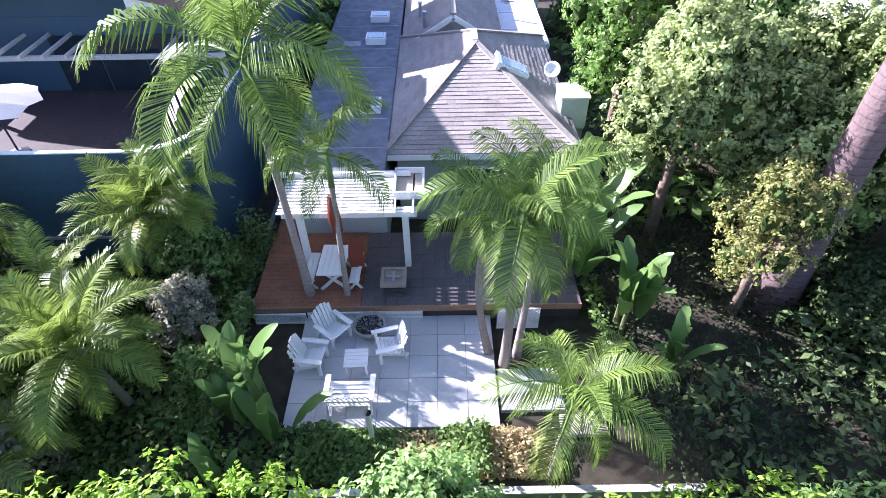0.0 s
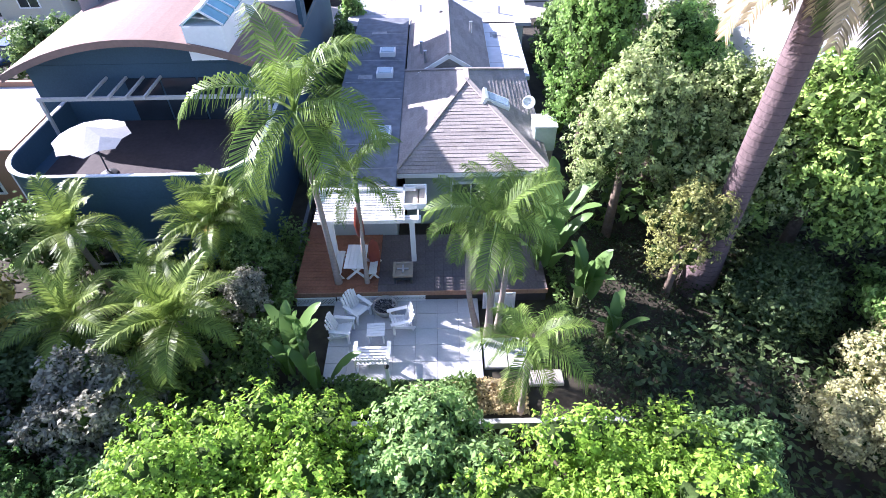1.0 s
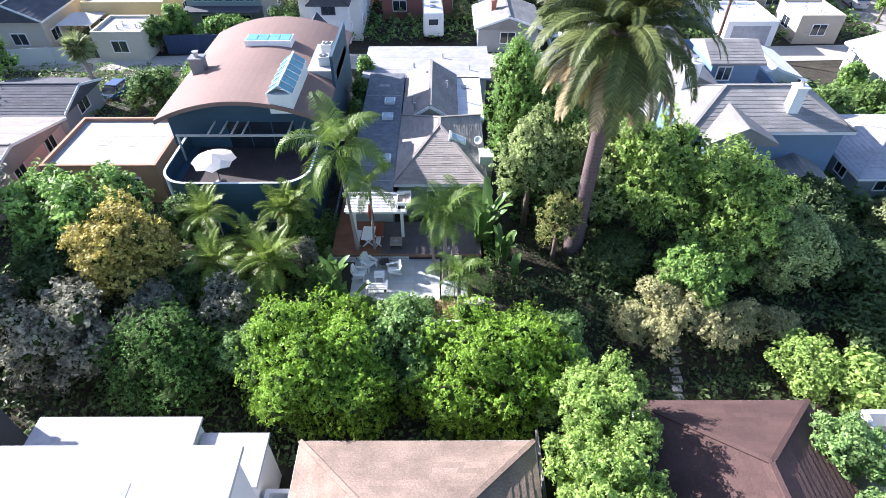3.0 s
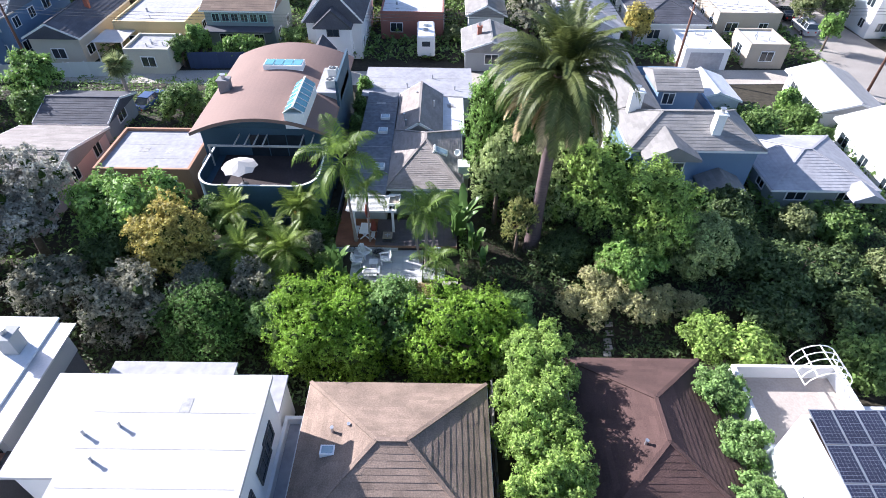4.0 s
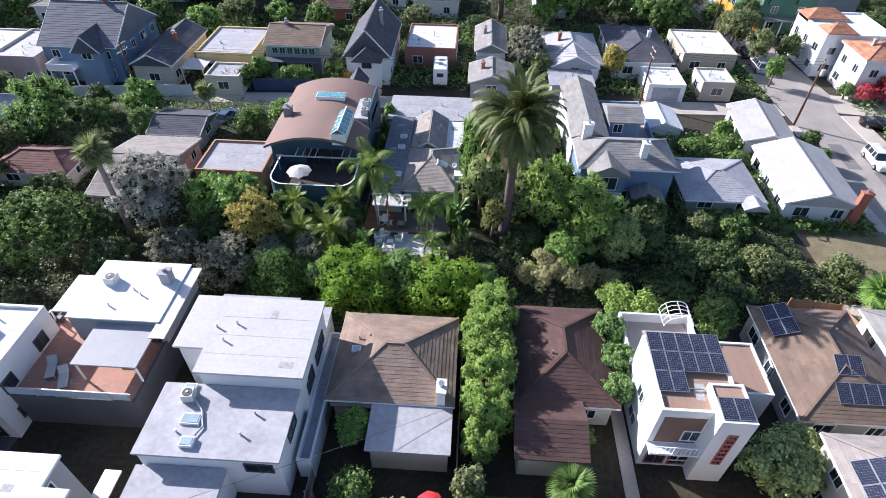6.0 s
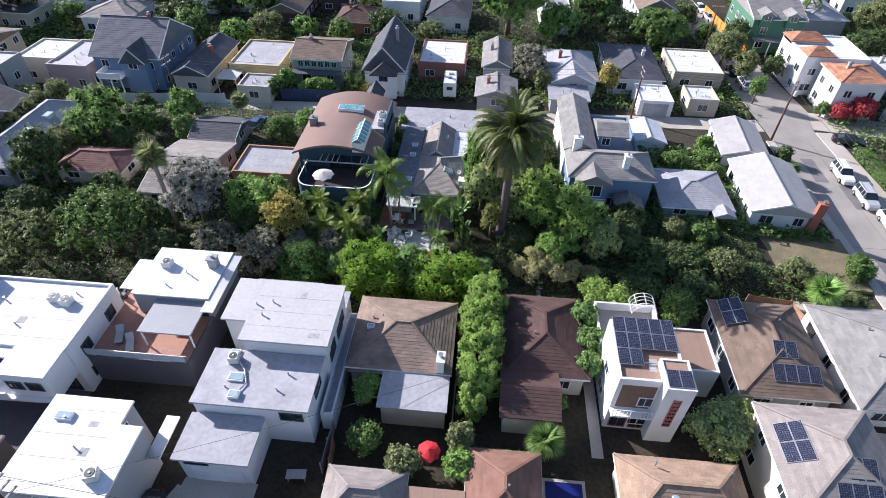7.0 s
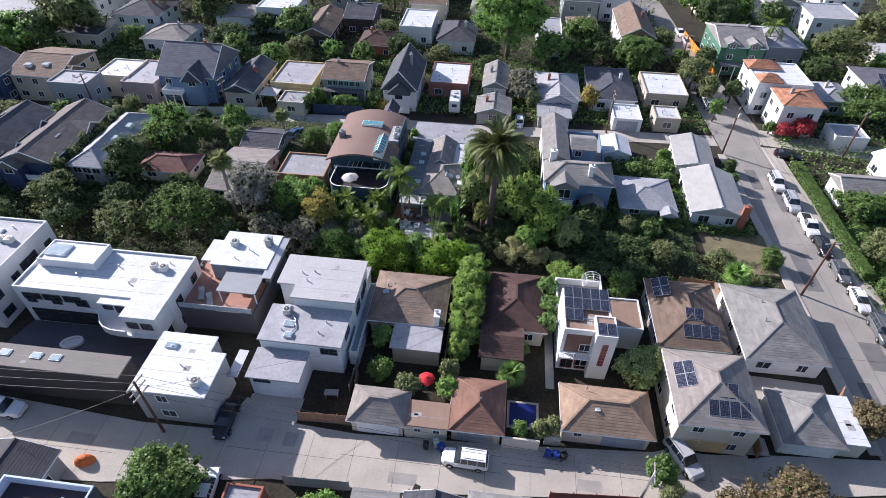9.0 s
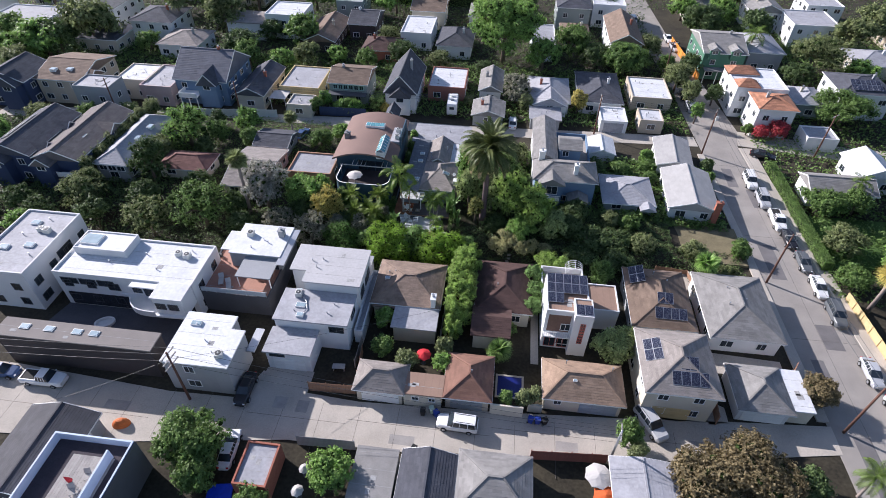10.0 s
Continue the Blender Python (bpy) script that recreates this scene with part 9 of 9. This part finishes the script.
for k, (x, y, c, lab) in enumerate(((4.9, -25.6, BLACK, "black"), (5.9, -25.2, mat("pale_green_plastic", (0.45, 0.55, 0.45), 0.5, 0.05, 8, 1, 0.05), "pale green"), (6.5, -25.6, mat("blue_plastic", (0.02, 0.05, 0.3), 0.45, 0.08, 8, 1, 0.05), "dark blue"), (17.6, -25.0, mat("blue_plastic", (0.02, 0.05, 0.3)), "dark blue"), (18.4, -25.0, mat("blue_plastic", (0.02, 0.05, 0.3)), "dark blue"), (19.2, -25.0, BLACK, "black"), (3.9, -31.0, BLACK, "black"), (4.6, -30.4, BLACK, "black"))):
    b = thing("wheelie_bin", lab + " plastic wheelie bin standing in the alley", "bin", pose(x, y, 0.06, 0, 0, k * 23), "bins in the alley")
    s = Solid()
    s.v = [(-0.22, -0.24, 0.05), (0.22, -0.24, 0.05), (0.22, 0.24, 0.05), (-0.22, 0.24, 0.05), (-0.29, -0.33, 0.95), (0.29, -0.33, 0.95), (0.29, 0.33, 0.95), (-0.29, 0.33, 0.95)]
    s.f = [(3, 2, 1, 0), (4, 5, 6, 7), (0, 1, 5, 4), (1, 2, 6, 5), (2, 3, 7, 6), (3, 0, 4, 7)]
    part("body", s, c, b)
    part("lid", Solid().box(-0.31, 0.31, -0.36, 0.35, 0.95, 1.02), c, b, bevel=0.02)
    for sd in (-1, 1):
        part("wheel", Solid().tube([(sd * 0.2, 0.3, 0.1), (sd * 0.27, 0.3, 0.1)], [0.1, 0.1], 12), BLACK, b)
single("covered_motorbike", Solid().lathe([(1.1, 0), (1.0, 0.4), (0.75, 0.8), (0.4, 1.05), (0.05, 1.1)], 18), mat("orange_tarpaulin", (0.6, 0.16, 0.04), 0.7, 0.2, 3, 1, 0.6), "orange tarpaulin over a parked motorbike", "tarpaulin", pose(-29.6, -31.4, 0.05, 0, 0, 15) @ Matrix.Diagonal((0.95, 0.6, 0.9, 1)))
single("blue_tarp", Solid().box(-1.3, 1.3, -1.2, 1.2, 0.0, 0.15), mat("bright_blue_tarp", (0.01, 0.05, 0.55), 0.5, 0.15, 3, 1, 0.4), "bright blue tarpaulin in a dark yard", "tarpaulin", pose(-14.9, -38.0, 0.3, 4, 3, 10), bevel=0.04)
single("yard_table", Solid().box(-0.8, 0.8, -0.4, 0.4, 0.68, 0.74).box(-0.7, -0.62, -0.3, 0.3, 0, 0.68).box(0.62, 0.7, -0.3, 0.3, 0, 0.68), GREYWOOD, "grey wooden table in a dark yard", "table", pose(-6.6, -20.6, 0, 0, 0, 5))
parasol("orange parasol behind the red-brown fence", 25.2, -33.6, 0, 1.3, mat("orange_canvas", (0.6, 0.12, 0.03), 0.85, 0.1, 12, 1, 0.2), 2.1)
# stepping stones in the wooded strip
stones_p = thing("stepping_stones", "pale square stepping stones through dark planting", "stepping stones")
for k in range(9):
    x, y = 13.2 + 0.12 * k + 0.1 * (k % 2), -0.2 + k * 0.55
    part("stone", Solid().box(x - 0.25, x + 0.25, y - 0.2, y + 0.2, ground_z(x, y) - 0.1, ground_z(x, y) + 0.06), CONCRETE, stones_p, m=pose(0, 0, 0))

# roof fittings of the far white house
for x, y in ((-54.6, -6.0), (-52.4, -10.6), (-55.6, -11.4)):
    skylight(s0, x, y, 6.75, 1.3, 0.9, 0.25)
air_conditioner(-51.8, -7.6, 6.72, 0, 0.9)
air_conditioner(-52.9, -7.4, 6.72, 8, 0.8)
vents(s0, [(-53.2, -5.0), (-51.2, -12.4), (-54.8, -8.6)], 6.75)
world_window(s0, "E", -49.6, -8.6, 3.9, 2.8, 1.3, CHARCOAL)
